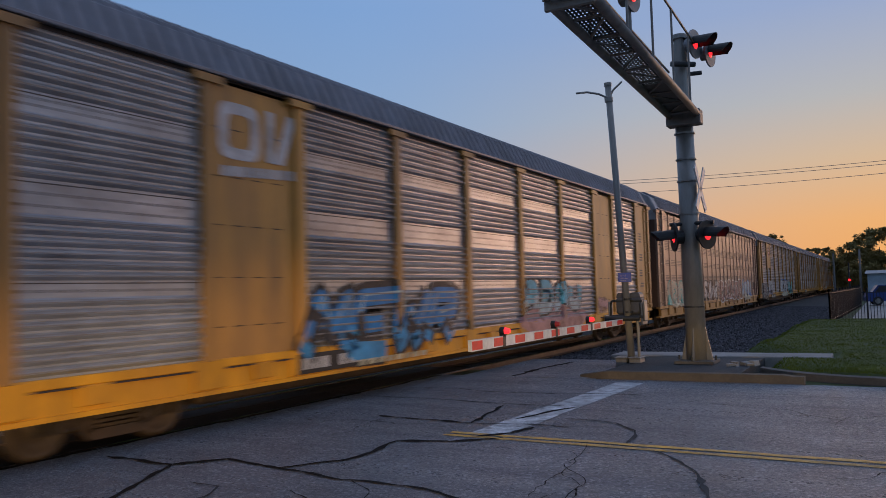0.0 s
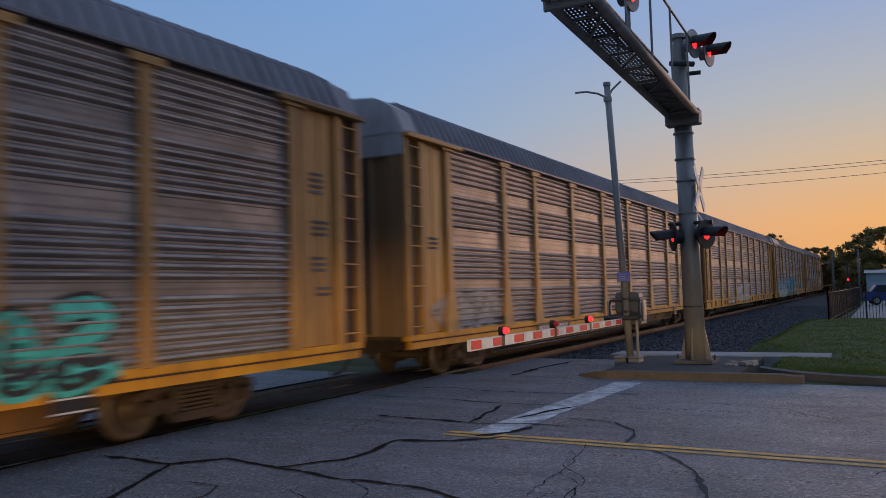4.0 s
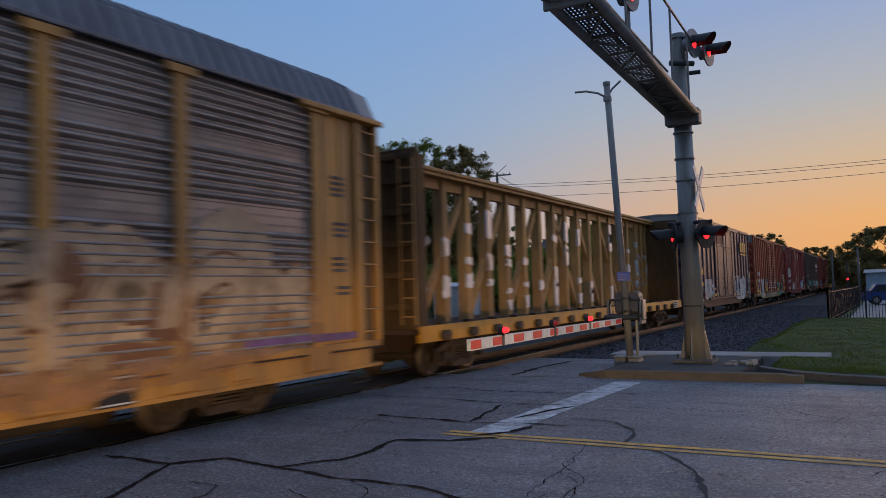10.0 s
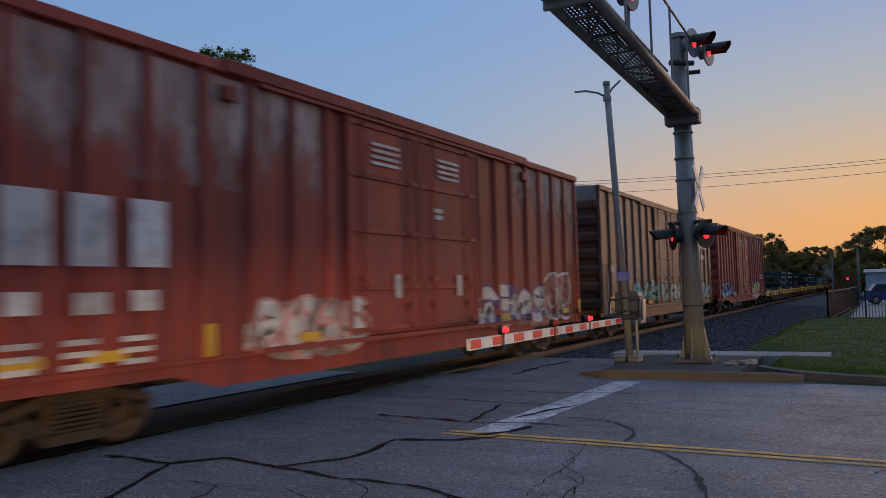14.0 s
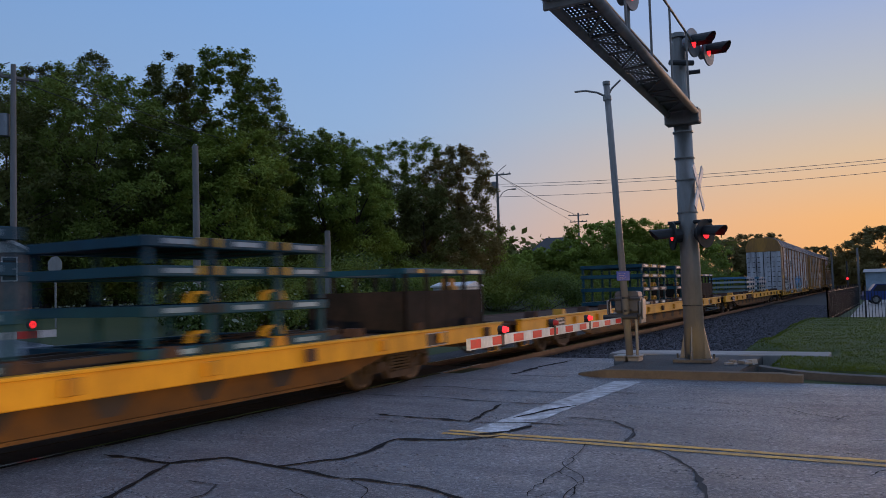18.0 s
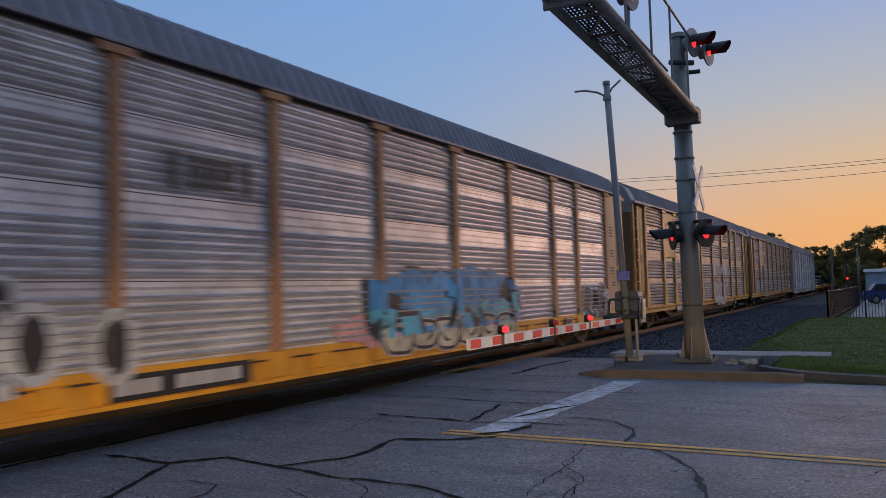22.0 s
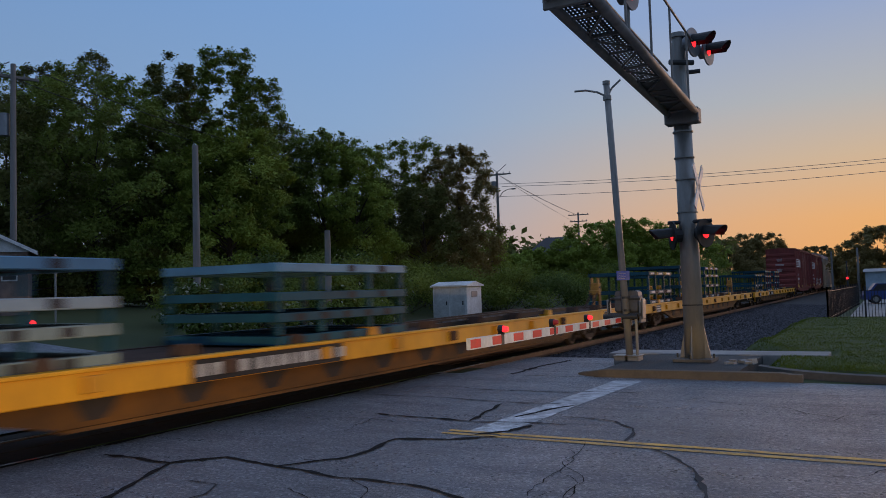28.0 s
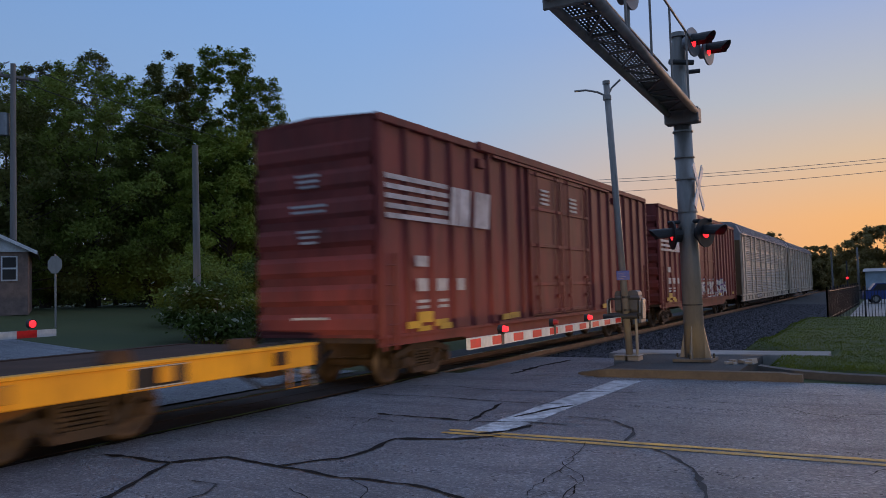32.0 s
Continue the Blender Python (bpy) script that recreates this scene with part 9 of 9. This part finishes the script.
def house():
    x, y = bearing(58.3, 39)
    h = thing("house", (x, y, rise(x, y)), "brick bungalow with white gable and white window", "house", rz=55)
    h.scale = (0.74, 0.74, 0.74)
    brick = paint("weathered_brown_brick", (0.26, 0.18, 0.15), (0.19, 0.135, 0.115), (0.07, 0.055, 0.05), 0.9, 0, 25, 2, 0.4, 0.3)
    part("wall", Shape().box(-7, 1.5, 0, 8, 0, 3.75), brick, h)
    part("gable", Shape().prism([(-5.4, 3.7), (1.6, 3.7), (-1.9, 5.5)], "y", -0.15, 0.1), M["white"], h, "white boarded gable")
    part("roof", Shape().prism([(-5.8, 3.55), (-1.9, 5.55), (2.0, 3.55), (2.0, 3.75), (-1.9, 5.75), (-5.8, 3.75)], "y", -0.45, 8.2), M["dark_metal"], h)
    part("barge_board", Shape().prism([(-5.8, 3.5), (-1.9, 5.5), (2.0, 3.5), (2.0, 3.72), (-1.9, 5.72), (-5.8, 3.72)], "y", -0.5, -0.46), M["white"], h, "white board along the eaves")
    w = part("window", Shape().box(0.1, 0.95, -0.08, -0.01, 2.0, 3.45), M["white"], h, "white window frame")
    for a in (2.08, 2.78):
        part("pane", Shape().box(0.18, 0.87, -0.1, -0.082, a, a + 0.6), M["black"], w)


house()


def far_house():
    x, y = bearing(20.6, 104)
    h = thing("house", (x, y, rise(x, y)), "distant house with a dark grey hipped roof", "house", rz=20)
    part("wall", Shape().box(-4, 4, -3, 3, 0, 4.6), M["cap_grey"], h)
    part("roof", Shape().add([(-4.5, -3.5, 4.5), (4.5, -3.5, 4.5), (4.5, 3.5, 4.5), (-4.5, 3.5, 4.5), (-1.8, 0, 6.9), (1.8, 0, 6.9)], [(0, 1, 5, 4), (1, 2, 5), (2, 3, 4, 5), (3, 0, 4), (3, 2, 1, 0)]), M["dark_metal"], h, "dark grey shingled roof")


far_house()


# ---- right side: iron fence, yard, low building ----
def fence():
    f = thing("iron_fence", (-2.3, 39.6, -0.05), "black wrought-iron picket fence round a concrete yard", "fence")
    def run(p0, p1, n):
        d = Vector(p1) - Vector(p0)
        for k in range(n + 1):
            p = Vector(p0) + d * k / n
            big = k % 12 == 0
            r = 0.035 if big else 0.011
            part("post" if big else "picket", Shape().box(p.x - r, p.x + r, p.y - r, p.y + r, 0, 1.55 if big else 1.42), M["black"], f)
        for z in (0.15, 1.35):
            part("rail", Shape().tube((p0[0], p0[1], z), (p1[0], p1[1], z), 0.02, n=4), M["black"], f)
    run((0, 0, 0), (9, 0.8, 0), 72)
    run((0, 0, 0), (0.6, 26, 0), 150)


fence()


def yard():
    s = Shape().box(-1.6, 16, 40.6, 80, -0.3, -0.02)
    tagged(part("pavement_yard", s, M["concrete"], None), "pale concrete yard behind the iron fence", "pavement", kind="structure")
    b = thing("low_building", (-1.6, 86, -0.1), "low pale blue-white building behind the yard", "building")
    part("wall", Shape().box(0, 14, 0, 10, 0, 2.55), M["blue_wall"], b)
    part("roof", Shape().prism([(-0.3, 2.55), (10.3, 2.55), (5, 2.9)], "x", -0.2, 14.3), M["cap_grey"], b)
    part("door", Shape().box(4.5, 5.5, -0.05, -0.003, 0, 1.7), M["grey_box"], b)
    p = thing("track_signal", (-3.0, 82, -0.1), "slim railway signal post showing a red lamp", "railway signal")
    part("post", Shape().tube((0, 0, 0), (0, 0, 3.6), 0.07, n=10), M["dark_metal"], p)
    part("head", Shape().tube((0, 0, 2.0), (0, -0.14, 2.0), 0.16, n=14), M["black"], p)
    part("lens", Shape().tube((0, -0.14, 2.0), (0, -0.17, 2.0), 0.11, n=12), M["lamp_red"], p)


yard()


def far_woods():
    """A belt of far trees that closes the view behind the houses."""
    centres, radii = [], []
    rng = random.Random(3)
    for k in range(420):
        deg, d = rng.uniform(10, 80), rng.uniform(118, 140)
        x, y = bearing(deg, d)
        centres.append((x, y, rng.uniform(0.5, 8.5)))
        radii.append(rng.uniform(2.0, 3.6))
    tagged(part("far_woods", leaves("far_woods", centres, radii, 34000, 0.6, 77), M["leaf_dark"], None), "dark belt of distant woods", "woods", kind="stuff")


far_woods()


def parked_car(x, y):
    c = thing("parked_car", (x, y, 0.0), "small dark blue car parked in the yard", "car", rz=8)
    blue = paint("dark_blue_car_paint", (0.02, 0.05, 0.22), (0.015, 0.04, 0.17), (0.03, 0.04, 0.08), 0.3, 0.3, 6, 1, 0.3, 0.0)
    part("body", Shape().prism([(-2.1, 0.3), (2.1, 0.3), (2.15, 0.75), (1.3, 0.92), (-2.0, 0.95), (-2.15, 0.6)], "y", -0.85, 0.85), blue, c)
    part("cabin", Shape().prism([(-1.7, 0.93), (1.0, 0.93), (0.4, 1.42), (-1.3, 1.45)], "y", -0.75, 0.75), blue, c)
    part("side_window", Shape().prism([(-1.5, 0.98), (0.8, 0.98), (0.32, 1.36), (-1.2, 1.38)], "y", -0.765, -0.752), M["black"], c)
    for k in (-1.35, 1.35):
        w = part("wheel", Shape().tube((k, -0.88, 0.32), (k, -0.68, 0.32), 0.32, n=18), M["black"], c)
        part("rim", Shape().tube((k, -0.895, 0.32), (k, -0.882, 0.32), 0.19, n=14), M["galv"], w)
        part("wheel", Shape().tube((k, 0.68, 0.32), (k, 0.88, 0.32), 0.32, n=18), M["black"], c)


parked_car(0.6, 66)
wooden_pole(2.95, 88, 4.6, r=0.1, label="short dark pole beside the far track", kind="bare_pole")
wooden_pole(1.45, 92, 5.0, r=0.12, label="short dark pole beside the far track", kind="bare_pole")


# ---- what moves: the whole train runs towards the viewer at about 20 m/s ----
def run_of(t):
    return 19.7613 * t - 0.01476 * t * t + 0.00041551 * t ** 3


def motions():
    for car, y in CARS:
        base = car.matrix_basis.copy()
        walk(car, [(t, Matrix.Translation((0, -run_of(t), 0)) @ base) for t in range(0, 33, 4)])


motions()
